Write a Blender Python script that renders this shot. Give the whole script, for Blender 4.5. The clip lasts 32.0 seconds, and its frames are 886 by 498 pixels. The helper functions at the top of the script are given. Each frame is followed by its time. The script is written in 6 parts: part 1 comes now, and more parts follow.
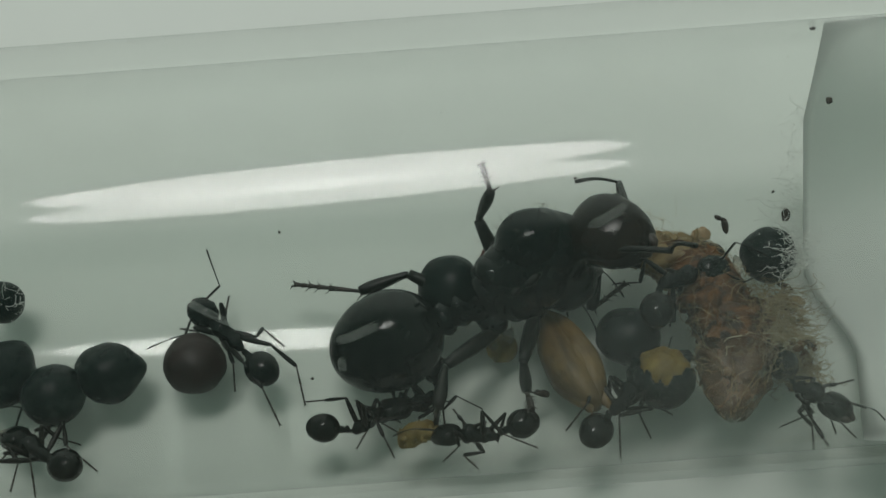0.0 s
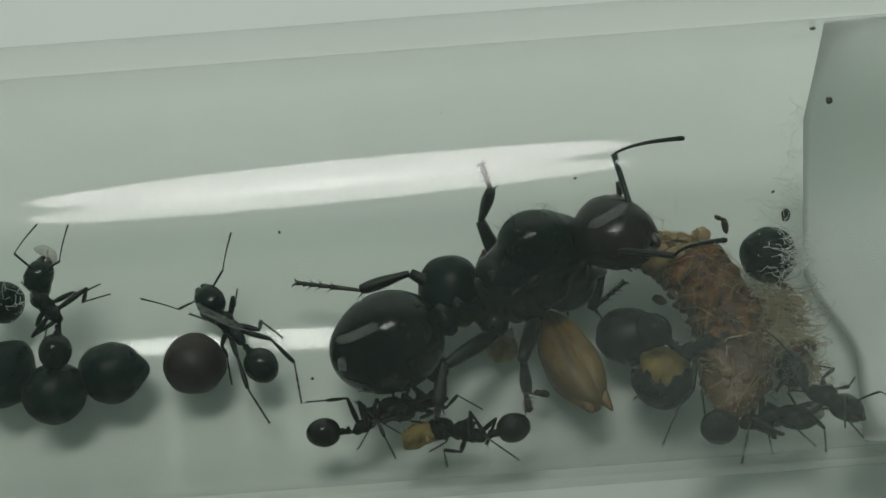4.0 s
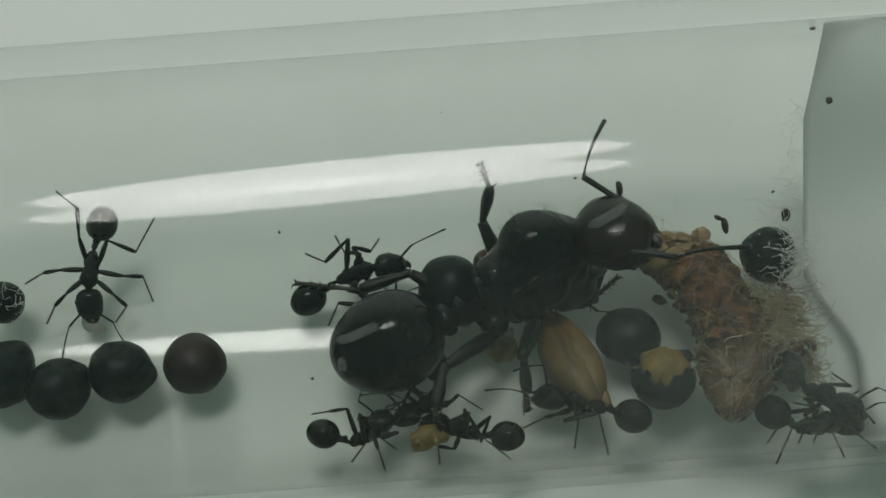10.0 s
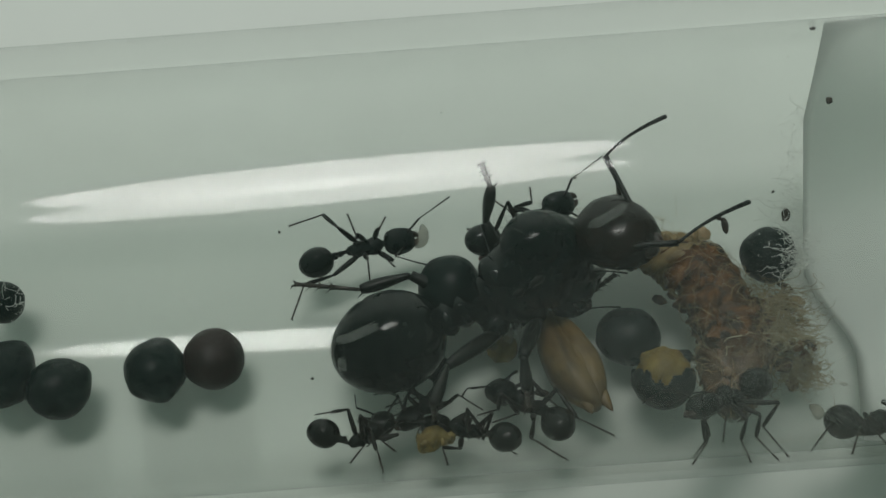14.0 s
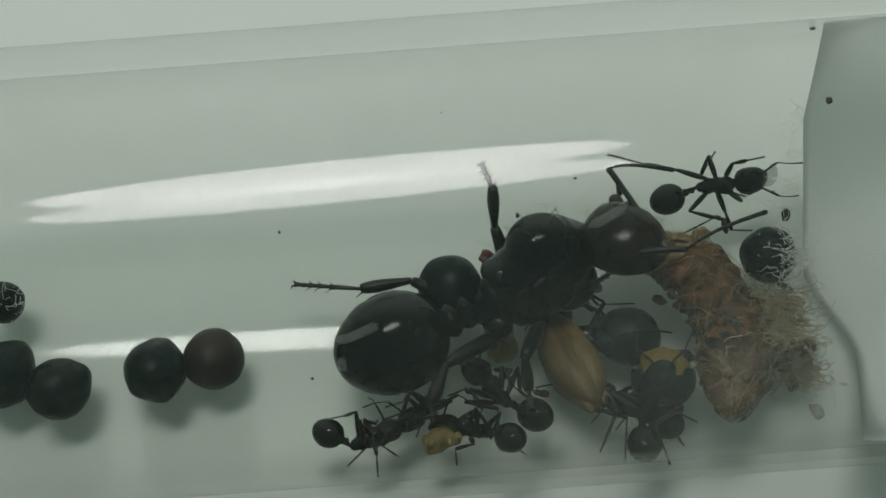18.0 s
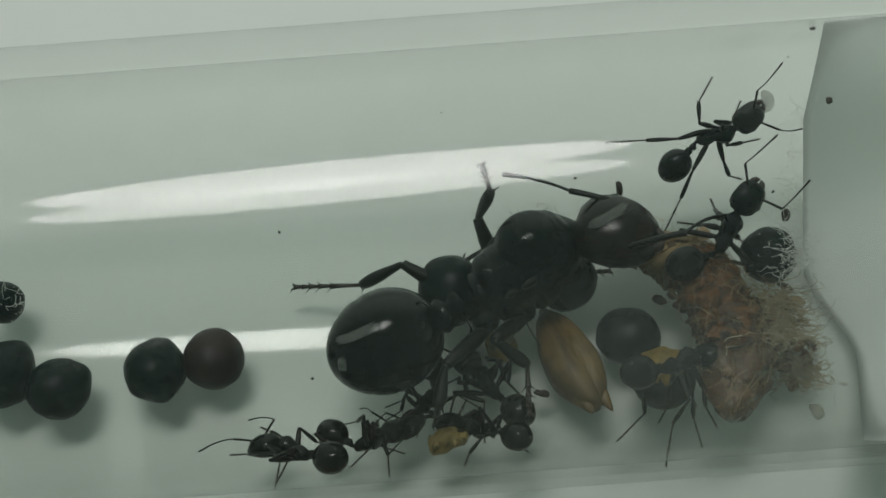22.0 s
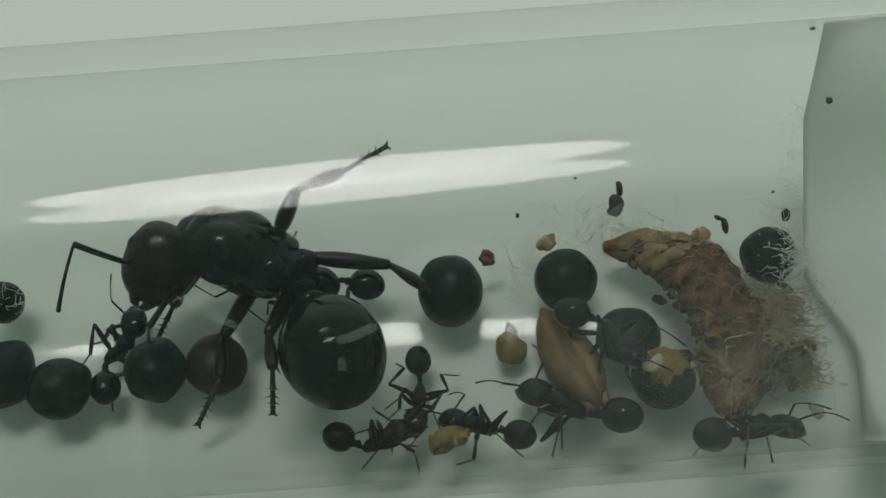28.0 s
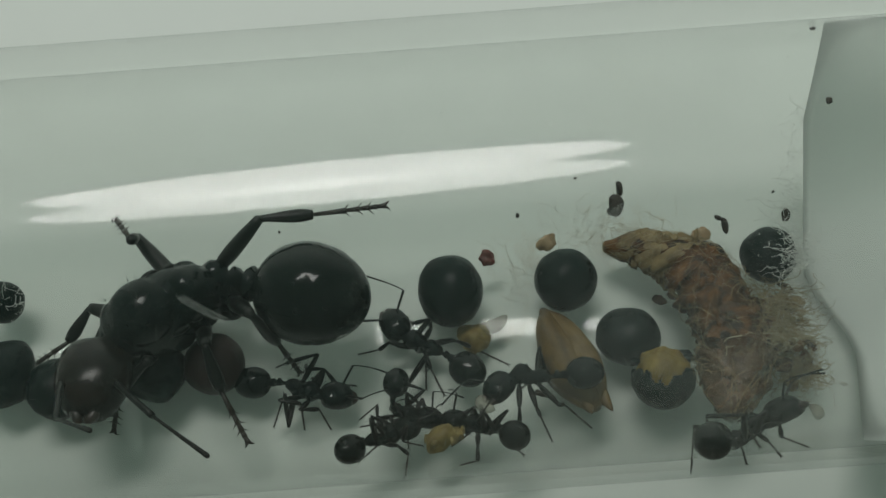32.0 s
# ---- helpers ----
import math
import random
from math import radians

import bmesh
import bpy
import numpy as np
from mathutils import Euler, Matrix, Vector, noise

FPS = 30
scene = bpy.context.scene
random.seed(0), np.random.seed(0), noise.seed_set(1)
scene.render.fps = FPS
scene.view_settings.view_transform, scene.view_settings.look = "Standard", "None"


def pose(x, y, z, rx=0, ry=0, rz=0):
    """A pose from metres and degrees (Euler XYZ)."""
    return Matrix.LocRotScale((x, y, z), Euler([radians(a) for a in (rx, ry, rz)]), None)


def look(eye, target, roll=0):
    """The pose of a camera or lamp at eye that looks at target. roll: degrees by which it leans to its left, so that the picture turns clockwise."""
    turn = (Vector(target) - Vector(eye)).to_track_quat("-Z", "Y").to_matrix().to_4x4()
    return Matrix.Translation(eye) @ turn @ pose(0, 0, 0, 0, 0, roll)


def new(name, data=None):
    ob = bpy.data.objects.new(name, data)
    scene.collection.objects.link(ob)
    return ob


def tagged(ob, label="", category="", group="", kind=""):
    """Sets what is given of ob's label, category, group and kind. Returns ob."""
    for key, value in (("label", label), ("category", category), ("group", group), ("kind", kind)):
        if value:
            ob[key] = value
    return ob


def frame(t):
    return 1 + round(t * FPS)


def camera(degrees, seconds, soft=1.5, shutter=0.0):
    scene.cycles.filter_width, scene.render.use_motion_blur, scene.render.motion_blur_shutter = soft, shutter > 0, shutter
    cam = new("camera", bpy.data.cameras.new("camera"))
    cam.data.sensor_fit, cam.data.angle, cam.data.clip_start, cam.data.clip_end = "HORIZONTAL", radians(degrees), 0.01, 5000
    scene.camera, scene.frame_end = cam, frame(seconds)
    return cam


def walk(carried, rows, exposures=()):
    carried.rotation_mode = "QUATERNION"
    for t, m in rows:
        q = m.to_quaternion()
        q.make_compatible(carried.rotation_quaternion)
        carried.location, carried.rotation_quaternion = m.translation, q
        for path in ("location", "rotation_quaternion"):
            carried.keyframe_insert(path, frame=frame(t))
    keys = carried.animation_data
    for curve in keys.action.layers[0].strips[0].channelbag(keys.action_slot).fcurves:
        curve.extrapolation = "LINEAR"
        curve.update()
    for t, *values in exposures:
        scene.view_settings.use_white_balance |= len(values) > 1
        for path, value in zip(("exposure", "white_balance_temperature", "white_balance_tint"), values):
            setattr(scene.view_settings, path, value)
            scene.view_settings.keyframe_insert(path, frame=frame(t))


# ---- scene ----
# ---------------- camera ----------------
cam = camera(40.0, 32.0, soft=1.5)
MM = 0.001
AXIS = 10.0 * MM          # height of the tube's axis over the table
R_OUT, R_IN = 10.0, 9.0   # the tube's radii, mm
BORE_Y, BORE_Z = -0.50, 9.77  # the bore runs a little off the middle of the glass
LEAN = radians(25.0)
EYE = Vector((0, -51.7 * MM * math.sin(LEAN), AXIS + 51.7 * MM * math.cos(LEAN)))
CAM_POSE = look(EYE, (0, 0, AXIS), -4.3)
walk(cam, [(0, CAM_POSE), (32, CAM_POSE)], exposures=[(0, -0.1), (32, -0.1)])

# ---------------- light: a round ceiling lamp and the dim white room ----------------
world = bpy.data.worlds.new("room_light")
scene.world = world
world.use_nodes = True
wn, wl = world.node_tree.nodes, world.node_tree.links
wc = wn.new("ShaderNodeTexCoord")
ws = wn.new("ShaderNodeSeparateXYZ")
wr = wn.new("ShaderNodeValToRGB")      # bright window side behind the tube, dim room in front of it
wm = wn.new("ShaderNodeMapRange")
wm.inputs[1].default_value, wm.inputs[2].default_value = -1.0, 1.0
wl.new(wc.outputs["Generated"], ws.inputs[0])
wl.new(ws.outputs["Y"], wm.inputs[0])
wl.new(wm.outputs[0], wr.inputs["Fac"])
wr.color_ramp.elements[0].color = (0.060, 0.102, 0.086, 1)
wr.color_ramp.elements[1].color = (1.30, 1.43, 1.30, 1)
wr.color_ramp.elements.new(0.5).color = (0.288, 0.390, 0.338, 1)
wr.color_ramp.elements.new(0.74).color = (0.270, 0.368, 0.320, 1)
wl.new(wr.outputs["Color"], wn["Background"].inputs[0])
wn["Background"].inputs[1].default_value = 0.80
lamp_data = bpy.data.lights.new("ceiling_lamp", "AREA")
lamp_data.shape = "ELLIPSE"
lamp_data.size, lamp_data.size_y = 0.64, 0.25
lamp_data.energy = 5.5
lamp_data.color = (1.0, 0.985, 0.955)
lamp = new("ceiling_lamp", lamp_data)
lamp.matrix_world = look((-0.1048, 0.3250, 1.1776), (0, 0, AXIS))


# ---------------- materials ----------------
def nodes_of(name):
    m = bpy.data.materials.new(name)
    m.use_nodes = True
    nt = m.node_tree
    return m, nt, nt.nodes, nt.links, nt.nodes["Principled BSDF"]


def noise_fac(nt, scale, detail=4, rough=0.6, dist=0.0, co="Object", stretch=None):
    tc = nt.nodes.new("ShaderNodeTexCoord")
    n = nt.nodes.new("ShaderNodeTexNoise")
    n.inputs["Scale"].default_value = scale
    n.inputs["Detail"].default_value = detail
    n.inputs["Roughness"].default_value = rough
    n.inputs["Distortion"].default_value = dist
    if stretch:
        mp = nt.nodes.new("ShaderNodeMapping")
        mp.inputs["Scale"].default_value = stretch
        nt.links.new(tc.outputs[co], mp.inputs["Vector"])
        nt.links.new(mp.outputs["Vector"], n.inputs["Vector"])
    else:
        nt.links.new(tc.outputs[co], n.inputs["Vector"])
    return n.outputs["Fac"]


def ramp(nt, fac, stops):
    r = nt.nodes.new("ShaderNodeValToRGB")
    while len(r.color_ramp.elements) < len(stops):
        r.color_ramp.elements.new(0.5)
    for e, (p, c) in zip(r.color_ramp.elements, stops):
        e.position = p
        e.color = c if len(c) == 4 else (*c, 1)
    nt.links.new(fac, r.inputs["Fac"])
    return r.outputs["Color"]


def surface(name, stops, scale, rough=0.5, rough2=None, bump=0.2, bump_scale=None, bump_mm=0.02, detail=5, dist=0.0, spec=0.5, sss=0.0, coat=0.0, second=None, stretch=None):
    """Colour from noise at two scales, roughness variation and bump; scales per metre."""
    m, nt, ns, ln, b = nodes_of(name)
    col = ramp(nt, noise_fac(nt, scale, detail, 0.6, dist, stretch=stretch), stops)
    if second:
        mix = ns.new("ShaderNodeMix")
        mix.data_type = "RGBA"
        mask = ramp(nt, noise_fac(nt, second[0], 3, 0.6), [(second[2], (0, 0, 0)), (second[3], (1, 1, 1))])
        ln.new(mask, mix.inputs["Factor"])
        ln.new(col, mix.inputs[6])
        mix.inputs[7].default_value = (*second[1], 1)
        col = mix.outputs[2]
    ln.new(col, b.inputs["Base Color"])
    if rough2 is None:
        b.inputs["Roughness"].default_value = rough
    else:
        ln.new(ramp(nt, noise_fac(nt, scale * 1.7, 4), [(0.3, (rough,) * 3), (0.7, (rough2,) * 3)]), b.inputs["Roughness"])
    b.inputs["Specular IOR Level"].default_value = spec
    b.inputs["Coat Weight"].default_value = coat
    b.inputs["Coat Roughness"].default_value = 0.08
    if sss:
        b.inputs["Subsurface Weight"].default_value = sss
        b.inputs["Subsurface Radius"].default_value = (0.0006, 0.0004, 0.0002)
        b.inputs["Subsurface Scale"].default_value = 1.0
    if bump:
        bp = ns.new("ShaderNodeBump")
        bp.inputs["Strength"].default_value = bump
        bp.inputs["Distance"].default_value = bump_mm * MM
        ln.new(noise_fac(nt, bump_scale or scale * 3, 6, 0.65, stretch=stretch), bp.inputs["Height"])
        ln.new(bp.outputs["Normal"], b.inputs["Normal"])
    return m


CHITIN = surface("black_chitin", [(0.3, (0.0015, 0.0045, 0.0040)), (0.7, (0.0035, 0.0080, 0.0070))], 900, 0.10, 0.22, 0.12, 1400, 0.03, detail=4, spec=0.18, second=(1700, (0.008, 0.011, 0.010), 0.64, 0.74))
GASTER = surface("black_gaster", [(0.3, (0.001, 0.0035, 0.0028)), (0.7, (0.003, 0.0060, 0.0050))], 700, 0.08, 0.17, 0.14, 2500, 0.012, spec=0.21, second=(1300, (0.010, 0.014, 0.012), 0.62, 0.74))
LEG = surface("dark_leg", [(0.3, (0.002, 0.0035, 0.0030)), (0.7, (0.006, 0.0060, 0.0045))], 1500, 0.28, 0.45, 0.3, 4000, 0.015, spec=0.26)
TARSUS = surface("brown_tarsus", [(0.3, (0.009, 0.007, 0.005)), (0.7, (0.030, 0.019, 0.012))], 1800, 0.35, 0.5, 0.2, 8000, 0.01)
QHEAD = surface("queen_head", [(0.35, (0.004, 0.0045, 0.004)), (0.7, (0.014, 0.0075, 0.005))], 500, 0.15, 0.28, 0.3, 1100, 0.04, spec=0.24)
JAW = surface("brown_mandible", [(0.3, (0.010, 0.006, 0.004)), (0.7, (0.030, 0.013, 0.008))], 1200, 0.3, 0.4, 0.2, 6000, 0.01)
SEED = surface("black_seed", [(0.3, (0.002, 0.006, 0.0055)), (0.55, (0.003, 0.0095, 0.0085)), (0.8, (0.007, 0.017, 0.015))], 700, 0.22, 0.46, 0.7, 1100, 0.10, spec=0.12, second=(1000, (0.024, 0.036, 0.031), 0.56, 0.70))
RED_SEED = surface("red_brown_seed", [(0.3, (0.009, 0.005, 0.004)), (0.7, (0.024, 0.011, 0.010))], 600, 0.42, 0.6, 0.4, 2200, 0.06, spec=0.3)
KERNEL = surface("yellow_kernel", [(0.3, (0.11, 0.070, 0.013)), (0.55, (0.225, 0.150, 0.029)), (0.8, (0.35, 0.245, 0.07))], 1200, 0.55, 0.7, 0.6, 3000, 0.08, sss=0.15)
GRAIN = surface("tan_grain", [(0.28, (0.040, 0.021, 0.006)), (0.45, (0.120, 0.070, 0.020)), (0.6, (0.195, 0.120, 0.037)), (0.78, (0.36, 0.255, 0.11))], 900, 0.42, 0.6, 0.7, 2400, 0.09, dist=0.6, stretch=(0.16, 1.0, 1.0), second=(380, (0.075, 0.046, 0.017), 0.46, 0.64))
HUSK = surface("brown_husk", [(0.28, (0.007, 0.003, 0.001)), (0.42, (0.026, 0.011, 0.003)), (0.54, (0.090, 0.034, 0.008)), (0.66, (0.155, 0.066, 0.017)), (0.78, (0.26, 0.160, 0.070))], 900, 0.38, 0.6, 0.8, 1500, 0.14, dist=1.2, spec=0.35)
HUSK_PALE = surface("straw_husk", [(0.3, (0.08, 0.050, 0.020)), (0.52, (0.195, 0.132, 0.056)), (0.8, (0.33, 0.245, 0.125))], 600, 0.5, 0.7, 0.6, 2400, 0.1, dist=1.0)
def thin_husk_material():
    """The husk's worn foot: a pale brown skin that lets the things behind it show."""
    m, nt, ns, ln, b = nodes_of("thin_husk")
    grain = noise_fac(nt, 1100, 5, 0.65, 0.8)
    ln.new(ramp(nt, grain, [(0.3, (0.050, 0.021, 0.008)), (0.55, (0.140, 0.072, 0.033)), (0.75, (0.27, 0.175, 0.100))]), b.inputs["Base Color"])
    b.inputs["Roughness"].default_value = 0.45
    hole, mix, skin = ns.new("ShaderNodeBsdfTransparent"), ns.new("ShaderNodeMixShader"), ns.new("ShaderNodeMapRange")
    skin.inputs[1].default_value, skin.inputs[2].default_value = 0.35, 0.7
    skin.inputs[3].default_value, skin.inputs[4].default_value = 0.30, 0.85
    ln.new(noise_fac(nt, 700, 4, 0.6, 0.5), skin.inputs[0])
    ln.new(skin.outputs[0], mix.inputs[0])
    ln.new(hole.outputs[0], mix.inputs[1])
    ln.new(b.outputs[0], mix.inputs[2])
    ln.new(mix.outputs[0], ns["Material Output"].inputs["Surface"])
    return m


HUSK_THIN = thin_husk_material()
FIBRE = surface("pale_fibre", [(0.3, (0.17, 0.125, 0.060)), (0.7, (0.40, 0.32, 0.19))], 800, 0.6, None, 0)
FIBRE_PALE = surface("straw_fibre", [(0.3, (0.30, 0.25, 0.16)), (0.7, (0.50, 0.44, 0.32))], 800, 0.6, None, 0)
FIBRE_WHITE = surface("white_fibre", [(0.3, (0.70, 0.70, 0.66)), (0.7, (0.85, 0.85, 0.82))], 800, 0.6, None, 0)
SCRAP = surface("dark_scrap", [(0.3, (0.010, 0.007, 0.005)), (0.7, (0.045, 0.03, 0.02))], 1500, 0.5, 0.7, 0.6, 4000, 0.06)
RED_SCRAP = surface("red_scrap", [(0.3, (0.06, 0.012, 0.008)), (0.7, (0.16, 0.04, 0.025))], 1500, 0.4, 0.6, 0.5, 4000, 0.05)
PALE_KERNEL = surface("pale_kernel", [(0.3, (0.10, 0.066, 0.016)), (0.55, (0.215, 0.152, 0.045)), (0.8, (0.38, 0.29, 0.13))], 1200, 0.5, 0.7, 0.6, 3000, 0.08, sss=0.2)
MOULD = surface("beige_mould", [(0.3, (0.40, 0.32, 0.22)), (0.7, (0.58, 0.49, 0.37))], 1500, 0.8, None, 0)
PALE_SCRAP = surface("pale_scrap", [(0.3, (0.26, 0.17, 0.09)), (0.7, (0.45, 0.33, 0.20))], 1500, 0.5, 0.7, 0.5, 4000, 0.05)
TABLE = surface("brown_table", [(0.3, (0.030, 0.019, 0.012)), (0.55, (0.060, 0.038, 0.024)), (0.8, (0.095, 0.064, 0.042))], 60, 0.4, 0.6, 0.2, 200, 0.1, stretch=(0.12, 1.0, 1.0), dist=0.8)
PAPER = surface("white_card", [(0.3, (0.70, 0.71, 0.68)), (0.7, (0.76, 0.77, 0.74))], 30, 0.55, 0.7, 0.15, 900, 0.05, second=(14, (0.66, 0.66, 0.62), 0.45, 0.75))


def glass_material(scuffed):
    """Clear glass with faint mist: gloss by the viewing angle, a thin white film where breath and damp cling, and a
    pale veil added over the plug to lighten it.
    """
    m, nt, ns, ln, b = nodes_of("tube_glass_outside" if scuffed else "tube_glass")
    ns.remove(b)
    out = ns["Material Output"]
    clear = ns.new("ShaderNodeBsdfTransparent")
    clear.inputs[0].default_value = (0.965, 0.975, 0.967, 1)
    gloss = ns.new("ShaderNodeBsdfGlossy")
    gloss.inputs["Roughness"].default_value = 0.04
    lw = ns.new("ShaderNodeLayerWeight")
    lw.inputs[0].default_value = 0.5
    pw = ns.new("ShaderNodeMath")
    pw.operation = "POWER"
    pw.inputs[1].default_value = 5.0
    ln.new(lw.outputs["Facing"], pw.inputs[0])
    ma = ns.new("ShaderNodeMath")
    ma.operation = "MULTIPLY_ADD"
    ma.inputs[1].default_value = 0.60
    ma.inputs[2].default_value = 0.028
    ln.new(pw.outputs[0], ma.inputs[0])
    mix = ns.new("ShaderNodeMixShader")
    ln.new(ma.outputs[0], mix.inputs[0])
    ln.new(clear.outputs[0], mix.inputs[1])
    ln.new(gloss.outputs[0], mix.inputs[2])
    # mist: stronger towards the damp plug and along the front of the tube
    tc = ns.new("ShaderNodeTexCoord")
    sep = ns.new("ShaderNodeSeparateXYZ")
    ln.new(tc.outputs["Object"], sep.inputs[0])

    def span(sock, a, bb, lo, hi):
        r = ns.new("ShaderNodeMapRange")
        r.interpolation_type = "SMOOTHSTEP"
        for i, v in zip(range(1, 5), (a, bb, lo, hi)):
            r.inputs[i].default_value = v
        ln.new(sock, r.inputs[0])
        return r.outputs[0]

    damp = span(sep.outputs["X"], -0.006, 0.014, 0.20, 1.0)
    front = span(sep.outputs["Y"], -0.0030, -0.0088, 0.0, 1.0)
    mul = ns.new("ShaderNodeMath")
    mul.operation = "MULTIPLY"
    ln.new(damp, mul.inputs[0])
    ln.new(front, mul.inputs[1])
    cloud = ramp(nt, noise_fac(nt, 260, 5, 0.6), [(0.3, (0.6, 0.6, 0.6)), (0.7, (1, 1, 1))])
    mul2 = ns.new("ShaderNodeMath")
    mul2.operation = "MULTIPLY"
    ln.new(mul.outputs[0], mul2.inputs[0])
    ln.new(cloud, mul2.inputs[1])
    amount = ns.new("ShaderNodeMath")
    amount.operation = "MULTIPLY_ADD"
    amount.inputs[1].default_value = 0.105
    amount.inputs[2].default_value = 0.001
    ln.new(mul2.outputs[0], amount.inputs[0])
    # a pale veil added on the upper glass to lighten the cotton seen through it
    over_plug, high = span(sep.outputs["X"], 0.0145, 0.0185, 0.0, 1.0), span(sep.outputs["Z"], 0.0085, 0.0145, 0.0, 0.03)
    plug_veil = ns.new("ShaderNodeMath")
    plug_veil.operation = "MULTIPLY"
    ln.new(over_plug, plug_veil.inputs[0])
    ln.new(high, plug_veil.inputs[1])
    total = ns.new("ShaderNodeMath")
    total.operation = "MULTIPLY_ADD"
    ln.new(plug_veil.outputs[0], total.inputs[0])
    ln.new(cloud, total.inputs[1])
    ln.new(amount.outputs[0], total.inputs[2])
    # dried spots and smears
    dirt = ramp(nt, noise_fac(nt, 420, 7, 0.7, 0.8), [(0.54, (0, 0, 0)), (0.78, (0.020, 0.020, 0.020))])
    spots = ns.new("ShaderNodeMath")
    spots.operation = "ADD"
    ln.new(total.outputs[0], spots.inputs[0])
    ln.new(dirt, spots.inputs[1])
    amount = spots
    dull = ramp(nt, noise_fac(nt, 650, 6, 0.7), [(0.42, (0.035, 0.035, 0.035)), (0.72, (0.11, 0.11, 0.11))])
    ln.new(dull, gloss.inputs["Roughness"])
    if scuffed:  # the underside is rubbed dull
        ln.new(span(sep.outputs["Z"], 0.0005, 0.004, 0.10, 0.04), gloss.inputs["Roughness"])
    film = ns.new("ShaderNodeBsdfTranslucent")
    film.inputs[0].default_value = (0.80, 0.83, 0.80, 1)
    film2 = ns.new("ShaderNodeBsdfDiffuse")
    film2.inputs[0].default_value = (0.80, 0.83, 0.80, 1)
    fm = ns.new("ShaderNodeMixShader")
    fm.inputs[0].default_value = 0.5
    ln.new(film.outputs[0], fm.inputs[1])
    ln.new(film2.outputs[0], fm.inputs[2])
    mix2 = ns.new("ShaderNodeMixShader")
    ln.new(amount.outputs[0], mix2.inputs[0])
    ln.new(mix.outputs[0], mix2.inputs[1])
    ln.new(fm.outputs[0], mix2.inputs[2])
    ln.new(mix2.outputs[0], out.inputs["Surface"])
    return m


GLASS = glass_material(False)
GLASS_OUTSIDE = glass_material(True)


def larva_material():
    """Soft, half clear grub skin."""
    m, nt, ns, ln, b = nodes_of("white_larva")
    ln.new(ramp(nt, noise_fac(nt, 900, 4), [(0.3, (0.50, 0.47, 0.38)), (0.7, (0.68, 0.66, 0.58))]), b.inputs["Base Color"])
    b.inputs["Roughness"].default_value = 0.3
    clear, mix = ns.new("ShaderNodeBsdfTransparent"), ns.new("ShaderNodeMixShader")
    mix.inputs[0].default_value = 0.66
    ln.new(b.outputs[0], mix.inputs[1])
    ln.new(clear.outputs[0], mix.inputs[2])
    ln.new(mix.outputs[0], ns["Material Output"].inputs["Surface"])
    return m


LARVA = larva_material()


def cotton_material():
    """Matted cotton: soft white that lets light through."""
    m, nt, ns, ln, b = nodes_of("cotton_wool")
    col = ramp(nt, noise_fac(nt, 420, 6, 0.7), [(0.3, (0.92, 0.93, 0.91)), (0.7, (0.96, 0.97, 0.95))])
    ln.new(col, b.inputs["Base Color"])
    b.inputs["Roughness"].default_value = 1.0
    b.inputs["Specular IOR Level"].default_value = 0.0
    tr, mix = ns.new("ShaderNodeBsdfTranslucent"), ns.new("ShaderNodeMixShader")
    ln.new(col, tr.inputs[0])
    mix.inputs[0].default_value = 0.5
    ln.new(b.outputs[0], mix.inputs[1])
    ln.new(tr.outputs[0], mix.inputs[2])
    # loose and see-through at the face, dense behind it
    at, wisp, thick = ns.new("ShaderNodeAttribute"), ns.new("ShaderNodeMath"), ns.new("ShaderNodeMapRange")
    at.attribute_name = "loose_depth"
    wisp.operation = "MULTIPLY_ADD"
    ln.new(noise_fac(nt, 900, 6, 0.75, 0.6), wisp.inputs[0])
    wisp.inputs[1].default_value = 1.6
    ln.new(at.outputs["Fac"], wisp.inputs[2])
    thick.interpolation_type = "SMOOTHSTEP"
    thick.inputs[1].default_value, thick.inputs[2].default_value = 0.4, 1.6
    thick.inputs[3].default_value = 0.92
    ln.new(wisp.outputs[0], thick.inputs[0])
    hole, mix3 = ns.new("ShaderNodeBsdfTransparent"), ns.new("ShaderNodeMixShader")
    ln.new(thick.outputs[0], mix3.inputs[0])
    ln.new(hole.outputs[0], mix3.inputs[1])
    ln.new(mix.outputs[0], mix3.inputs[2])
    ln.new(mix3.outputs[0], ns["Material Output"].inputs["Surface"])
    return m


COTTON = cotton_material()


# ---------------- mesh helpers (all lengths in mm) ----------------
def mesh_of(name, verts, faces, mat, smooth=True):
    me = bpy.data.meshes.new(name)
    me.from_pydata([(x * MM, y * MM, z * MM) for x, y, z in verts], [], faces)
    me.materials.append(mat)
    if smooth:
        me.polygons.foreach_set("use_smooth", [True] * len(me.polygons))
    me.update()
    return me


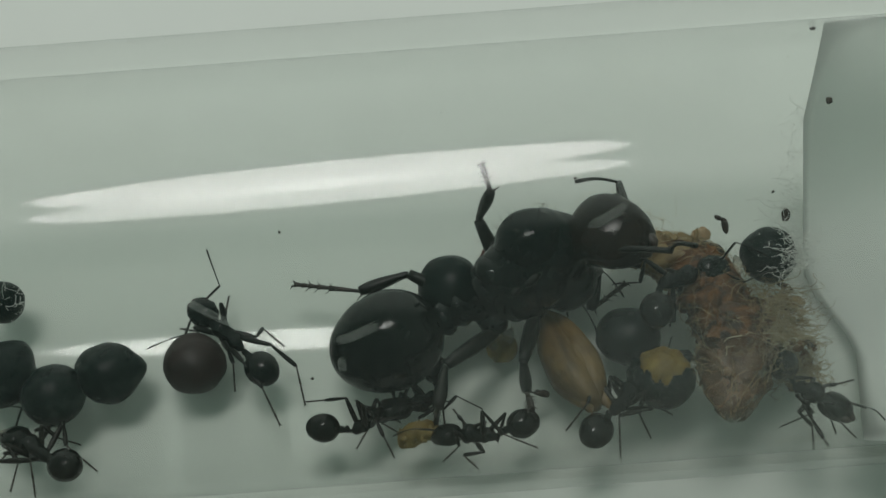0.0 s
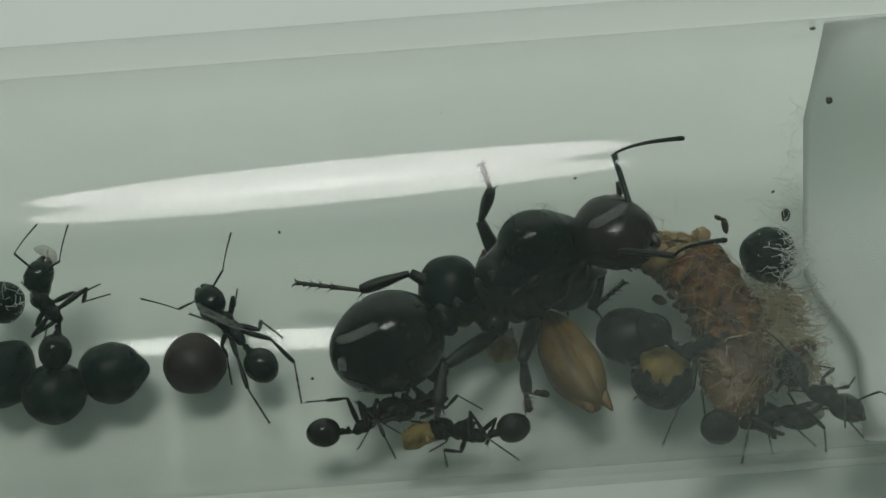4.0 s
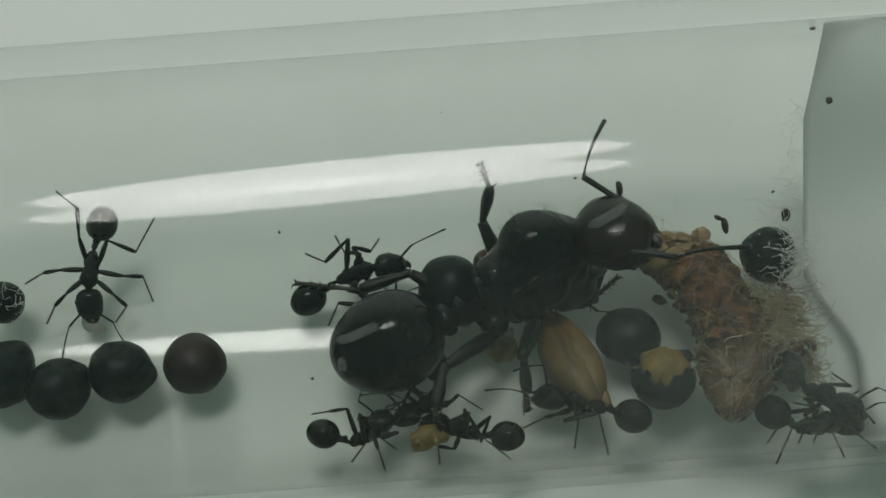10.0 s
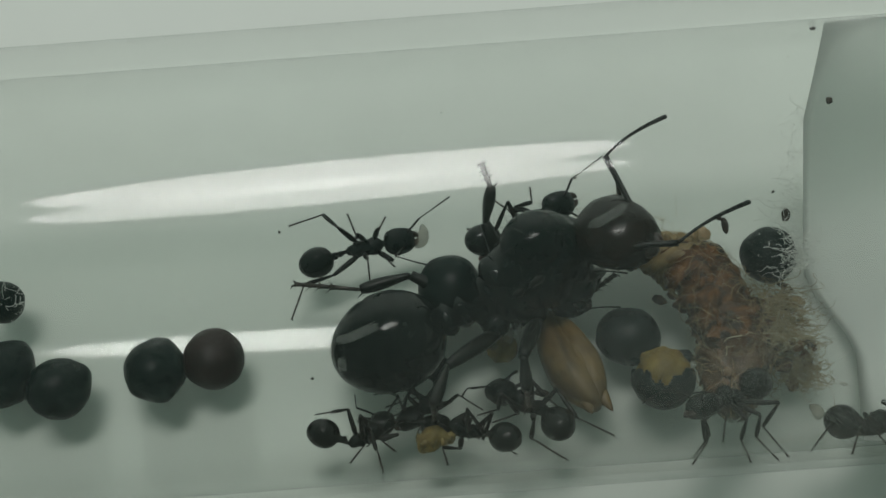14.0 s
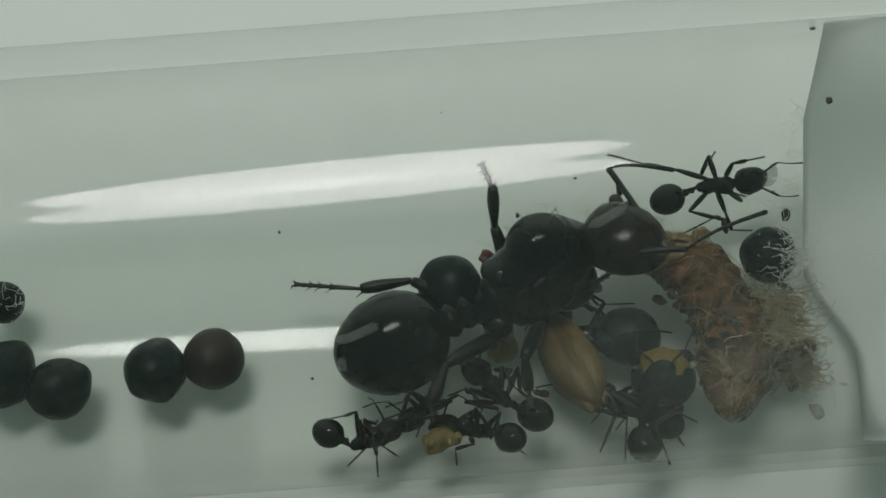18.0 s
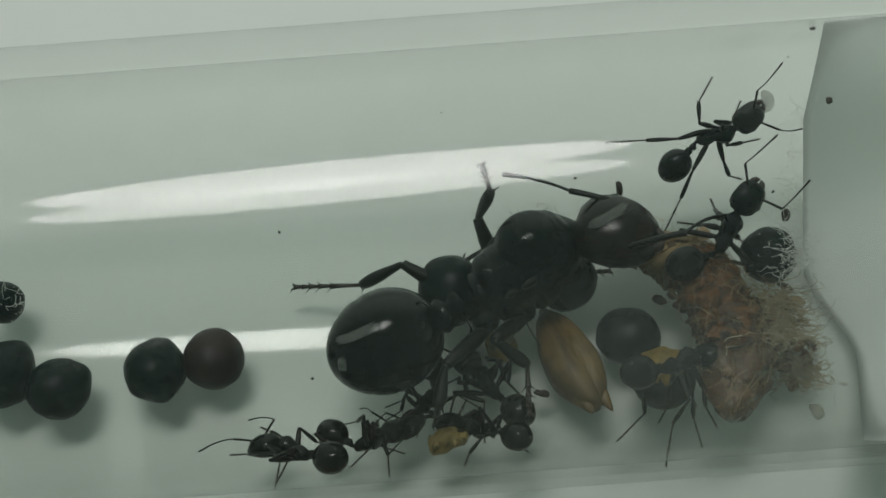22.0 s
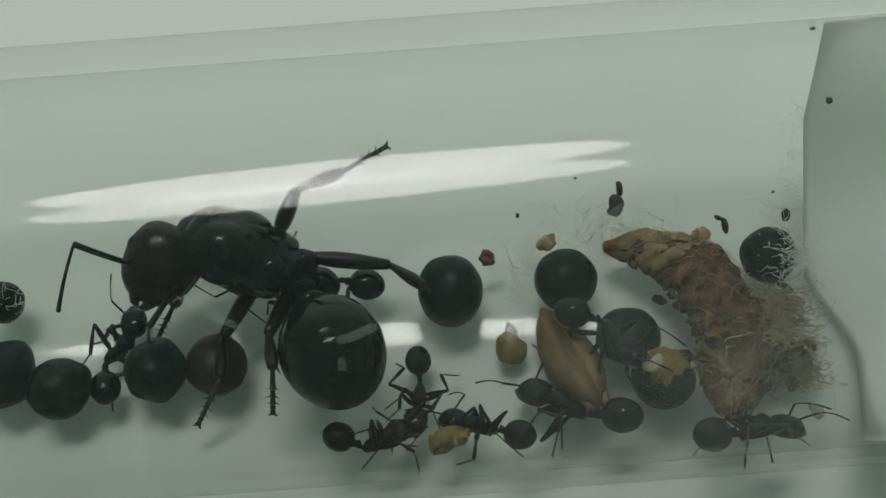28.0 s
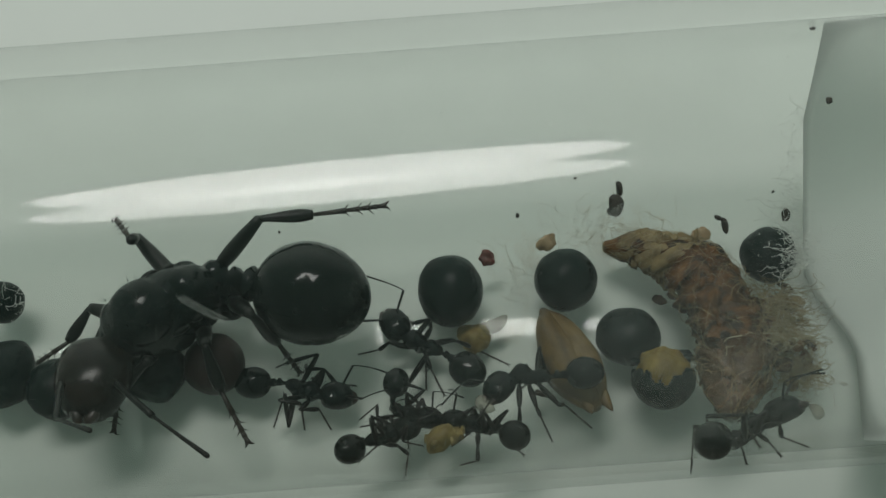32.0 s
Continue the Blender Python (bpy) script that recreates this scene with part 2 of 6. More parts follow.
def loft(rings, n=14, square=2.0, spine=None):
    """Rings (x, half width, half height, z[, y]) along x, closed by poles."""
    verts, faces = [], []
    for ring in rings:
        x, w, h, z = ring[:4]
        yo = ring[4] if len(ring) > 4 else 0.0
        for i in range(n):
            a = 2 * math.pi * i / n
            c, s = math.cos(a), math.sin(a)
            verts.append((x, yo + w * math.copysign(abs(c) ** (2 / square), c), z + h * math.copysign(abs(s) ** (2 / square), s)))
    for k in range(len(rings) - 1):
        for i in range(n):
            j = (i + 1) % n
            faces.append((k * n + i, k * n + j, (k + 1) * n + j, (k + 1) * n + i))
    a, b = len(verts), len(verts) + 1
    f, l = rings[0], rings[-1]
    verts.append((f[0], f[4] if len(f) > 4 else 0.0, f[3]))
    verts.append((l[0], l[4] if len(l) > 4 else 0.0, l[3]))
    last = (len(rings) - 1) * n
    for i in range(n):
        j = (i + 1) % n
        faces.append((a, j, i))
        faces.append((b, last + i, last + j))
    return verts, faces


def egg(cx, cz, lx, w, h, n=16, k=11, square=2.0, taper=0.0, cy=0.0, groove=()):
    """Rings of an ellipsoid, tapered along x, with shallow grooves at the given fractions."""
    rings = []
    for i in range(k + 1):
        t = math.pi * i / k
        u = -math.cos(t)
        r = max(math.sin(t), 0.03)
        r *= 1.0 - sum(0.022 * math.exp(-((u - q) / 0.03) ** 2) for q in groove)
        rings.append((cx + lx * u, w * r * (1 + taper * u), h * r * (1 + taper * u), cz, cy))
    return loft(rings, n, square)


def tube_along(points, radii, sides=5):
    """A tapered tube through points."""
    verts, faces = [], []
    pts = [Vector(p) for p in points]
    up = Vector((0.13, 0.29, 0.95)).normalized()
    for i, p in enumerate(pts):
        d = (pts[min(i + 1, len(pts) - 1)] - pts[max(i - 1, 0)]).normalized()
        a = d.cross(up)
        if a.length < 1e-3:
            a = d.cross(Vector((0, 1, 0)))
        a.normalize()
        b = d.cross(a)
        for s in range(sides):
            t = 2 * math.pi * s / sides
            verts.append(tuple(p + (a * math.cos(t) + b * math.sin(t)) * radii[i]))
    for i in range(len(pts) - 1):
        for s in range(sides):
            q = (s + 1) % sides
            faces.append((i * sides + s, i * sides + q, (i + 1) * sides + q, (i + 1) * sides + s))
    faces.append(tuple(range(sides))[::-1])
    faces.append(tuple((len(pts) - 1) * sides + s for s in range(sides)))
    return verts, faces


def join(*bits):
    verts, faces = [], []
    for v, f in bits:
        o = len(verts)
        verts += v
        faces += [tuple(i + o for i in q) for q in f]
    return verts, faces


def lumpy(vf, amount, scale, seed=0.0):
    """Push the points of a mesh about with smooth noise."""
    out = []
    for x, y, z in vf[0]:
        n = noise.noise_vector(Vector((x * scale + seed, y * scale - seed, z * scale + 2 * seed)))
        out.append((x + n.x * amount, y + n.y * amount, z + n.z * amount))
    return out, vf[1]


def part(name, data, parent, label=""):
    """Link mesh data as one part under a thing or under a part."""
    ob = new(name, data)
    ob.parent = parent
    if label:
        ob["label"] = label
    return ob


def on_wall(x, ang, h=0.0, heading=0.0):
    """A pose on the tube's inner wall: x along the tube, ang degrees from its lowest line, h over the glass, all mm."""
    a, t = radians(ang), radians(heading)
    ex, u, n = Vector((1, 0, 0)), Vector((0, math.cos(a), math.sin(a))), Vector((0, -math.sin(a), math.cos(a)))
    f = ex * math.cos(t) + u * math.sin(t)
    s = n.cross(f)
    r = R_IN - h
    m = Matrix((f, s, n)).transposed().to_4x4()
    m.translation = Vector((x, BORE_Y + r * math.sin(a), BORE_Z - r * math.cos(a))) * MM
    return m


# ---------------- the place ----------------
def flat_box(name, x0, x1, y0, y1, z0, z1, mat):
    v = [(x, y, z) for x in (x0, x1) for y in (y0, y1) for z in (z0, z1)]
    f = [(0, 1, 3, 2), (4, 6, 7, 5), (0, 4, 5, 1), (2, 3, 7, 6), (0, 2, 6, 4), (1, 5, 7, 3)]
    return new(name, mesh_of(name, v, f, mat, False))


tagged(flat_box("floor", -900, 900, -700, 900, -30, -0.4, TABLE), "dark brown wooden tabletop", "tabletop", kind="structure")


def build_paper():
    """A large white sheet under the tube, its front edge cut a little askew."""
    front = [(-480 + 960 * i / 24, -13.0 + 0.045 * (-480 + 960 * i / 24 - 15) * (1 if abs(-480 + 40 * i) < 90 else 0.25) + 0.15 * math.sin(i * 1.9)) for i in range(25)]
    ring = front + [(480, 620), (-480, 620)]
    k = len(ring)
    verts = [(x, y, -0.4) for x, y in ring] + [(x, y, 0.0) for x, y in ring]
    faces = [tuple(range(k))[::-1], tuple(range(k, 2 * k))] + [(i, (i + 1) % k, k + (i + 1) % k, k + i) for i in range(k)]
    sheet = new("paper_sheet", mesh_of("paper_sheet", verts, faces, PAPER, False))
    return tagged(sheet, "white sheet of card on a dark wooden table", "card sheet")


build_paper()


def build_tube():
    """The glass tube: outer wall and bore, with a few fine scratches inside and one glint drawn in pale lines."""
    n, x0, x1, cols = 128, -62.0, 44.0, 24
    root = new("test_tube")
    root.location = (0, 0, 0)
    for name, r, cy, cz, flip in (("outer_wall", R_OUT, -0.3, R_OUT, True), ("bore", R_IN, BORE_Y, BORE_Z, False)):
        verts, faces = [], []
        for k in range(cols + 1):
            for i in range(n):
                a = 2 * math.pi * i / n
                verts.append((x0 + (x1 - x0) * k / cols, cy + r * math.sin(a), cz - r * math.cos(a)))
        for k in range(cols):
            for i in range(n):
                j = (i + 1) % n
                q = (k * n + i, k * n + j, (k + 1) * n + j, (k + 1) * n + i)
                faces.append(q[::-1] if flip else q)
        part(name, mesh_of(name, verts, faces, GLASS_OUTSIDE if flip else GLASS), root)
    # the last set stands in for a small light's reflection, drawn as white lines
    for x0, a0, x1, a1, w, lines in ((5.08, -161.0, 6.67, -165.7, 0.15, 9), (-4.16, -139.0, -2.34, -143.0, 0.15, 9), (-9.64, -153.5, -7.01, -143.1, 0.12, 7), (-3.91, -135.5, -3.89, -131.5, 0.13, 9)):
        rng = random.Random(int(x0 * 10))
        bits = []
        d = Vector((x1 - x0, radians(a1 - a0) * R_IN)).normalized()
        for q in range(lines):
            k = w * (2 * q / (lines - 1) - 1)
            u0, u1 = rng.uniform(0, 0.12) + 0.1 * abs(k) / w, 1 - rng.uniform(0, 0.12) - 0.1 * abs(k) / w
            pts = []
            for i in range(7):
                u = u0 + (u1 - u0) * i / 6
                x, a = x0 + (x1 - x0) * u, a0 + (a1 - a0) * u + 0.4 * math.sin(math.pi * u)
                pts.append(tuple(on_wall(x - d.y * k, a + math.degrees(d.x * k / R_IN), 0.02).translation / MM))
            bits.append(tube_along(pts, [0.0035] * 7, 3))
        part("scratch_glint_lines", mesh_of("scratch_glint_lines", *join(*bits), FIBRE_WHITE), root, "fine pale lines on the glass, scratches and a drawn glint")
    return tagged(root, "clear glass test tube on a tabletop, misted near its plug", "test tube")


build_tube()


def strand(start, heading, length, steps, wander, r, rng, hmin=0.03, rise=0.0):
    """A fibre that wanders over the wall from (x, ang, h)."""
    x, ang, h = start
    pts, t = [], heading
    for i in range(steps):
        m = on_wall(x, ang, max(h, hmin)).translation
        pts.append((m.x / MM, m.y / MM, m.z / MM))
        t += rng.gauss(0, wander)
        x += math.cos(t) * length / steps
        ang += math.degrees(math.sin(t) * length / steps / R_IN)
        h += rng.gauss(rise, 0.12 if h > 0.1 else 0.01)
        h = min(max(h, hmin), 4.2)
    return tube_along(pts, [r] * len(pts), 3)


def build_plug():
    """Cotton plug that closes the tube, with a fuzzy face."""
    rng = random.Random(5)
    n = 132
    verts, faces, loose = [], [], []
    x0 = 16.82
    rad = R_IN - 0.06
    cl, sl = math.cos(LEAN), math.sin(LEAN)

    def face(y, z):
        """The plug's face leans back towards the top of the tube, and draws back at its front and rear."""
        u, v = z * cl - y * sl, z * sl + y * cl
        w = min(max((-1.5 - v) / 5.0, 0.0), 1.0)
        far = -math.sqrt(max(rad * rad - v * v, 0.0))
        return min(0.2935 * (51.7 - far) + 0.075 * v + 2.6 * w * w * (3 - 2 * w) + 2.4 * (u - far) + 0.25 * max(0.0, v - 5.5), 42.0)

    for k in range(56):
        r = rad * (k + 0.4) / 46.4 if k < 46 else rad
        for i in range(n):
            a = 2 * math.pi * i / n
            y, z = r * math.sin(a), -r * math.cos(a)
            v = z * sl + y * cl
            loose.append(z * cl - y * sl + math.sqrt(max(rad * rad - v * v, 0.0)))
            d = noise.noise(Vector((y * 0.35, z * 0.35, 1.0))) * 0.25 + noise.noise(Vector((y * 1.3, z * 1.3, 4.0))) * 0.12 + noise.noise(Vector((y * 2.9, z * 2.9, 2.0))) * 0.06
            verts.append((face(y, z) + (d * min(1.0, (rad - r) / 1.5 + 0.25) if k < 46 else 0.15 + (43.3 - face(y, z)) * (k - 46) / 9), y, z))
    for k in range(55):
        for i in range(n):
            j = (i + 1) % n
            faces.append((k * n + i, (k + 1) * n + i, (k + 1) * n + j, k * n + j))
    faces.append(tuple(range(n)))
    faces.append(tuple(55 * n + i for i in range(n))[::-1])
    me = mesh_of("cotton_plug", verts, faces, COTTON)
    depth = me.attributes.new("loose_depth", "FLOAT", "POINT")  # mm over the lower glass: the cotton lies loose and thin there
    depth.data.foreach_set("value", loose)
    plug = new("cotton_plug", me)
    plug.location = (0, BORE_Y * MM, BORE_Z * MM)
    tagged(plug, "damp white cotton wool plug closing the glass tube", "cotton plug")
    bits = []
    for i in range(170):
        a = rng.uniform(-22, 42)
        bits.append(strand((x0 + rng.uniform(-0.5, 1.0), a, rng.uniform(0.05, 3.5)), rng.uniform(1.2, 5.0), rng.uniform(0.8, 2.4), 9, 0.6, rng.uniform(0.006, 0.012), rng))
    v, f = join(*bits)
    fz = mesh_of("fuzz", [(x, y - BORE_Y, z - BORE_Z) for x, y, z in v], f, FIBRE_WHITE)
    tagged(part("fuzz", fz, plug, "loose white cotton fibres"), kind="stuff")
    bits = []
    for i in range(260):
        a = rng.uniform(-20, 68)
        y, z = rad * math.sin(radians(a)), -rad * math.cos(radians(a))
        bits.append(strand((face(y, z) + 0.35 - abs(rng.gauss(0, 0.45)), a, 0.03), rng.uniform(0, 6.28), rng.uniform(0.4, 1.6), 7, 0.5, rng.uniform(0.004, 0.008), rng, 0.01))
    v, f = join(*bits)
    tagged(part("fuzz", mesh_of("fuzz", [(x, y - BORE_Y, z - BORE_Z) for x, y, z in v], f, FIBRE_WHITE), plug, "wisps of cotton along the glass"), kind="stuff")
    bits = []
    for i in range(700):
        bits.append(strand((40.0 - rng.uniform(0.2, 12.0), rng.uniform(95, 268), rng.uniform(0.01, 0.05)), rng.gauss(1.57, 0.7), rng.uniform(0.8, 3.5), 9, 0.25, rng.uniform(0.008, 0.018), rng, 0.01))
    v, f = join(*bits)
    tagged(part("fuzz", mesh_of("fuzz", [(x, y - BORE_Y, z - BORE_Z) for x, y, z in v], f, FIBRE_WHITE), plug, "matted white cotton fibres against the glass"), kind="stuff")


build_plug()


# ---------------- seeds ----------------
def seed_mesh(r, mat, seed, squash=(1, 1, 0.93), beak=0.18, corner=0.0):
    """A round, slightly faceted and wrinkled seed with a low ridge."""
    v, f = egg(0, 0, r, r, r, 28, 18)
    out = []
    for x, y, z in v:
        p = Vector((x, y, z)).normalized()
        d = 0.06 * noise.noise(p * 1.6 + Vector((seed, 0, 0))) + 0.022 * noise.noise(p * 4 + Vector((0, seed, 0))) + 0.008 * noise.noise(p * 11 + Vector((0, 0, seed)))
        b = max(0.0, p.dot(Vector((math.cos(seed), math.sin(seed), 0.1)).normalized()))
        d += beak * b ** 14
        if corner:  # a second, blunter corner across the seed
            d += corner * max(0.0, p.dot(Vector((math.cos(seed + 2.6), math.sin(seed + 2.6), 0.1)).normalized())) ** 10
        k = r * (1 + d)
        out.append((p.x * k * squash[0], p.y * k * squash[1], p.z * k * squash[2]))
    return mesh_of("seed", out, f, mat)


def add_seed(x, ang, r, seed, mat=SEED, label="", beak=0.18, up=0.93, squash=(1, 1, 0.93), corner=0.0):
    ob = new("seed", seed_mesh(r, mat, seed, squash, beak, corner))
    ob.matrix_world = on_wall(x, ang, r * up)
    return tagged(ob, label or "round black wrinkled seed lying on the glass", "seed", "seeds in the tube")


add_seed(-21.46, -6.3, 1.61, 1.0)
seed_low = add_seed(-18.65, -13.5, 1.50, 0.3, label="small black wrinkled seed with a pale nick", beak=0.12)
seed_mid = add_seed(-16.30, -8.4, 1.49, 0.1, beak=0.26, corner=0.16, label="round black seed with two blunt corners, pushed about")
seed_red = add_seed(-12.23, -7.2, 1.49, 2.0, RED_SEED, "round dark red-brown smooth seed", 0.03)
add_seed(-21.75, 21.9, 1.06, 5.0, label="black seed wrapped in white threads", beak=0.0)
add_seed(0.20, 13.4, 1.67, 3.0, beak=0.0, squash=(0.97, 1.06, 0.93), label="round black seed with a red flake beside it")
add_seed(5.83, 14.5, 1.55, 6.0, beak=0.0, label="round black seed above the tan grain")
add_seed(8.50, -9.1, 1.47, 2.6, beak=0.05, squash=(1.05, 0.95, 0.93))
add_seed(15.81, 18.0, 1.37, 8.0, label="black seed half covered in cotton fibres", beak=0.0)


def build_broken_seed(x, ang, r):
    """A black shell, broken open, with the yellow kernel showing."""
    root = new("broken_seed")
    root.matrix_world = on_wall(x, ang, r * 0.9)
    v, f = egg(0, 0, r, r, r * 0.95, 60, 40)
    faces = []
    for q in f:
        c = Vector((0, 0, 0))
        for i in q:
            c += Vector(v[i])
        c /= len(q)
        cut = -0.30 * r + 0.55 * abs(c.x + 0.1 * r) + 0.28 * r * noise.noise(c * 2.6 + Vector((3, 0, 0)))
        if c.dot(Vector((0.08, 0.75, 0.66))) < cut:
            faces.append(q)
    shell = lumpy((v, faces), 0.05, 1.3, 3.0)
    me = mesh_of("shell", shell[0], shell[1], SEED)
    ob = part("shell", me, root, "black cracked shell")
    md = ob.modifiers.new("thick", "SOLIDIFY")
    md.thickness, md.offset = 0.16 * MM, -1
    k = lumpy(egg(0, 0, r * 0.80, r * 0.78, r * 0.76, 36, 24), 0.20, 1.9, 1.0)
    k = lumpy(k, 0.07, 5.0, 4.0)
    kv = [(a, b + 0.13 * r, c + 0.13 * r) for a, b, c in k[0]]
    part("kernel", mesh_of("kernel", kv, k[1], KERNEL), root, "yellow crumbly kernel")
    for px, py, s in ((0.72, 0.62, 0.30), (0.86, 0.42, 0.26), (-0.78, 0.50, 0.16)):
        v, f = lumpy(egg(0, 0, s * r, s * r * 0.55, s * r * 0.5, 12, 8), 0.12, 2.0, px)
        part("shell_shard", mesh_of("shell_shard", [(a + px * r, b + py * r, c + 0.35 * r) for a, b, c in v], f, SEED), root, "black splinter of shell")
    return tagged(root, "broken black seed with its yellow kernel exposed", "seed", "seeds in the tube")


broken_seed = build_broken_seed(9.71, -28.5, 1.49)


def build_grain():
    """A hulled cereal grain: two glumes round a body, ribs along it, a dark beak."""
    root = new("cereal_grain")
    root.matrix_world = on_wall(5.59, -15.3, 1.05, -71.5)
    L, w, h = 3.05, 1.22, 1.05

    def side(y0, wid, zoff, hh, lean):
        rings = []
        for i in range(19):
            u = -1 + 2 * i / 18
            r = max(0.05, (1 - abs(u) ** 2.3)) ** 0.62
            r *= 1 - 0.05 * u + 0.12 * math.sin(2.4 * u + 0.6)
            rings.append((u * L, wid * r, hh * r, zoff, y0 * r + lean * u * u))
        v, f = loft(rings, 26)
        out = []
        for x, y, z in v:
            a = math.atan2(z, y)
            k = 1 + 0.014 * math.cos(a * 9 + 0.6 * math.sin(x)) + 0.03 * noise.noise(Vector((x * 0.5, a * 1.5, y0)))
            out.append((x, y0 + (y - y0) * k, z * k))
        return lumpy((out, f), 0.09, 0.9, y0)

    part("body", mesh_of("body", *side(0.0, w, 0.0, h, 0.0), GRAIN), root)
    part("glume", mesh_of("glume", *side(-0.42, w * 0.70, 0.22, h * 0.98, 0.16), GRAIN), root, "ribbed tan glume")
    part("glume", mesh_of("glume", *side(0.50, w * 0.55, 0.18, h * 0.92, -0.14), GRAIN), root, "ribbed tan glume")
    part("beak", mesh_of("beak", *tube_along([(-L * 0.93, 0, 0.1), (-L * 1.0, 0.02, 0.16), (-L * 1.04, 0.05, 0.2)], [0.28, 0.22, 0.1], 8), SCRAP), root, "dark tip")
    for y0, reach in ((0.42, 1.14), (-0.30, 1.05)):
        part("awn", mesh_of("awn", *lumpy(loft([(L * 0.70, 0.50, 0.40, 0.1, y0 * 0.7), (L * 0.85, 0.40, 0.32, 0.12, y0 * 0.95), (L * 0.97, 0.24, 0.2, 0.14, y0 * 1.1), (L * reach, 0.04, 0.04, 0.18, y0 * 1.25)], 12), 0.05, 1.5, y0), GRAIN), root, "split tip of the hull")
    return tagged(root, "tan hulled cereal grain with ribbed glumes, lying on the glass", "grain")


build_grain()


def build_husk():
    """A bent, torn insect husk in rings, overgrown with pale threads."""
    rng = random.Random(11)
    root = new("insect_husk")
    base = on_wall(11.41, -2.8, 0.0)
    root.matrix_world = base
    inv = base.inverted()
    ends = [Vector(on_wall(*p).translation) for p in ((7.85, 25.3, 0.7), (15.00, 22.6, 1.25), (11.93, -56.3, 1.1))]
    p0, p1, p2 = [(inv @ e) / MM for e in ends]

    def spine(t):
        return p0 * (1 - t) ** 2 + p1 * 2 * t * (1 - t) + p2 * t * t

    def radius(t):
        return 0.62 * min(1.0, 0.30 + t / 0.14) * (1 - 0.5 * t) * min(1.0, (1.03 - t) / 0.12) + 1.36 * math.sin(math.pi * min(1.0, (0.02 + t) * 0.70)) ** 1.15 * (1 if t < 0.86 else math.sqrt(1.0 - 0.97 * ((t - 0.86) / 0.14) ** 2))

    rings, n, k = 9, 44, 11
    for s in range(rings):
        a, b = s / rings, (s + 1.25) / rings
        verts, faces, torn = [], [], []
        for i in range(k):
            t = min(a + (b - a) * i / (k - 1), 1.0)
            c = spine(t)
            d = (spine(min(t + 0.01, 1)) - spine(max(t - 0.01, 0))).normalized()
            side = d.cross(Vector((0, 0, 1))).normalized()
            up = side.cross(d)
            u = i / (k - 1)
            r = radius(t) * (0.95 + 0.05 * math.sin(math.pi * u) ** 0.7 + 0.03 * u)
            for q in range(n):
                th = 2 * math.pi * q / n
                e = Vector((c.x + 1.2 * math.cos(th), c.y + 1.2 * math.sin(th), s * 0.7))
                rr = r * (1 + 0.26 * noise.noise(e * 0.6) + 0.24 * noise.noise(e * 1.7) + 0.16 * noise.noise(e * 3.9) + 0.07 * noise.noise(e * 8.0))
                verts.append(tuple(c + side * math.cos(th) * rr + up * math.sin(th) * rr * 0.72))
                torn.append(noise.noise(e * 1.25 + Vector((7, 3, 1))) + (0.10 if i in (0, k - 1) else 0.0))
        for i in range(k - 1):
            for q in range(n):
                w = (q + 1) % n
                if torn[i * n + q] < 0.40:
                    faces.append((i * n + q, i * n + w, (i + 1) * n + w, (i + 1) * n + q))
        part("ring", mesh_of("ring", verts, faces, HUSK_PALE if s < 3 else HUSK if s < 7 else HUSK_THIN), root, "straw-coloured torn ring" if s < 3 else "red-brown torn ring" if s < 7 else "thin see-through brown skin")
    core = []
    for i in range(14):
        t = 0.02 + 0.78 * i / 13
        core.append((tuple(spine(t)), radius(t) * 0.80 * (1 if i < 12 else (0.9, 0.55)[i - 12])))
    part("lining", mesh_of("lining", *lumpy(tube_along([c for c, _ in core], [r for _, r in core], 14), 0.25, 1.2, 2.0), HUSK), root, "brown hollow inside")
    # torn flaps
    for i in range(70):
        t = rng.uniform(0.12, 0.84)
        c = spine(t) + Vector((rng.uniform(-0.55, 0.55), rng.uniform(-0.55, 0.55), 0)) * radius(t) + Vector((0, 0, radius(t) * rng.uniform(0.5, 0.72)))
        v, f = lumpy(egg(0, 0, rng.uniform(0.14, 0.50), rng.uniform(0.08, 0.28), 0.05, 14, 8), 0.20, 3.0, i)
        a = rng.uniform(0, 6.28)
        v = [(c.x + x * math.cos(a) - y * math.sin(a), c.y + x * math.sin(a) + y * math.cos(a), c.z + z + 0.25 * x) for x, y, z in v]
        part("flap", mesh_of("flap", v, f, HUSK_PALE if t < 0.35 else HUSK), root)
    # threads over it
    bits = []
    for i in range(110):
        t = rng.uniform(0.02, 0.93)
        c = spine(t)
        th = rng.uniform(0.0, math.pi)
        pts = []
        head = rng.uniform(0, 6.28)
        p = Vector((0, 0, 0))
        ln = rng.uniform(0.16, 0.46)
        for j in range(9):
            tt = min(max(t + p.x * 0.11, 0), 1)
            r = radius(tt) * 1.04 + 0.06 + 0.14 * math.sin(j * 1.3 + i)
            cc = spine(tt)
            d = (spine(min(tt + 0.01, 1)) - spine(max(tt - 0.01, 0))).normalized()
            side = d.cross(Vector((0, 0, 1))).normalized()
            up = side.cross(d)
            a = th + p.y * 0.6
            pts.append(tuple(cc + side * math.cos(a) * r + up * abs(math.sin(a)) * r * 0.78))
            head += rng.gauss(0, 0.42)
            p += Vector((math.cos(head), math.sin(head), 0)) * ln
        bits.append(tube_along(pts, [rng.uniform(0.006, 0.015)] * len(pts), 3))
    v, f = join(*bits)
    tagged(part("threads", mesh_of("threads", v, f, FIBRE), root, "pale tangled threads"), kind="stuff")
    return tagged(root, "bent brown insect husk overgrown with pale threads", "husk")


build_husk()


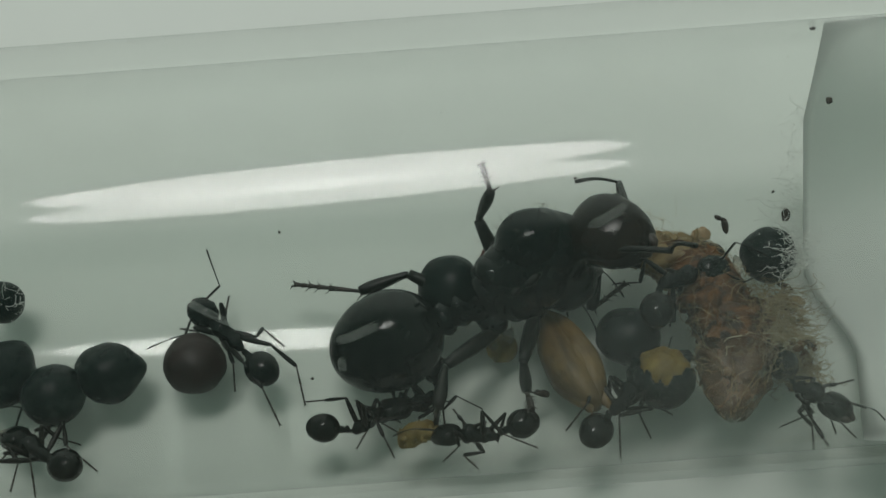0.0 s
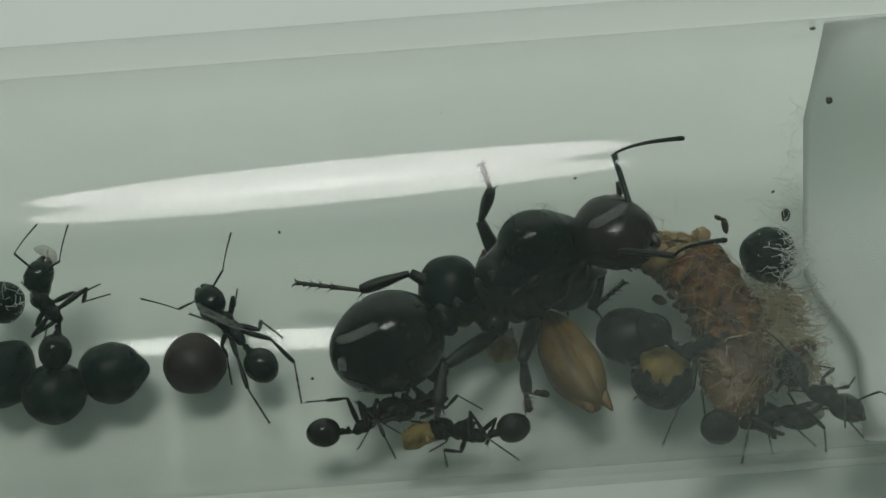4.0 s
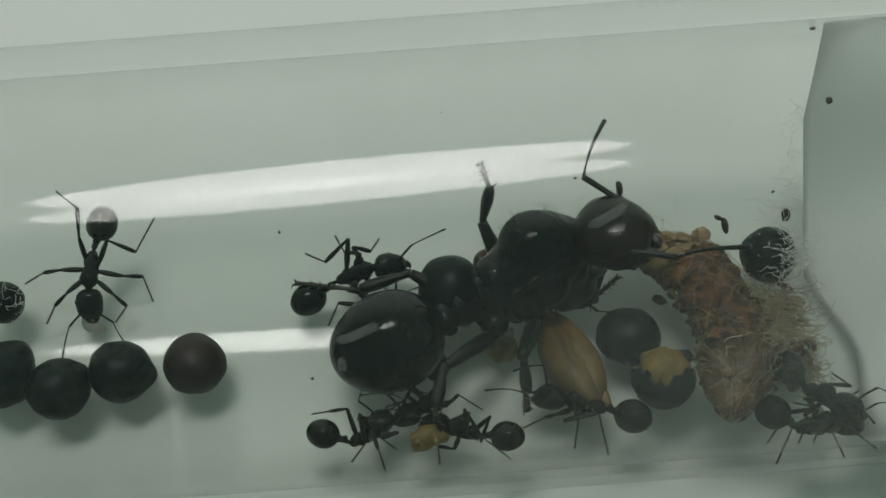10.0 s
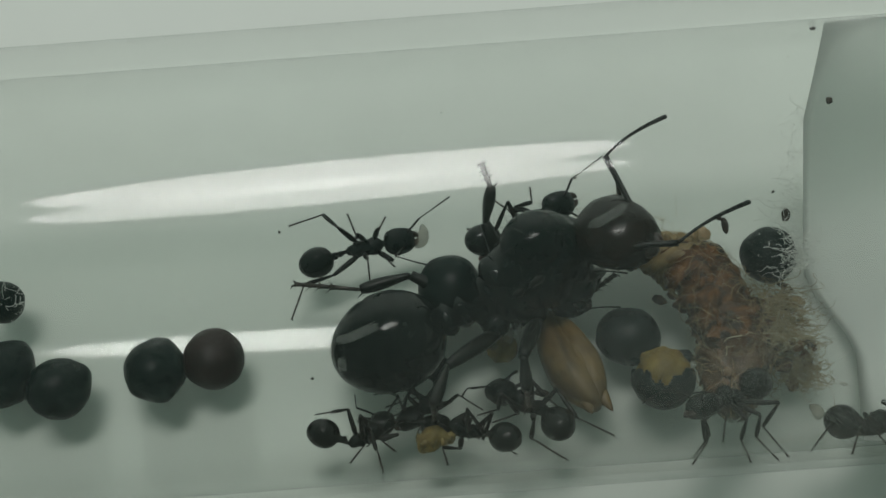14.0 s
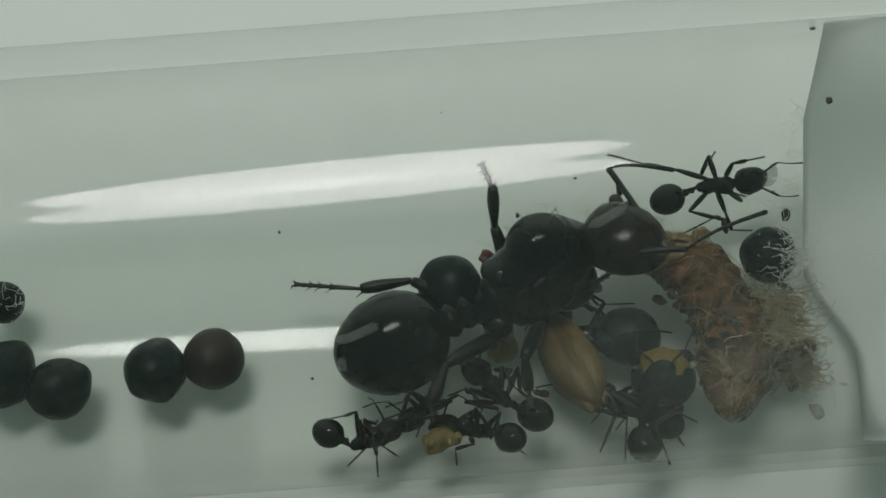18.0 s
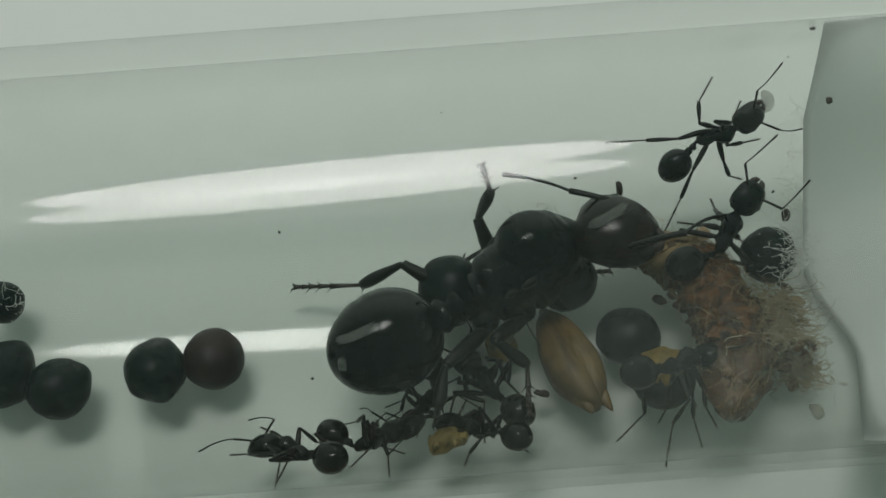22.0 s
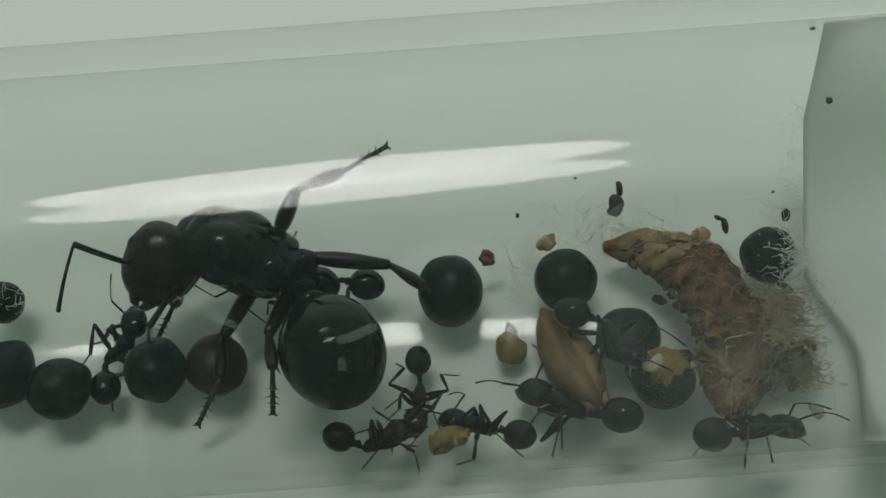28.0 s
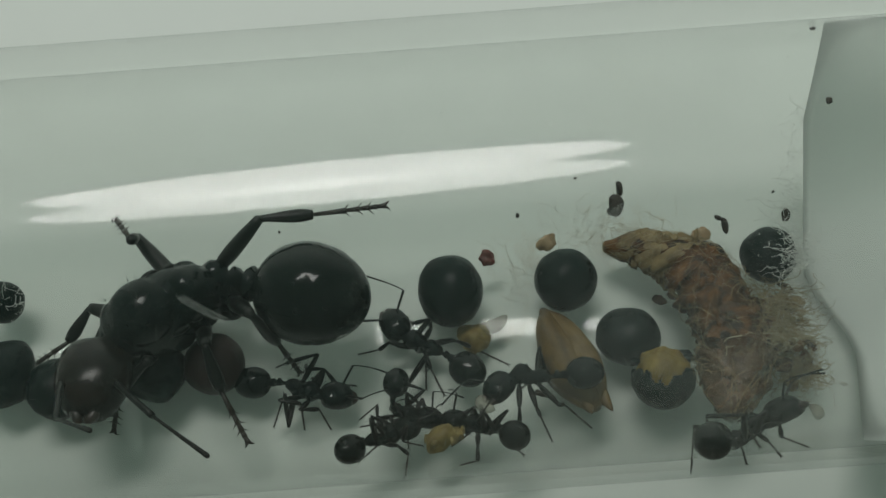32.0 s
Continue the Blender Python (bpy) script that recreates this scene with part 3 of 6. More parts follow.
def build_fibres(name, label, centre, spread, count, length, mat, seed, wander=0.5, height=(0.05, 1.6), thick=(0.010, 0.02)):
    rng = random.Random(seed)
    bits = []
    for i in range(count):
        x = centre[0] + rng.gauss(0, spread[0])
        a = centre[1] + rng.gauss(0, spread[1])
        bits.append(strand((x, a, rng.uniform(*height)), rng.uniform(0, 6.28), rng.uniform(*length), 10, wander, rng.uniform(*thick), rng))
    v, f = join(*bits)
    return tagged(new(name, mesh_of(name, v, f, mat)), label, "fibres", kind="stuff")


build_fibres("cotton_tangle", "tangled beige cotton fibres between husk and plug", (15.55, -8.5), (0.70, 6.5), 380, (1.1, 2.8), FIBRE, 21, 0.8, (0.3, 2.4), (0.009, 0.022))
build_fibres("cotton_tangle", "beige cotton fibres at the foot of the husk", (16.35, -21.2), (0.55, 5.0), 260, (0.9, 2.0), FIBRE, 22, 0.9, (0.05, 0.7), (0.009, 0.022))
build_fibres("cotton_tangle", "tangled beige fibres hanging over the husk", (14.45, -20.0), (0.60, 8.0), 170, (1.2, 3.2), FIBRE, 27, 0.5, (2.4, 4.1), (0.008, 0.019))
build_fibres("cotton_tangle", "long pale curved threads over the husk foot", (13.9, -30.0), (0.7, 5.0), 16, (2.0, 3.6), FIBRE_PALE, 28, 0.30, (3.0, 3.9), (0.016, 0.026))
build_fibres("cotton_tuft", "white curly cotton fibres over a black seed", (16.53, 16.6), (0.35, 3.8), 150, (0.8, 2.0), FIBRE_WHITE, 23, 0.9, (1.2, 2.9))
build_fibres("web_threads", "fine white threads on a black seed", (-21.46, 21.7), (0.3, 2.5), 34, (0.8, 1.8), FIBRE_WHITE, 24, 0.35, (1.0, 2.0), (0.008, 0.014))
build_fibres("pale_threads", "fine pale threads on the glass round the husk", (8.64, 29.1), (1.6, 5.0), 90, (0.8, 2.2), FIBRE, 25, 0.5, (0.03, 0.3), (0.005, 0.011))
build_fibres("pale_threads", "a few fine pale threads on the glass", (3.73, 19.7), (0.7, 6.0), 40, (0.8, 2.0), FIBRE, 26, 0.4, (0.03, 0.3), (0.005, 0.010))


def build_mass():
    """A mat of chewed brown waste under the fibres."""
    root = new("waste_heap")
    root.matrix_world = on_wall(16.14, -10.1, 0.6)
    rng = random.Random(31)
    for i in range(46):
        x, y = rng.gauss(0, 0.62), rng.gauss(0, 1.25)
        z = rng.uniform(-0.2, 0.9) - 0.12 * abs(y)
        s = rng.uniform(0.22, 0.5)
        v, f = lumpy(egg(0, 0, s, s * rng.uniform(0.4, 0.9), s * 0.5, 12, 8), s * 0.35, 2.5, i)
        a = rng.uniform(0, 6.28)
        v = [(x + p * math.cos(a) - q * math.sin(a), y + p * math.sin(a) + q * math.cos(a), z + r + 0.3 * p) for p, q, r in v]
        part("clod", mesh_of("clod", v, f, (HUSK, HUSK_PALE, HUSK, SCRAP)[i % 4]), root)
    return tagged(root, "heap of chewed brown waste against the cotton", "waste heap")


build_mass()


def build_flecks(x, ang, spread, count, label, seed):
    """Mould flecks scattered over the wall."""
    rng = random.Random(seed)
    verts, faces = [], []
    for i in range(count):
        px, pa = x + rng.gauss(0, spread), ang + math.degrees(rng.gauss(0, spread * 0.8) / R_IN)
        if noise.noise(Vector((px * 1.1, pa * 0.16, seed))) < -0.05:
            continue
        r, o = rng.uniform(0.006, 0.022), rng.uniform(0, 6.28)
        k = len(verts)
        for s in range(5):
            q = o + s * 1.2566
            rr = r * rng.uniform(0.5, 1.3)
            verts.append(tuple(on_wall(px + rr * math.cos(q), pa + math.degrees(rr * math.sin(q) / R_IN), 0.012).translation / MM))
        verts.append(tuple(on_wall(px, pa, 0.012 + r * 0.6).translation / MM))
        faces += [(k + s, k + (s + 1) % 5, k + 5) for s in range(5)]
    return tagged(new("mould_flecks", mesh_of("mould_flecks", verts, faces, MOULD)), label, "mould", kind="stuff")


build_flecks(8.51, 29.1, 1.1, 3200, "beige mould flecks on the glass by the husk tip", 1)
build_flecks(4.49, 23.8, 1.0, 2600, "beige mould flecks on the glass by a black seed", 2)
build_flecks(3.05, 0.7, 0.7, 900, "faint beige flecks on the glass by the grain", 3)


def crumb(name, x, ang, lx, w, h, heading, mat, label, cat, seed, rough=0.38, up=0.8):
    v, f = lumpy(egg(0, 0, lx, w, h, 18, 12), rough * min(lx, w), 1.1 / max(w, 0.05), seed)
    v, f = lumpy((v, f), rough * 0.35 * min(lx, w), 3.5 / max(w, 0.05), seed + 7)
    ob = new(name, mesh_of(name, v, f, mat))
    ob.matrix_world = on_wall(x, ang, h * up, heading)
    return tagged(ob, label, cat)


def ragged_crumb(name, x, ang, size, mat, label, seed):
    """A torn, fibrous morsel: a core with lobes and splinters sticking out."""
    rng = random.Random(seed)
    bits = [lumpy(egg(0, 0, size, size * 0.62, size * 0.5, 18, 12), size * 0.4, 1.3 / size, seed)]
    for i in range(16):
        a, q = rng.uniform(0, 6.28), rng.uniform(0.45, 0.95) * size
        v, f = lumpy(egg(0, 0, rng.uniform(0.16, 0.42) * size, rng.uniform(0.07, 0.2) * size, rng.uniform(0.07, 0.2) * size, 9, 6), 0.12 * size, 3.0 / size, seed + i)
        b = a + rng.gauss(0, 0.5)
        bits.append(([(q * math.cos(a) + p * math.cos(b) - o * math.sin(b), 0.7 * q * math.sin(a) + p * math.sin(b) + o * math.cos(b), z + rng.uniform(-0.15, 0.3) * size) for p, o, z in v], f))
    ob = new(name, mesh_of(name, *join(*bits), mat))
    ob.matrix_world = on_wall(x, ang, 0.4)
    return tagged(ob, label, "crumb")


food = ragged_crumb("food_crumb", -1.80, -39.7, 0.95, PALE_KERNEL, "torn yellow food crumb that workers feed on", 2)
nugget = crumb("food_crumb", 2.45, -6.3, 0.70, 0.86, 0.5, 40, PALE_KERNEL, "yellow food crumb beside the grain", "crumb", 5.0)
crumb("black_scrap", 4.13, -23.3, 0.36, 0.2, 0.18, -20, SCRAP, "small black scrap on the glass", "scrap", 3.0, 0.5)
crumb("brown_scrap", 8.62, 38.3, 0.45, 0.55, 0.3, 0, SCRAP, "brown torn scrap stuck to the glass", "scrap", 9.0, 0.45)
crumb("brown_scrap", 8.90, 44.0, 0.18, 0.4, 0.2, 10, SCRAP, "narrow brown scrap stuck to the glass", "scrap", 4.0, 0.3)
crumb("pink_flake", 5.18, 28.4, 0.52, 0.36, 0.12, 35, PALE_SCRAP, "thin pinkish flake on the glass", "flake", 6.0, 0.5)
crumb("red_flake", 2.15, 24.6, 0.40, 0.38, 0.16, 15, RED_SCRAP, "dark red flake beside a seed", "flake", 8.0, 0.5, 5.0)
crumb("pale_flake", 12.89, 27.2, 0.5, 0.34, 0.12, 0, PALE_SCRAP, "pale flake on the glass above the husk", "flake", 1.0, 0.45)
crumb("dark_flake", 12.94, 21.0, 0.68, 0.36, 0.12, -35, SCRAP, "dark torn flake on the husk", "flake", 2.5, 0.55, 18.0)
crumb("grey_curl", 14.08, 29.2, 0.16, 0.42, 0.12, 10, SCRAP, "curled grey scrap on the glass", "scrap", 3.5, 0.35)
crumb("grey_curl", 13.77, 31.9, 0.22, 0.12, 0.10, -30, SCRAP, "curled grey scrap tip on the glass", "scrap", 7.5, 0.3)
crumb("dark_scrap", 16.85, 31.7, 0.2, 0.32, 0.16, 0, SCRAP, "dark scrap caught in cotton", "scrap", 6.5, 0.5, 6.0)
crumb("foot_scrap", 10.44, 6.8, 0.38, 0.25, 0.2, -20, HUSK, "brown broken piece beside the husk", "scrap", 4.4, 0.4)
speck_list = ((3.82, 37.4, 0.10), (14.40, 172.0, 0.13), (16.68, 108.5, 0.13), (-6.78, -10.7, 0.07), (16.54, 38.9, 0.07),
              (0.40, 76.0, 0.04), (-8.05, 37.9, 0.06), (16.36, 89.6, 0.04), (10.63, 27.6, 0.08), (6.75, 48.2, 0.06), (19.29, -22.3, 0.08))
for i, (x, a, r) in enumerate(speck_list):
    crumb("speck", x, a, r, r * 1.3, r * 0.6, 30 * i, SCRAP, "tiny dark speck on the glass", "speck", i * 1.7, 0.4)


# ---------------- ants ----------------
LEGS = (("L", "front"), ("L", "mid"), ("L", "hind"), ("R", "front"), ("R", "mid"), ("R", "hind"))
WORKER = dict(
    height=0.78, neck=0.92, waist=-0.88,
    hip={"front": (0.48, 0.26, -0.22), "mid": (0.05, 0.26, -0.26), "hind": (-0.34, 0.26, -0.24)},
    seg={"front": (1.05, 0.90, 1.05), "mid": (1.15, 1.00, 1.25), "hind": (1.60, 1.50, 1.80)},
    home={"front": (1.52, 1.15), "mid": (-0.15, 1.60), "hind": (-1.75, 1.40)},
    thick=0.14, scape=1.15, flag=1.75, socket=(0.95, 0.22, 0.28), stride=0.75)
QUEEN = dict(
    height=2.35, neck=2.75, waist=-2.95,
    hip={"front": (1.35, 0.85, -1.75), "mid": (-1.35, 0.95, -1.85), "hind": (-3.0, 0.65, -1.3)},
    seg={"front": (2.5, 1.9, 2.1), "mid": (3.6, 2.2, 2.7), "hind": (3.85, 2.4, 3.3)},
    home={"front": (4.6, 3.6), "mid": (-0.2, 5.2), "hind": (-5.6, 4.6)},
    thick=0.40, scape=2.9, flag=3.75, socket=(2.4, 1.1, 0.55), stride=2.2)
MESHES = {}


def shared(key, make):
    if key not in MESHES:
        MESHES[key] = make()
    return MESHES[key]


def limb(L, r0, r1, r2, mat, name, sides=8, bend=0.0):
    """A leg joint from the origin along x: thin, swollen, thin."""
    rings = []
    for i in range(9):
        u = i / 8
        r = r0 + (r1 - r0) * math.sin(math.pi * min(u / 0.8, 1.0)) if u < 0.4 else r2 + (r1 - r2) * math.cos((u - 0.4) / 0.6 * math.pi / 2)
        rings.append((u * L, r, r * 0.9, bend * math.sin(math.pi * u)))
    return mesh_of(name, *loft(rings, sides), mat)


def shin(L, r0, r1, r2):
    """A tibia: thin at the knee, widest past the middle, with a spur at its end."""
    rings = [(0, r0 * 0.7, r0 * 0.7, 0), (L * 0.06, r0, r0, 0), (L * 0.2, r0 * 1.15, r0 * 1.1, 0), (L * 0.45, r1 * 0.85, r1 * 0.8, 0), (L * 0.7, r1, r1 * 0.9, 0), (L * 0.88, r1 * 0.9, r1 * 0.8, 0), (L, r2, r2, 0)]
    spur = tube_along([(L * 0.95, r2 * 0.5, -r2 * 0.4), (L * 1.12, r2 * 0.8, -r2 * 1.6)], [r2 * 0.25, r2 * 0.05], 4)
    return mesh_of("tibia", *join(loft(rings, 10), spur), LEG)


def tarsus_mesh(L, r, mat):
    bits, x = [], 0.0
    for i, q in enumerate((0.46, 0.18, 0.14, 0.10, 0.12)):
        a, b = x * L, (x + q) * L
        bits.append(loft([(a, r * 0.55, r * 0.55, 0), (a + (b - a) * 0.75, r * 0.75, r * 0.7, 0), (b, r * 0.95, r * 0.8, -0.2 * r)], 6))
        x += q
    for s in (-1, 1):
        bits.append(tube_along([(L * 0.98, 0, 0), (L * 1.03, s * r * 0.9, 0.2 * r), (L * 1.06, s * r * 1.5, -0.8 * r)], [r * 0.4, r * 0.3, r * 0.08], 4))
    # spines at the joints
    x = 0.0
    for q in (0.46, 0.18, 0.14):
        x += q
        for s in (-1, 1):
            bits.append(tube_along([((x - 0.02) * L, s * r * 0.6, 0), ((x + 0.05) * L, s * r * 2.0, -0.5 * r)], [r * 0.25, r * 0.05], 3))
    return mesh_of("tarsus", *join(*bits), mat)


def flagellum_mesh(L, r):
    rings = []
    n = 11
    for i in range(n):
        a, b = i / n, (i + 1) / n
        k = r * (0.75 + 0.55 * (i / n) ** 1.5)
        for u, q in ((a, 0.78), (a * 0.6 + b * 0.4, 1.0), (a * 0.1 + b * 0.9, 0.95)):
            rings.append((u * L, k * q, k * q, 0.07 * L * math.sin(math.pi * u ** 0.8)))
    rings.append((L * 1.01, r * 0.5, r * 0.5, 0))
    return mesh_of("flagellum", *loft(rings, 7), LEG)


def hairs(points, length, r, seed):
    rng = random.Random(seed)
    bits = []
    for p, nrm in points:
        d = Vector(nrm).normalized()
        e = Vector(p) + (d + Vector((rng.gauss(0, 0.25), rng.gauss(0, 0.25), rng.gauss(0, 0.2)))) * length * rng.uniform(0.6, 1.2)
        bits.append(tube_along([p, tuple((Vector(p) + e) / 2 + Vector((0.02 * length, 0, 0.05 * length))), tuple(e)], [r, r * 0.7, r * 0.2], 3))
    return join(*bits)


def worker_body():
    head = loft([(0.0, 0.16, 0.14, 0), (0.06, 0.38, 0.32, 0), (0.22, 0.55, 0.44, 0.02), (0.50, 0.63, 0.50, 0.03), (0.84, 0.64, 0.50, 0.02), (1.14, 0.59, 0.46, 0.0), (1.36, 0.48, 0.36, -0.04), (1.50, 0.32, 0.24, -0.10)], 18, 2.4)
    meso = loft([(-0.92, 0.12, 0.12, -0.12), (-0.86, 0.20, 0.22, -0.08), (-0.66, 0.27, 0.31, -0.04), (-0.44, 0.29, 0.34, 0.0), (-0.24, 0.23, 0.27, -0.04), (-0.14, 0.22, 0.25, -0.04), (0.02, 0.30, 0.33, 0.05), (0.18, 0.37, 0.41, 0.12), (0.40, 0.43, 0.45, 0.15), (0.60, 0.40, 0.39, 0.12), (0.78, 0.26, 0.25, 0.05), (0.88, 0.15, 0.15, 0.0), (0.97, 0.12, 0.12, 0.0)], 18, 2.1)
    pet = loft([(0.02, 0.08, 0.08, -0.05), (-0.18, 0.09, 0.10, -0.03), (-0.30, 0.15, 0.24, 0.07), (-0.40, 0.15, 0.22, 0.06), (-0.50, 0.09, 0.09, -0.03)], 10)
    post = loft([(-0.44, 0.08, 0.08, -0.02), (-0.54, 0.18, 0.19, 0.03), (-0.66, 0.20, 0.20, 0.03), (-0.78, 0.12, 0.12, 0.0)], 10)
    gas = egg(-1.56, 0.04, 0.86, 0.74, 0.72, 26, 24, 2.0, 0.05, 0.0, (0.35, -0.25, -0.62))
    return head, meso, pet, post, gas


def queen_body():
    head = loft([(0.0, 0.45, 0.40, 0), (0.12, 1.0, 0.75, 0), (0.45, 1.38, 1.02, 0.04), (1.0, 1.60, 1.20, 0.06), (1.8, 1.68, 1.24, 0.03), (2.55, 1.56, 1.14, -0.05), (3.15, 1.28, 0.92, -0.15), (3.55, 0.90, 0.60, -0.28), (3.74, 0.52, 0.34, -0.34)], 28, 2.15)
    meso = loft([(-3.02, 0.40, 0.42, -0.45), (-2.9, 0.74, 0.76, -0.38), (-2.5, 1.10, 1.20, -0.25), (-2.0, 1.35, 1.55, -0.2), (-1.35, 1.55, 1.80, -0.12), (-0.55, 1.66, 1.94, -0.1), (0.3, 1.72, 1.98, -0.08), (1.1, 1.66, 1.88, -0.08), (1.8, 1.42, 1.58, -0.1), (2.35, 1.0, 1.08, -0.14), (2.7, 0.58, 0.58, -0.15), (2.85, 0.35, 0.35, -0.15)], 28, 2.1)
    pet = loft([(0.15, 0.34, 0.34, -0.3), (-0.4, 0.36, 0.40, -0.25), (-0.70, 0.50, 0.62, 0.0), (-0.92, 0.66, 0.88, 0.18), (-1.12, 0.64, 0.80, 0.15), (-1.42, 0.36, 0.38, -0.15)], 16)
    post = loft([(-1.3, 0.36, 0.36, -0.1), (-1.48, 0.72, 0.70, 0.05), (-1.75, 0.86, 0.82, 0.1), (-2.0, 0.70, 0.68, 0.05), (-2.2, 0.5, 0.5, 0.0)], 16)
    gas = egg(-4.6, 0.1, 2.66, 2.32, 2.28, 40, 44, 2.0, 0.06, 0.0, (0.45, -0.15, -0.55))
    return head, meso, pet, post, gas


def build_ant(kind, scale, label):
    """An ant whose joints are parts; returns the thing and its moving parts by role."""
    P = QUEEN if kind == "queen" else WORKER
    q = kind == "queen"
    k = 2.55 if q else 1.0
    root = new("queen_ant" if q else "worker_ant")
    root.scale = (scale,) * 3
    moving = {}
    body = shared(kind, queen_body if q else worker_body)
    hmat, bmat = (QHEAD, CHITIN) if q else (CHITIN, CHITIN)
    smooth_seed = 2.0
    head = part("head", shared(kind + "head", lambda: mesh_of("head", *lumpy(body[0], 0.03 * k, 1.2 / k, 1.0), hmat)), root, "broad reddish-black head" if q else "")
    meso = part("thorax", shared(kind + "meso", lambda: mesh_of("thorax", *lumpy(body[1], 0.03 * k, 1.4 / k, smooth_seed), bmat)), root)
    meso.matrix_basis = Matrix.Translation((0, 0, P["height"] * MM))
    gas = part("gaster", shared(kind + "gas", lambda: mesh_of("gaster", *body[4], GASTER)), root, "round glossy black gaster")
    part("petiole", shared(kind + "pet", lambda: mesh_of("petiole", *body[2], bmat)), gas)
    part("postpetiole", shared(kind + "post", lambda: mesh_of("postpetiole", *body[3], bmat)), gas)
    if q:
        part("scutellum", shared("qscut", lambda: mesh_of("scutellum", *egg(-1.72, 1.28, 0.62, 0.92, 0.62, 20, 12), bmat)), meso)
        part("scutum", shared("qscu", lambda: mesh_of("scutum", *lumpy(egg(0.45, 0.98, 1.66, 1.52, 1.46, 30, 20, 2.2), 0.09, 0.8, 4.0), bmat)), meso)
        part("pronotum", shared("qpro", lambda: mesh_of("pronotum", *egg(1.75, 0.25, 0.75, 1.42, 1.40, 24, 12, 2.2, -0.15), bmat)), meso)
        part("metanotum", shared("qmet", lambda: mesh_of("metanotum", *egg(-2.45, 0.65, 0.36, 0.86, 0.55, 16, 8), bmat)), meso)
        for s in (-1, 1):
            part("side_plate", shared("qple%d" % s, lambda: mesh_of("side_plate", *lumpy(egg(-0.1, -0.45, 1.05, 0.55, 1.2, 18, 12, 2.3, 0.0, s * 1.30), 0.08, 0.9, 2.0), bmat)), meso)
            part("side_plate", shared("qplf%d" % s, lambda: mesh_of("side_plate", *lumpy(egg(-1.75, -0.35, 0.75, 0.5, 1.0, 18, 12, 2.3, 0.0, s * 1.10), 0.08, 0.9, 6.0), bmat)), meso)
        for s in (-1, 1):
            part("wing_stub", shared("qwing%d" % s, lambda: mesh_of("wing_stub", *egg(-0.55, 0.72, 0.42, 0.16, 0.22, 10, 6, 2.0, 0.0, s * 1.50), LEG)), meso, "torn dark wing stub")
            part("wing_stub", shared("qwinh%d" % s, lambda: mesh_of("wing_stub", *egg(-1.45, 0.70, 0.30, 0.14, 0.18, 10, 6, 2.0, 0.0, s * 1.36), LEG)), meso, "torn dark wing stub")
        rng = random.Random(3)
        pts = []
        for i in range(60):
            a, b = rng.uniform(0, 6.28), rng.uniform(0.2, 1.2)
            pts.append(((0.55 + 1.6 * math.cos(a) * math.sin(b), 1.5 * math.sin(a) * math.sin(b), 1.35 + 1.05 * math.cos(b)), (math.cos(a) * math.sin(b), math.sin(a) * math.sin(b), math.cos(b))))
        part("hairs", shared("qhair", lambda: mesh_of("hairs", *hairs(pts, 0.42, 0.012, 8), TARSUS)), meso, "sparse pale bristles")
        pts2 = []
        for i in range(70):
            a, b = rng.uniform(0, 6.28), rng.uniform(0.3, 1.5)
            pts2.append(((-4.6 + 2.66 * math.cos(b) * -1, 2.32 * math.sin(b) * math.cos(a), 0.1 + 2.28 * math.sin(b) * abs(math.sin(a))), (-math.cos(b), math.sin(b) * math.cos(a), math.sin(b) * abs(math.sin(a)))))
        part("hairs", shared("qhair2", lambda: mesh_of("hairs", *hairs(pts2, 0.20, 0.008, 9), TARSUS)), gas, "sparse fine hairs")
    moving["head"], moving["gaster"] = head, gas
    for s in (1, -1):
        k = 2.55 if q else 1.0
        eye = shared(kind + "eye%d" % s, lambda: mesh_of("eye", *egg((0.62 if not q else 1.5), (0.16 if not q else 0.35), 0.13 * k * (0.9 if q else 1), 0.06 * k, 0.11 * k, 10, 7, 2.0, 0.0, s * (0.61 if not q else 1.56)), GASTER))
        part("eye", eye, head)
        f = 1.44 if not q else 3.52
        k = 1.0 if not q else 1.75
        jaw = shared(kind + "jaw%d" % s, lambda: mesh_of("mandible", *tube_along([(f - 0.16 * k, s * 0.24 * k, -0.10 * k), (f + 0.06 * k, s * 0.22 * k, -0.14 * k), (f + 0.20 * k, s * 0.14 * k, -0.16 * k), (f + 0.28 * k, s * 0.04 * k, -0.17 * k)], [0.15 * k, 0.16 * k, 0.13 * k, 0.05 * k], 7), JAW))
        part("mandible", jaw, head, "brown mandible")
    k = 2.55 if q else 1.0
    for side, s in (("L", 1), ("R", -1)):
        moving["scape" + side] = part("scape", shared(kind + "scape", lambda: limb(P["scape"], 0.05 * k, 0.055 * k, 0.06 * k, LEG, "scape", 7, 0.03 * k)), root)
        moving["flag" + side] = part("flagellum", shared(kind + "flag", lambda: flagellum_mesh(P["flag"], 0.045 * k * 0.85)), root)
    for side, which in LEGS:
        a, b, c = P["seg"][which]
        t = P["thick"]
        cx, cy, cz = P["hip"][which]
        s = 1 if side == "L" else -1
        cox = shared(kind + "coxa" + side + which, lambda: mesh_of("coxa", *tube_along([(cx, s * cy * 0.45, cz * 0.4), (cx, s * cy * 0.9, cz * 0.85), (cx, s * cy * 1.15, cz * 1.1)], [t * 1.6, t * 1.75, t * 0.95], 9), CHITIN))
        part("coxa", cox, meso)
        moving["femur" + side + which] = part("femur", shared(kind + "fem" + which, lambda: limb(a, t * 0.55, t, t * 0.6, LEG, "femur", 8)), root)
        moving["tibia" + side + which] = part("tibia", shared(kind + "tib" + which, lambda: shin(b, t * 0.42, t * 0.80, t * 0.55)), root)
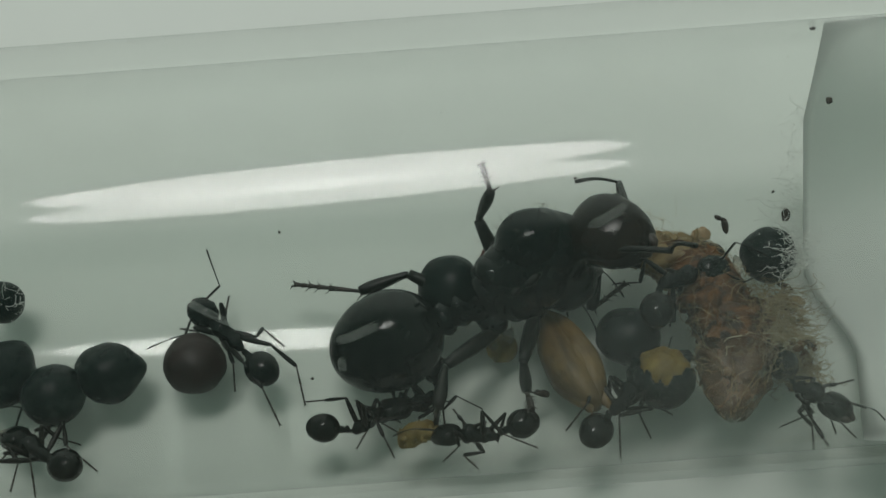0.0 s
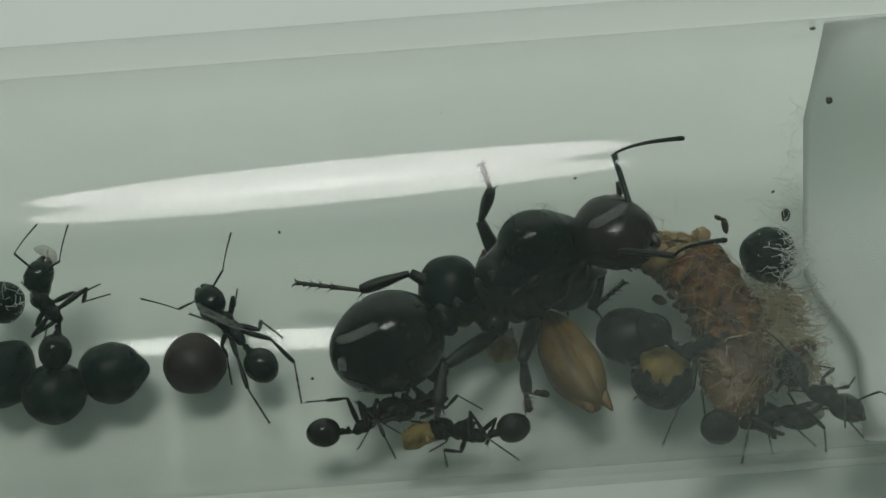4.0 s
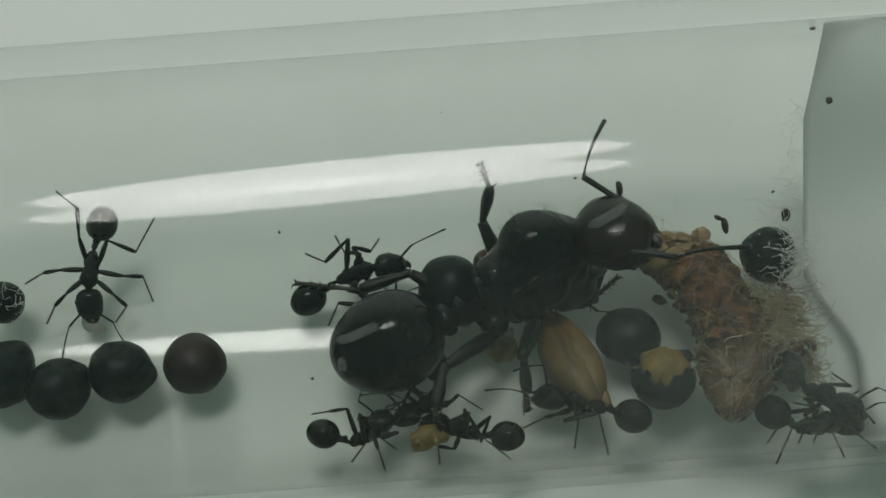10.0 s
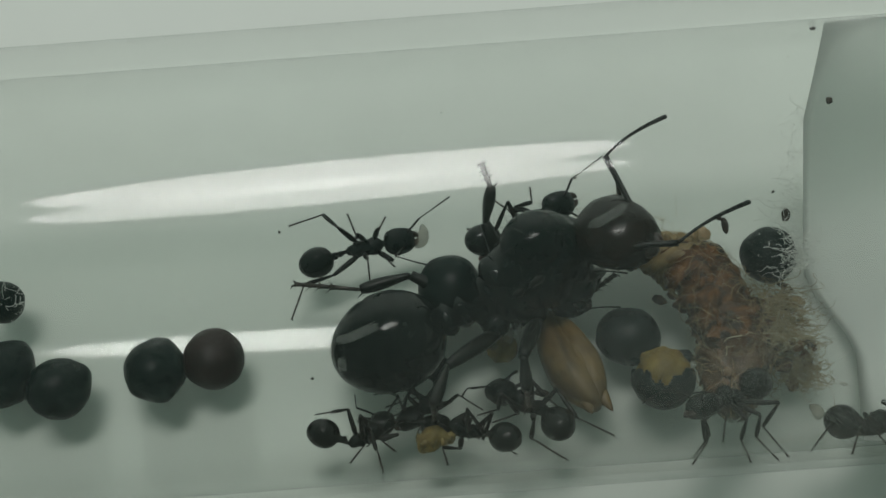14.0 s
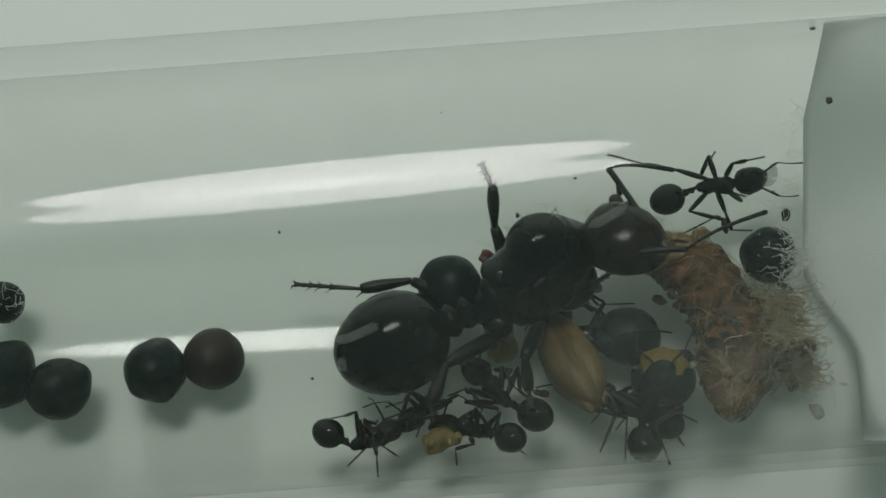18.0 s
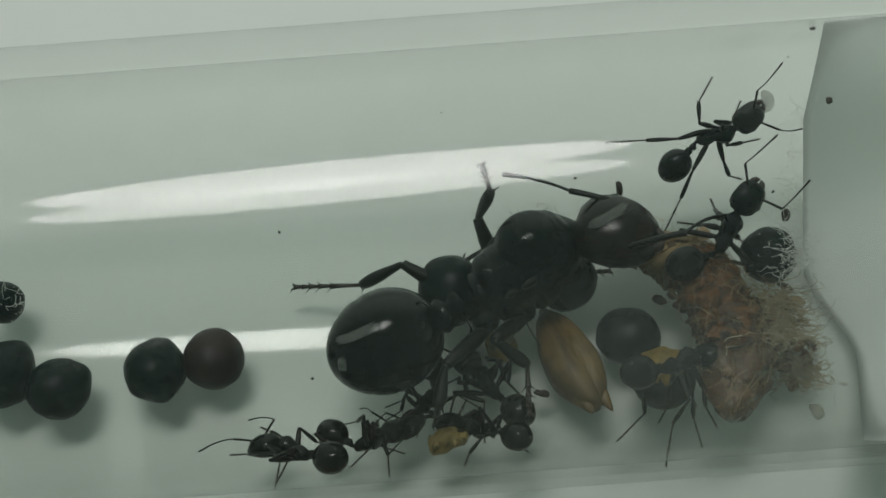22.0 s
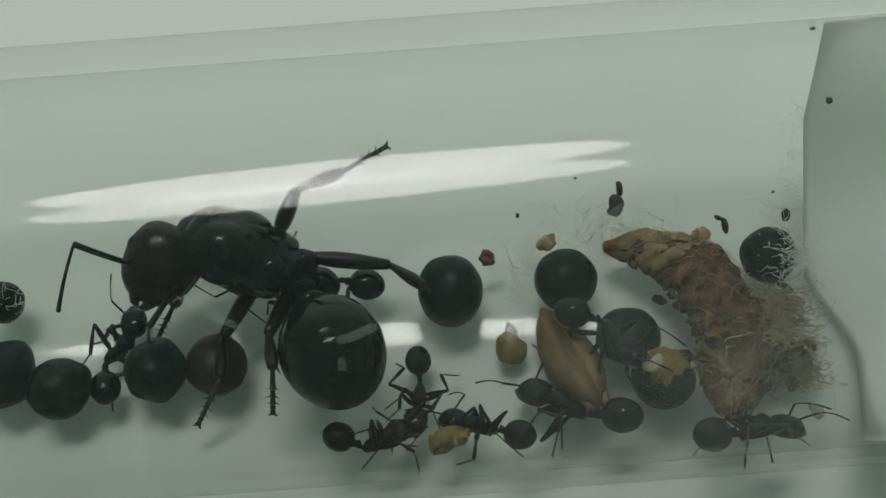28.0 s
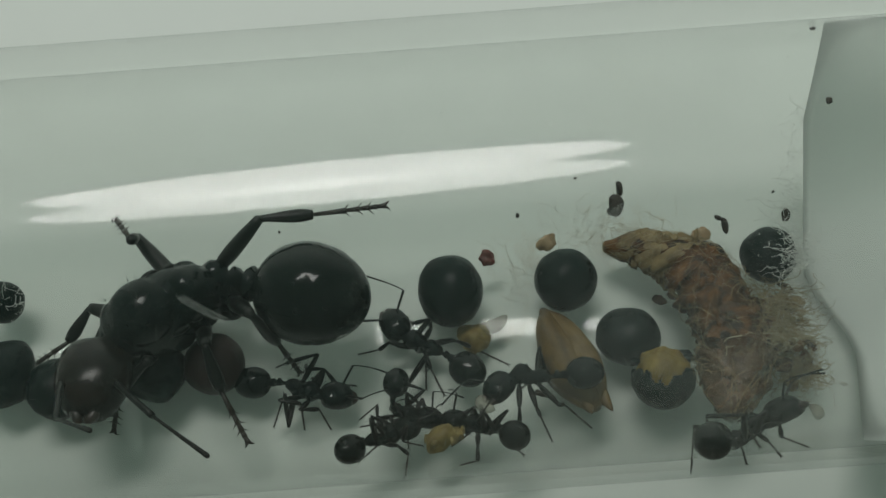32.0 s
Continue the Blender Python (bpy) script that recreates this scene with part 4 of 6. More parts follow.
        moving["tarsus" + side + which] = part("tarsus", shared(kind + "tar" + which, lambda: tarsus_mesh(c, t * 0.42, TARSUS)), root, "brown jointed foot")
    tagged(root, label, "queen ant" if q else "worker ant", "" if q else "worker ants")
    return dict(root=root, P=P, scale=scale, moving=moving, queen=q)


def build_larva(size, label):
    """A pale curled grub in soft rings."""
    rings = []
    for i in range(25):
        u = -1 + i / 12
        r = max(0.10, 1 - abs(u) ** 3.5) ** 0.6 * (1 + 0.05 * math.cos(i * 2.1)) * (1 - 0.18 * u)
        rings.append((u * size, 0.46 * size * r, 0.44 * size * r, 0.0, 0.28 * size * u * u))
    ob = new("ant_larva", mesh_of("ant_larva", *loft(rings, 14), LARVA))
    return tagged(ob, label, "larva", "ant larvae")


# ---------------- how things move ----------------
def glide(rows):
    """Smooth curves without overshoot through rows of (t, values...)."""
    a = np.array(rows, float)
    t, y = a[:, 0], a[:, 1:]
    if len(t) == 1:
        return lambda q: y[0]
    h = np.diff(t)
    d = np.diff(y, axis=0) / h[:, None]
    m = np.zeros_like(y)
    for i in range(1, len(t) - 1):
        ok = d[i - 1] * d[i] > 0
        w1, w2 = 2 * h[i] + h[i - 1], h[i] + 2 * h[i - 1]
        with np.errstate(divide="ignore", invalid="ignore"):
            v = (w1 + w2) / (w1 / d[i - 1] + w2 / d[i])
        m[i] = np.where(ok, v, 0)
    m[0], m[-1] = (0 if t[0] == 0 else d[0]), 0

    def at(q):
        q = min(max(q, t[0]), t[-1])
        i = min(max(int(np.searchsorted(t, q, side="right")) - 1, 0), len(t) - 2)
        u = (q - t[i]) / h[i]
        return ((2 * u ** 3 - 3 * u ** 2 + 1) * y[i] + (u ** 3 - 2 * u ** 2 + u) * h[i] * m[i] + (3 * u ** 2 - 2 * u ** 3) * y[i + 1] + (u ** 3 - u ** 2) * h[i] * m[i + 1])
    return at


def bone(a, b, up):
    """A pose at a whose x axis points at b."""
    x = (b - a).normalized()
    y = up.cross(x)
    if y.length < 1e-4:
        y = Vector((0, 1, 0)).cross(x)
    y.normalize()
    m = Matrix((x, y, x.cross(y))).transposed().to_4x4()
    m.translation = a * MM
    return m


def bend_leg(hip, foot, seg, up, out, rise, bow):
    """Joints of a leg from hip to foot: knee raised, foot laid on the glass."""
    a, b, c = seg
    flat = (foot - hip)
    flat -= up * flat.dot(up)
    d = flat.normalized() if flat.length > 1e-3 else out
    need = flat.length
    lay = min(max(need / (0.75 * (a + b) + c), 0.35), 0.95)
    ankle = foot - d * c * lay + up * c * math.sqrt(max(1 - lay * lay, 0.02)) * 0.6
    to = ankle - hip
    L = to.length
    if L > (a + b) * 0.985:
        to *= (a + b) * 0.985 / L
        L = (a + b) * 0.985
        ankle = hip + to
    L = max(L, abs(a - b) + 0.05)
    w = to.normalized()
    ca = max(-1, min(1, (a * a + L * L - b * b) / (2 * a * L)))
    lift = up * rise + out * bow
    lift = (lift - w * lift.dot(w)).normalized()
    knee = hip + w * a * ca + lift * a * math.sqrt(max(0, 1 - ca * ca))
    tip = ankle + (foot - ankle).normalized() * c
    return knee, ankle, tip


def bend_free(hip, foot, seg, turn, swing, dip):
    """Joints of a leg whose knee is turned about the hip-to-ankle line and whose foot is swung sideways and dipped (degrees)."""
    a, b, c = seg
    up = Vector((0, 0, 1))
    d = Vector((foot.x - hip.x, foot.y - hip.y, 0))
    d = Matrix.Rotation(radians(swing), 3, "Z") @ (d / max(d.length, 1e-6))
    ankle = foot - d * c * math.cos(radians(dip)) + up * c * math.sin(radians(dip))
    to = ankle - hip
    L = min(max(to.length, abs(a - b) + 0.05), (a + b) * 0.985)
    w = to.normalized()
    ankle = hip + w * L
    ca = max(-1, min(1, (a * a + L * L - b * b) / (2 * a * L)))
    one = (up - w * up.dot(w)).normalized()
    lift = one * math.cos(radians(turn)) + w.cross(one) * math.sin(radians(turn))
    knee = hip + w * a * ca + lift * a * math.sqrt(max(0, 1 - ca * ca))
    return knee, ankle, ankle + (foot - ankle).normalized() * c


def crawl(ant, rows, seed=0, feet=None, feelers=None, step=0.2, load=None, stand=None, drop=99, limbs=None):
    """Walk an ant over the wall. Rows: t, x, ang, heading, head turn, gaster turn, lift[, lean]. Feet stay planted until they lag, unless limbs leads them."""
    P, sc = ant["P"], ant["scale"]
    at = glide(rows)
    rng = random.Random(seed)
    phase = [rng.uniform(0, 6.28) for _ in range(8)]
    out = {k: [] for k in ant["moving"]}
    body, carried = [], []
    slack = {l: (rng.uniform(0.78, 1.12), rng.uniform(-0.35, 0.35)) for l in LEGS}
    planted = {}
    fixed = {k: glide(v) for k, v in (feet or {}).items()}
    wave = {k: (v[0][0], v[-1][0], glide(v)) for k, v in (feelers or {}).items()}
    held = {k: (v[0][0], v[-1][0], glide(v)) for k, v in (limbs or {}).items()}  # feet given in the body's own space
    times = [i * step for i in range(int(round(32 / step)) + 1)]
    for n, t in enumerate(times):
        x, ang, head, hy, gy, lift, *lean = at(t)
        nx = at(min(t + step, 32))
        m = on_wall(x, ang, lift, head)
        if lean:  # a queen leans about her long axis, a worker tips up or down
            up = P["height"] * sc * MM
            m = m @ Matrix.Translation((0, 0, up)) @ Matrix.Rotation(radians(lean[0]), 4, "X" if ant["queen"] else "Y") @ Matrix.Translation((0, 0, -up))
        body.append((t, m))
        inv = m.inverted()
        h = radians(head)
        vx, va = (nx[0] - x), radians(nx[1] - ang) * R_IN
        for i, leg in enumerate(LEGS):
            side, which = leg
            s = 1 if side == "L" else -1
            fh, free = 0.02, None
            if side + which in fixed:
                fx, fa, fh, *free = fixed[side + which](t)
            else:
                k, tw = slack[leg]
                lx, ly = P["home"][which][0] * k * sc, s * P["home"][which][1] * k * sc
                lx += tw * sc
                hx = x + lx * math.cos(h) - ly * math.sin(h)
                ha = ang + math.degrees((lx * math.sin(h) + ly * math.cos(h)) / R_IN)
                if leg not in planted:
                    planted[leg] = (stand or {}).get(side + which, (hx, ha))
                px, pa = planted[leg]
                gap = math.hypot(hx - px, radians(ha - pa) * R_IN)
                turn = (n + i + (i // 3)) % 2 == 0 and math.hypot(vx, va) > 0.05 * sc
                if gap > P["stride"] * sc * (1.9 if n and not stand else 3.2) or (gap > P["stride"] * sc * 0.55 and turn):
                    planted[leg] = (hx + vx * 1.1, ha + math.degrees(va * 1.1 / R_IN))
                fx, fa = planted[leg]
            foot = (inv @ on_wall(fx, fa, fh).translation) / MM / sc
            for name in (side + which, side + which + " late"):
                if name in held and held[name][0] <= t <= held[name][1]:
                    lx, ly, lz, *free = held[name][2](t)
                    foot = Vector((lx, ly, lz))
            hip = Vector((P["hip"][which][0], s * P["hip"][which][1] * 1.1, P["height"] + P["hip"][which][2]))
            if free:
                knee, ankle, tip = bend_free(hip, foot, P["seg"][which], *free)
            else:
                knee, ankle, tip = bend_leg(hip, foot, P["seg"][which], Vector((0, 0, 1)), Vector((0.0, s, 0)), 0.45, 0.75)
            up = Vector((0, 0, 1))
            out["femur" + side + which].append((t, bone(hip, knee, up)))
            out["tibia" + side + which].append((t, bone(knee, ankle, up)))
            out["tarsus" + side + which].append((t, bone(ankle, tip, up)))
        reach = R_IN - lift - P["height"]
        up_h = math.degrees((P["neck"] + (1.6 if ant["queen"] else 0.7)) * sc * math.sin(h + radians(hy)) ** 2 / reach) * 0.75
        up_g = math.degrees((-P["waist"] + (4.5 if ant["queen"] else 1.5)) * sc * math.sin(h + radians(gy)) ** 2 / reach) * 0.75
        nod = 2.5 * math.sin(t * 2.1 + phase[0])
        hm = pose(P["neck"] * MM, 0, (P["height"] - 0.02) * MM, 0, (14 if not ant["queen"] else 10) + nod - up_h, hy + (0 if ant["queen"] else 3 * math.sin(t * 1.7 + phase[1])))
        out["head"].append((t, hm))
        if load and t <= drop:
            grip = hm @ pose(1.95 * MM, 0, -0.1 * MM, 0, -8, 70)
            grip.translation = grip.translation * sc
            carried.append((t, m @ grip))
        gm = pose(P["waist"] * MM, 0, (P["height"] - 0.05) * MM, 0, (4 if not ant["queen"] else 2) + up_g, gy)
        out["gaster"].append((t, gm))
        for j, (side, s) in enumerate((("L", 1), ("R", -1))):
            sx, sy, sz = P["socket"]
            base = hm @ (Vector((sx, s * sy, sz)) * MM) / MM
            led = side in wave and wave[side][0] <= t <= wave[side][1]
            if led:
                a1, e1, a2, e2 = wave[side][2](t)
            else:
                a1 = hy + s * (58 + 16 * math.sin(t * 2.3 + phase[2 + j]) + 8 * math.sin(t * 5.1 + phase[4 + j]))
                a2 = hy + s * (2 + 24 * math.sin(t * 2.9 + phase[4 + j]) + 10 * math.sin(t * 6.3 + phase[2 + j]))
                e1, e2 = 22, -22 + 8 * math.sin(t * 3.3 + phase[6 + j])

            def ray(a, e):
                a, e = radians(a), radians(e)
                return Vector((math.cos(a) * math.cos(e), math.sin(a) * math.cos(e), math.sin(e)))
            if not led:
                e1 += up_h * math.cos(radians(a1 - hy))
                e2 += up_h * math.cos(radians(a2 - hy))
            elbow = base + ray(a1, e1) * P["scape"]
            out["scape" + side].append((t, bone(base, elbow, Vector((0, 0, 1)))))
            out["flag" + side].append((t, bone(elbow, elbow + ray(a2, e2), Vector((0, 0, 1)))))
    walk(ant["root"], thin(body))
    if load:
        if carried[-1][0] < 32:
            carried.append((32, carried[-1][1]))
        walk(load, thin(carried))
    for k, r in out.items():
        walk(ant["moving"][k], thin(r))


def thin(rows):
    """Leave out rows that lie still between two equal neighbours."""
    keep = [rows[0]]
    for i in range(1, len(rows) - 1):
        a, b, c = rows[i - 1][1], rows[i][1], rows[i + 1][1]
        d = max(max(abs(b[r][k] - a[r][k]) * (1 if k < 3 else 300) for r in range(3) for k in range(4)), max(abs(b[r][k] - c[r][k]) * (1 if k < 3 else 300) for r in range(3) for k in range(4)))
        if d > 0.004:
            keep.append(rows[i])
    keep.append(rows[-1])
    return keep


def roll(ob, rows, r):
    """Slide and turn a loose thing over the wall. Rows: t, x, ang, turn; r: height of its centre."""
    walk(ob, [(t, on_wall(x, a, r, turn)) for t, x, a, turn in rows])



# ---------------- the colony ----------------
queen = build_ant("queen", 1.04, "large glossy black queen ant with a round gaster")
scout = build_ant("worker", 1.03, "black worker ant climbing the glass wall of the tube")
nurse = build_ant("worker", 1.08, "black worker ant creeping round the queen")
wanderer = build_ant("worker", 1.0, "black worker ant running along the tube")
helper = build_ant("worker", 1.05, "black worker ant between grain and food crumb")
leaver = build_ant("worker", 1.03, "black worker ant heading for the cotton plug")
carrier = build_ant("worker", 1.12, "black worker ant clambering over seeds and husk")
feeder_one = build_ant("worker", 0.92, "black worker ant feeding on a yellow crumb")
feeder_two = build_ant("worker", 0.92, "black worker ant feeding on a yellow crumb")
feeder_three = build_ant("worker", 0.86, "small black worker ant feeding beneath the queen")
larva_one = build_larva(0.62, "pale translucent ant larva carried by a worker")
larva_two = build_larva(0.55, "pale translucent ant larva in a worker's jaws")
larva_three = build_larva(0.75, "pale ant larva lying on a yellow crumb")



def motions():
    rows = []

    def go(*v):
        rows.append(v)

    # the queen
    go(0, 4.02, 21.5, 37, -68, -18, 1.2, -40)
    go(2, 4.05, 21.3, 37, -67, -16, 1.2, -40)
    go(5.5, 4.12, 20.2, 35, -65, -16, 1.2, -40)
    go(14, 4.19, 20.2, 35, -65, -15, 1.2, -40)
    go(16.5, 4.44, 18.6, 33, -63, -11, 1.2, -40)
    go(18, 4.41, 18.6, 33, -63, -11, 1.2, -40)
    go(19, 4.39, 16.7, 31, -65, -12, 1.2, -40)
    go(21, 4.37, 15.4, 27, -66, -1, 1.2, -40)
    go(22, 3.88, 21.1, 32, -49, 2, 1.2, -35)
    go(23, 2.68, 30.2, 52, -68, -27, 1.2, -25)
    go(23.5, 1.47, 34.1, 67, -71, -46, 1.2, -18)
    go(24, 0.30, 33.8, 77, -72, -62, 1.2, -12)
    go(24.5, -2.74, 38.7, 98, -70, -65, 1, -5)
    go(25, -5.22, 37.7, 122, -65, -77, 1, -2)
    go(25.5, -6.75, 30.0, 140, -37, -78, 1, 0)
    go(26.5, -8.51, 32.4, 134, 56, -27, 1, 0)
    go(27.5, -9.56, 36.8, 150, 86, -31, 1, 0)
    go(28, -9.67, 37.1, 152, 86, -31, 1, 0)
    go(28.6, -10.44, 29.2, 175, 60, -42, 1.1, 0)
    go(29, -11.24, 21.0, 187, 74, -43, 1.2, 0)
    go(29.5, -12.05, 17.7, 198, 63, -48, 1.3, 0)
    go(30, -12.86, 16.6, 201, 61, -46, 1.4, 0)
    go(31, -13.72, 12.9, 200, 64, -32, 1.4, 0)
    go(32, -13.47, 9.0, 208, 56, -43, 1.4, 0)
    feet = {}
    feet["Lhind"] = [(0, -7.36, 20.4, 1.15, 55.8, -4.1, -12.6), (21, -7.3, 20.3, 1.53, 48.2, -3, -10.7), (22, -7.46, 19.8, 0.5, 36.8, 5.3, -8.5), (23, -7.72, 19.5, -0.01, 44.7, -0.4, 6.7), (24, -7.56, 18.6, 1.12, 146.2, 12.8, 40.8), (24.5, -10.42, 4.6, 0.26, 137.4, 19.4, 35.8), (25, -10.07, 1, 0.35, 154.1, 16, 54.3)]
    feet["Lhind"] += [(25.5, -10.6, -21.7, -0.02, 129.1, 14.7, 34.2), (27.5, -10.01, -36.4, 1.96, 101.3, 1.1, 16.7), (28.3, -7.6, -28.6, 0.94, 100.9, 2.6, 44.7), (29, -7.41, -34.1, 1.64, 231.8, -0.3, 53.4), (30, -7.54, -30.3, 1.33, 279.2, -2.8, 61.6), (31, -7.46, -9.7, -0.05, 353.6, -30.2, 64.2), (32, -7.4, -8.2, -0.03, 360.2, -8, 71.6)]
    feet["Lmid"] = [(0, 2.17, 55.8, 0.2, -109.1, 19.3, 17.5), (22, 2.14, 58.9, 1.06, -99.8, 20.7, 22), (23, 2.1, 60.1, 1.72, -73.9, 38.2, 49.7), (24, -6.1, 38.6, 1.03, -200.2, 10.8, 43.8), (24.5, -6.93, 40.2, 0.29, -155.3, 13, 34.5), (25, -11.65, 26.7, 0.07, -186.8, 9.9, 41.7), (25.5, -12.22, 14.3, 1.48, -182.7, 11.7, 59.8), (27.5, -13.58, -29.5, 0.86, -221.1, 0.7, -19.9), (28.3, -11.29, -24.6, -0.03, -251.6, -6.9, 29.2), (29, -10.95, -32, 1.02, -370.3, -15.8, 42.9), (30, -11.23, -25.9, 0.26, -365.4, -30, 53.3), (31, -11.2, -26.5, 0.35, -371.4, -34.8, 52.1), (32, -9.57, -36.6, 0.28, -364.4, 3.4, 22.7)]
    feet["Lfront"] = [(0, 11.02, 25.9, 0.23, -22.6, 46.4, 23.6), (22, 11.23, 18.3, 0.04, -8.3, 7, 42), (23, 4.67, 45, 0.66, 49.5, 43.6, 55.4), (24, 2.09, 50.5, 0.28, 51.7, -101.8, 81.2), (24.5, -1.98, 85.9, 0.01, -5.5, -8.7, 28.4), (25.5, -9.96, 49.6, 0.18, -24.9, 1.1, 30.7), (27.5, -13.5, 11.7, 0.07, 32.2, -22.9, -4.8), (28.3, -14.65, 2.5, 0.15, -23, 14.7, 24.8), (29, -14.5, -20.1, 0.71, -38.3, 5.9, 36.6), (30, -14.35, -25.7, 1.19, -35.4, 3.9, 38.5), (31, -14.9, -22.4, 1.05, -37.5, 2.1, 62.2), (32, -15.89, -29.6, 0.68, -26.2, 6, 32.7)]
    feet["Rhind"] = [(0, -0.97, -34.5, 0.36, 57.9, -82.1, 58.3), (22, -0.97, -35.7, 0.49, 56.8, -88.9, 64), (23, -2.04, -26.3, -0.06, 119.1, -26.1, 62), (24, -2.14, -25.9, -0.18, 151, -7.3, 60.1), (24.5, -1.68, -25.1, -0.21, 142, 8.9, 48.9), (25, -2.2, -21.7, -0.19, 155, -3.5, 54.9), (25.5, 1.37, -7, -0, -17.7, -26.5, 50.9)]
    feet["Rhind"] += [(27.5, 0.2, 6.4, 0.28, -163, -32.9, 43.5), (28, 0.2, 6.5, 0.22, -164.6, -32.3, 42.9), (28.3, -0.77, 23.6, 3.59, -48.7, -23, 25), (28.6, -1.81, 50.4, 2.19, -35.4, -12, 30.8), (29, -1.88, 48.6, 1.63, -32.8, -8.3, 24.4), (30, -2.01, 51.8, 2.37, -35.6, -8.1, 9.4), (31, -2.3, 50.6, 2.18, -50.8, -11.7, 5.2), (32, -2.54, 51.2, 2.66, -33, -9.2, 5.6)]
    feet["Rmid"] = [(0, 3.34, -50.7, 2.06, -17.3, 22.9, -39.2), (21.5, 3.26, -54.4, 2.23, -13.1, 15.6, -35.2), (23, 3.26, -30.1, -0.05, 141.1, -39.8, 61.3), (24, 3.18, -40.2, 0.59, 162.8, 11, -56.4), (24.5, 2.77, -25.6, -0.03, 168.4, 0, -24.4), (25, 4.72, 21.2, 0.66, 169.9, 1.2, 30.1), (25.5, 3.67, 21, 1.88, 176.4, 6.5, -1.9)]
    feet["Rmid"] += [(27.5, -2.17, 65.2, 0.27, 316.6, -18.6, 47.1), (28.3, -2.39, 67.2, 0.76, 329.2, -7.6, 22.7), (28.6, -2.8, 66.1, 0.88, 336.6, -2.2, 13.1), (29, -15.96, 48, -0, 416, -12.1, 45.5), (30, -16.09, 46.2, 0.21, 521.6, 0.8, 44.6), (31, -16.08, 45.4, -0, 527.9, 1.2, 45.5), (32, -16.01, 46.1, -0.01, 531.2, -4.5, 40.5)]
    feet["Rfront"] = [(0, 8.9, 13.1, 0.04, 130.5, -5.7, 7), (22, 8.05, 16.7, 1.19, 131.4, -20.4, 33.3), (23, 9.21, 16.3, 0.9, 193, -41.1, 68.6), (24, 5.44, 38.5, 0.07, 177.9, 32.2, 77.1), (24.5, 4.14, 33.7, 0.95, 249.8, -17.7, 33.7), (25, -2.56, 67.5, 1.96, 96.1, -81, 77.9), (25.5, -5.32, 64.1, -0.01, 215, 28.9, 67.1), (27.5, -15.96, 27.8, 0.08, 218.8, 1.7, 29.9), (28.6, -14.66, 37.9, 0.2, 172.4, 19, 55.3), (29, -13.24, 44.3, 0.14, 226.2, -4.2, 46.9), (30, -18.43, 8.5, 1.18, 117.3, 14.3, 60.1), (31, -20.71, 19.6, 0.17, 70.5, -21.2, 3.3), (32, -20.5, 0.8, 0.08, 91.9, 11.2, 13.7)]
    feelers = {}
    feelers["L"] = [(0, 70, -25, -254, -26), (1, 46, -7, -76, -7), (2, 30, 6, -62, -2), (3, 57, 13, -51, 15), (5.5, 68, 13, -55, 18), (6, 53, 19, -48, 10), (7, 40, 0, -64, -2), (8, 42, -1, -67, 3), (9, 95, 15, 19, -17), (10, 100, 12, 40, -8), (11, 78, 17, 15, -5), (12, 58, 10, -54, 7), (13, 45, -10, -67, 8), (14, 74, 18, 8, -16), (16.5, 49, 15, -52, 14), (17, 41, 16, -60, 1)]
    feelers["L"] += [(18, 82, 15, -64, 14), (19, 91, 11, -67, -5), (20, 100, 6, -73, 19), (21, 118, 33, 58, -7), (22, 133, 23, 117, -6), (23, 105, 20, 103, 18), (24, 85, 61, 127, 12), (24.5, 97, 18, 99, -33), (25, 106, 35, 110, -37), (25.5, 91, 38, 60, -22), (27.5, 109, 63, 232, 64), (28, 83, 64, 92, -61), (29, 35, 13, 16, -14), (30, 44, 7, 12, -14), (31, 100, 27, 18, -60), (32, 109, 23, 114, 27)]
    feelers["R"] = [(0, -46, -10, -86, 47), (3, -56, -8, -76, 45), (5.5, -43, -8, -47, 19), (6, -59, 11, -52, 16), (8, -67, 3, -66, 21), (9, -53, -18, -63, 29), (10, -45, -19, -55, 20), (12, -80, 4, -77, 31), (13, -58, -9, -61, 29), (14, -35, -12, -2, -12), (16.5, -28, -7, -7, 0), (17, -68, 1, -72, 25), (18, -34, -11, -12, -5)]
    feelers["R"] += [(19, -67, -31, -104, 22), (21, -36, -15, -81, 25), (22, -29, 3, 21, -43), (23, -29, 29, -101, 59), (24, -47, 31, -72, 65), (24.5, -24, 35, -156, -65), (25, -41, 41, -114, 66), (25.5, -56, 52, 57, -51), (27.5, -79, 61, -95, 52), (28, -9, 37, -267, -20), (29, 55, 66, -377, -47), (30, -92, 46, -374, -50), (31, -104, 45, -371, -52), (32, 74, 44, -232, 49)]
    crawl(queen, rows, 1, feet, feelers)
    # scout
    rows.clear()
    go(0, -19.25, -36.3, 137, 4, -0, 0, 0)
    go(1, -18.37, -38.0, 165, -35, -37, 0, -15)
    go(1.5, -18.91, -32.8, 140, -11, -9, 0, -15)
    go(2, -18.72, -25.1, 115, -5, 8, 0.9, -30)
    go(2.5, -18.39, -12.7, 109, -1, -3, 2.2, -30)
    go(3, -18.20, 2.3, 138, -56, -59, 2.6, 0)
    go(3.5, -18.28, 4.8, 131, -55, -50, 2.6, 0)
    go(4.5, -19.71, 34.1, 122, -51, -24, 1.2, 0)
    go(5.5, -20.09, 51.5, 88, 35, 22, 0, 0)
    go(6, -20.63, 57.3, 89, -3, 9, 0, 0)
    go(6.5, -19.47, 54.5, 93, 44, -5, 0, 0)
    go(7, -17.73, 49.2, 66, -44, -12, 0, 0)
    go(7.5, -14.07, 43.9, 15, -7, -8, 0, 0)
    go(8, -10.86, 43.0, 25, -28, -6, 0, 0)
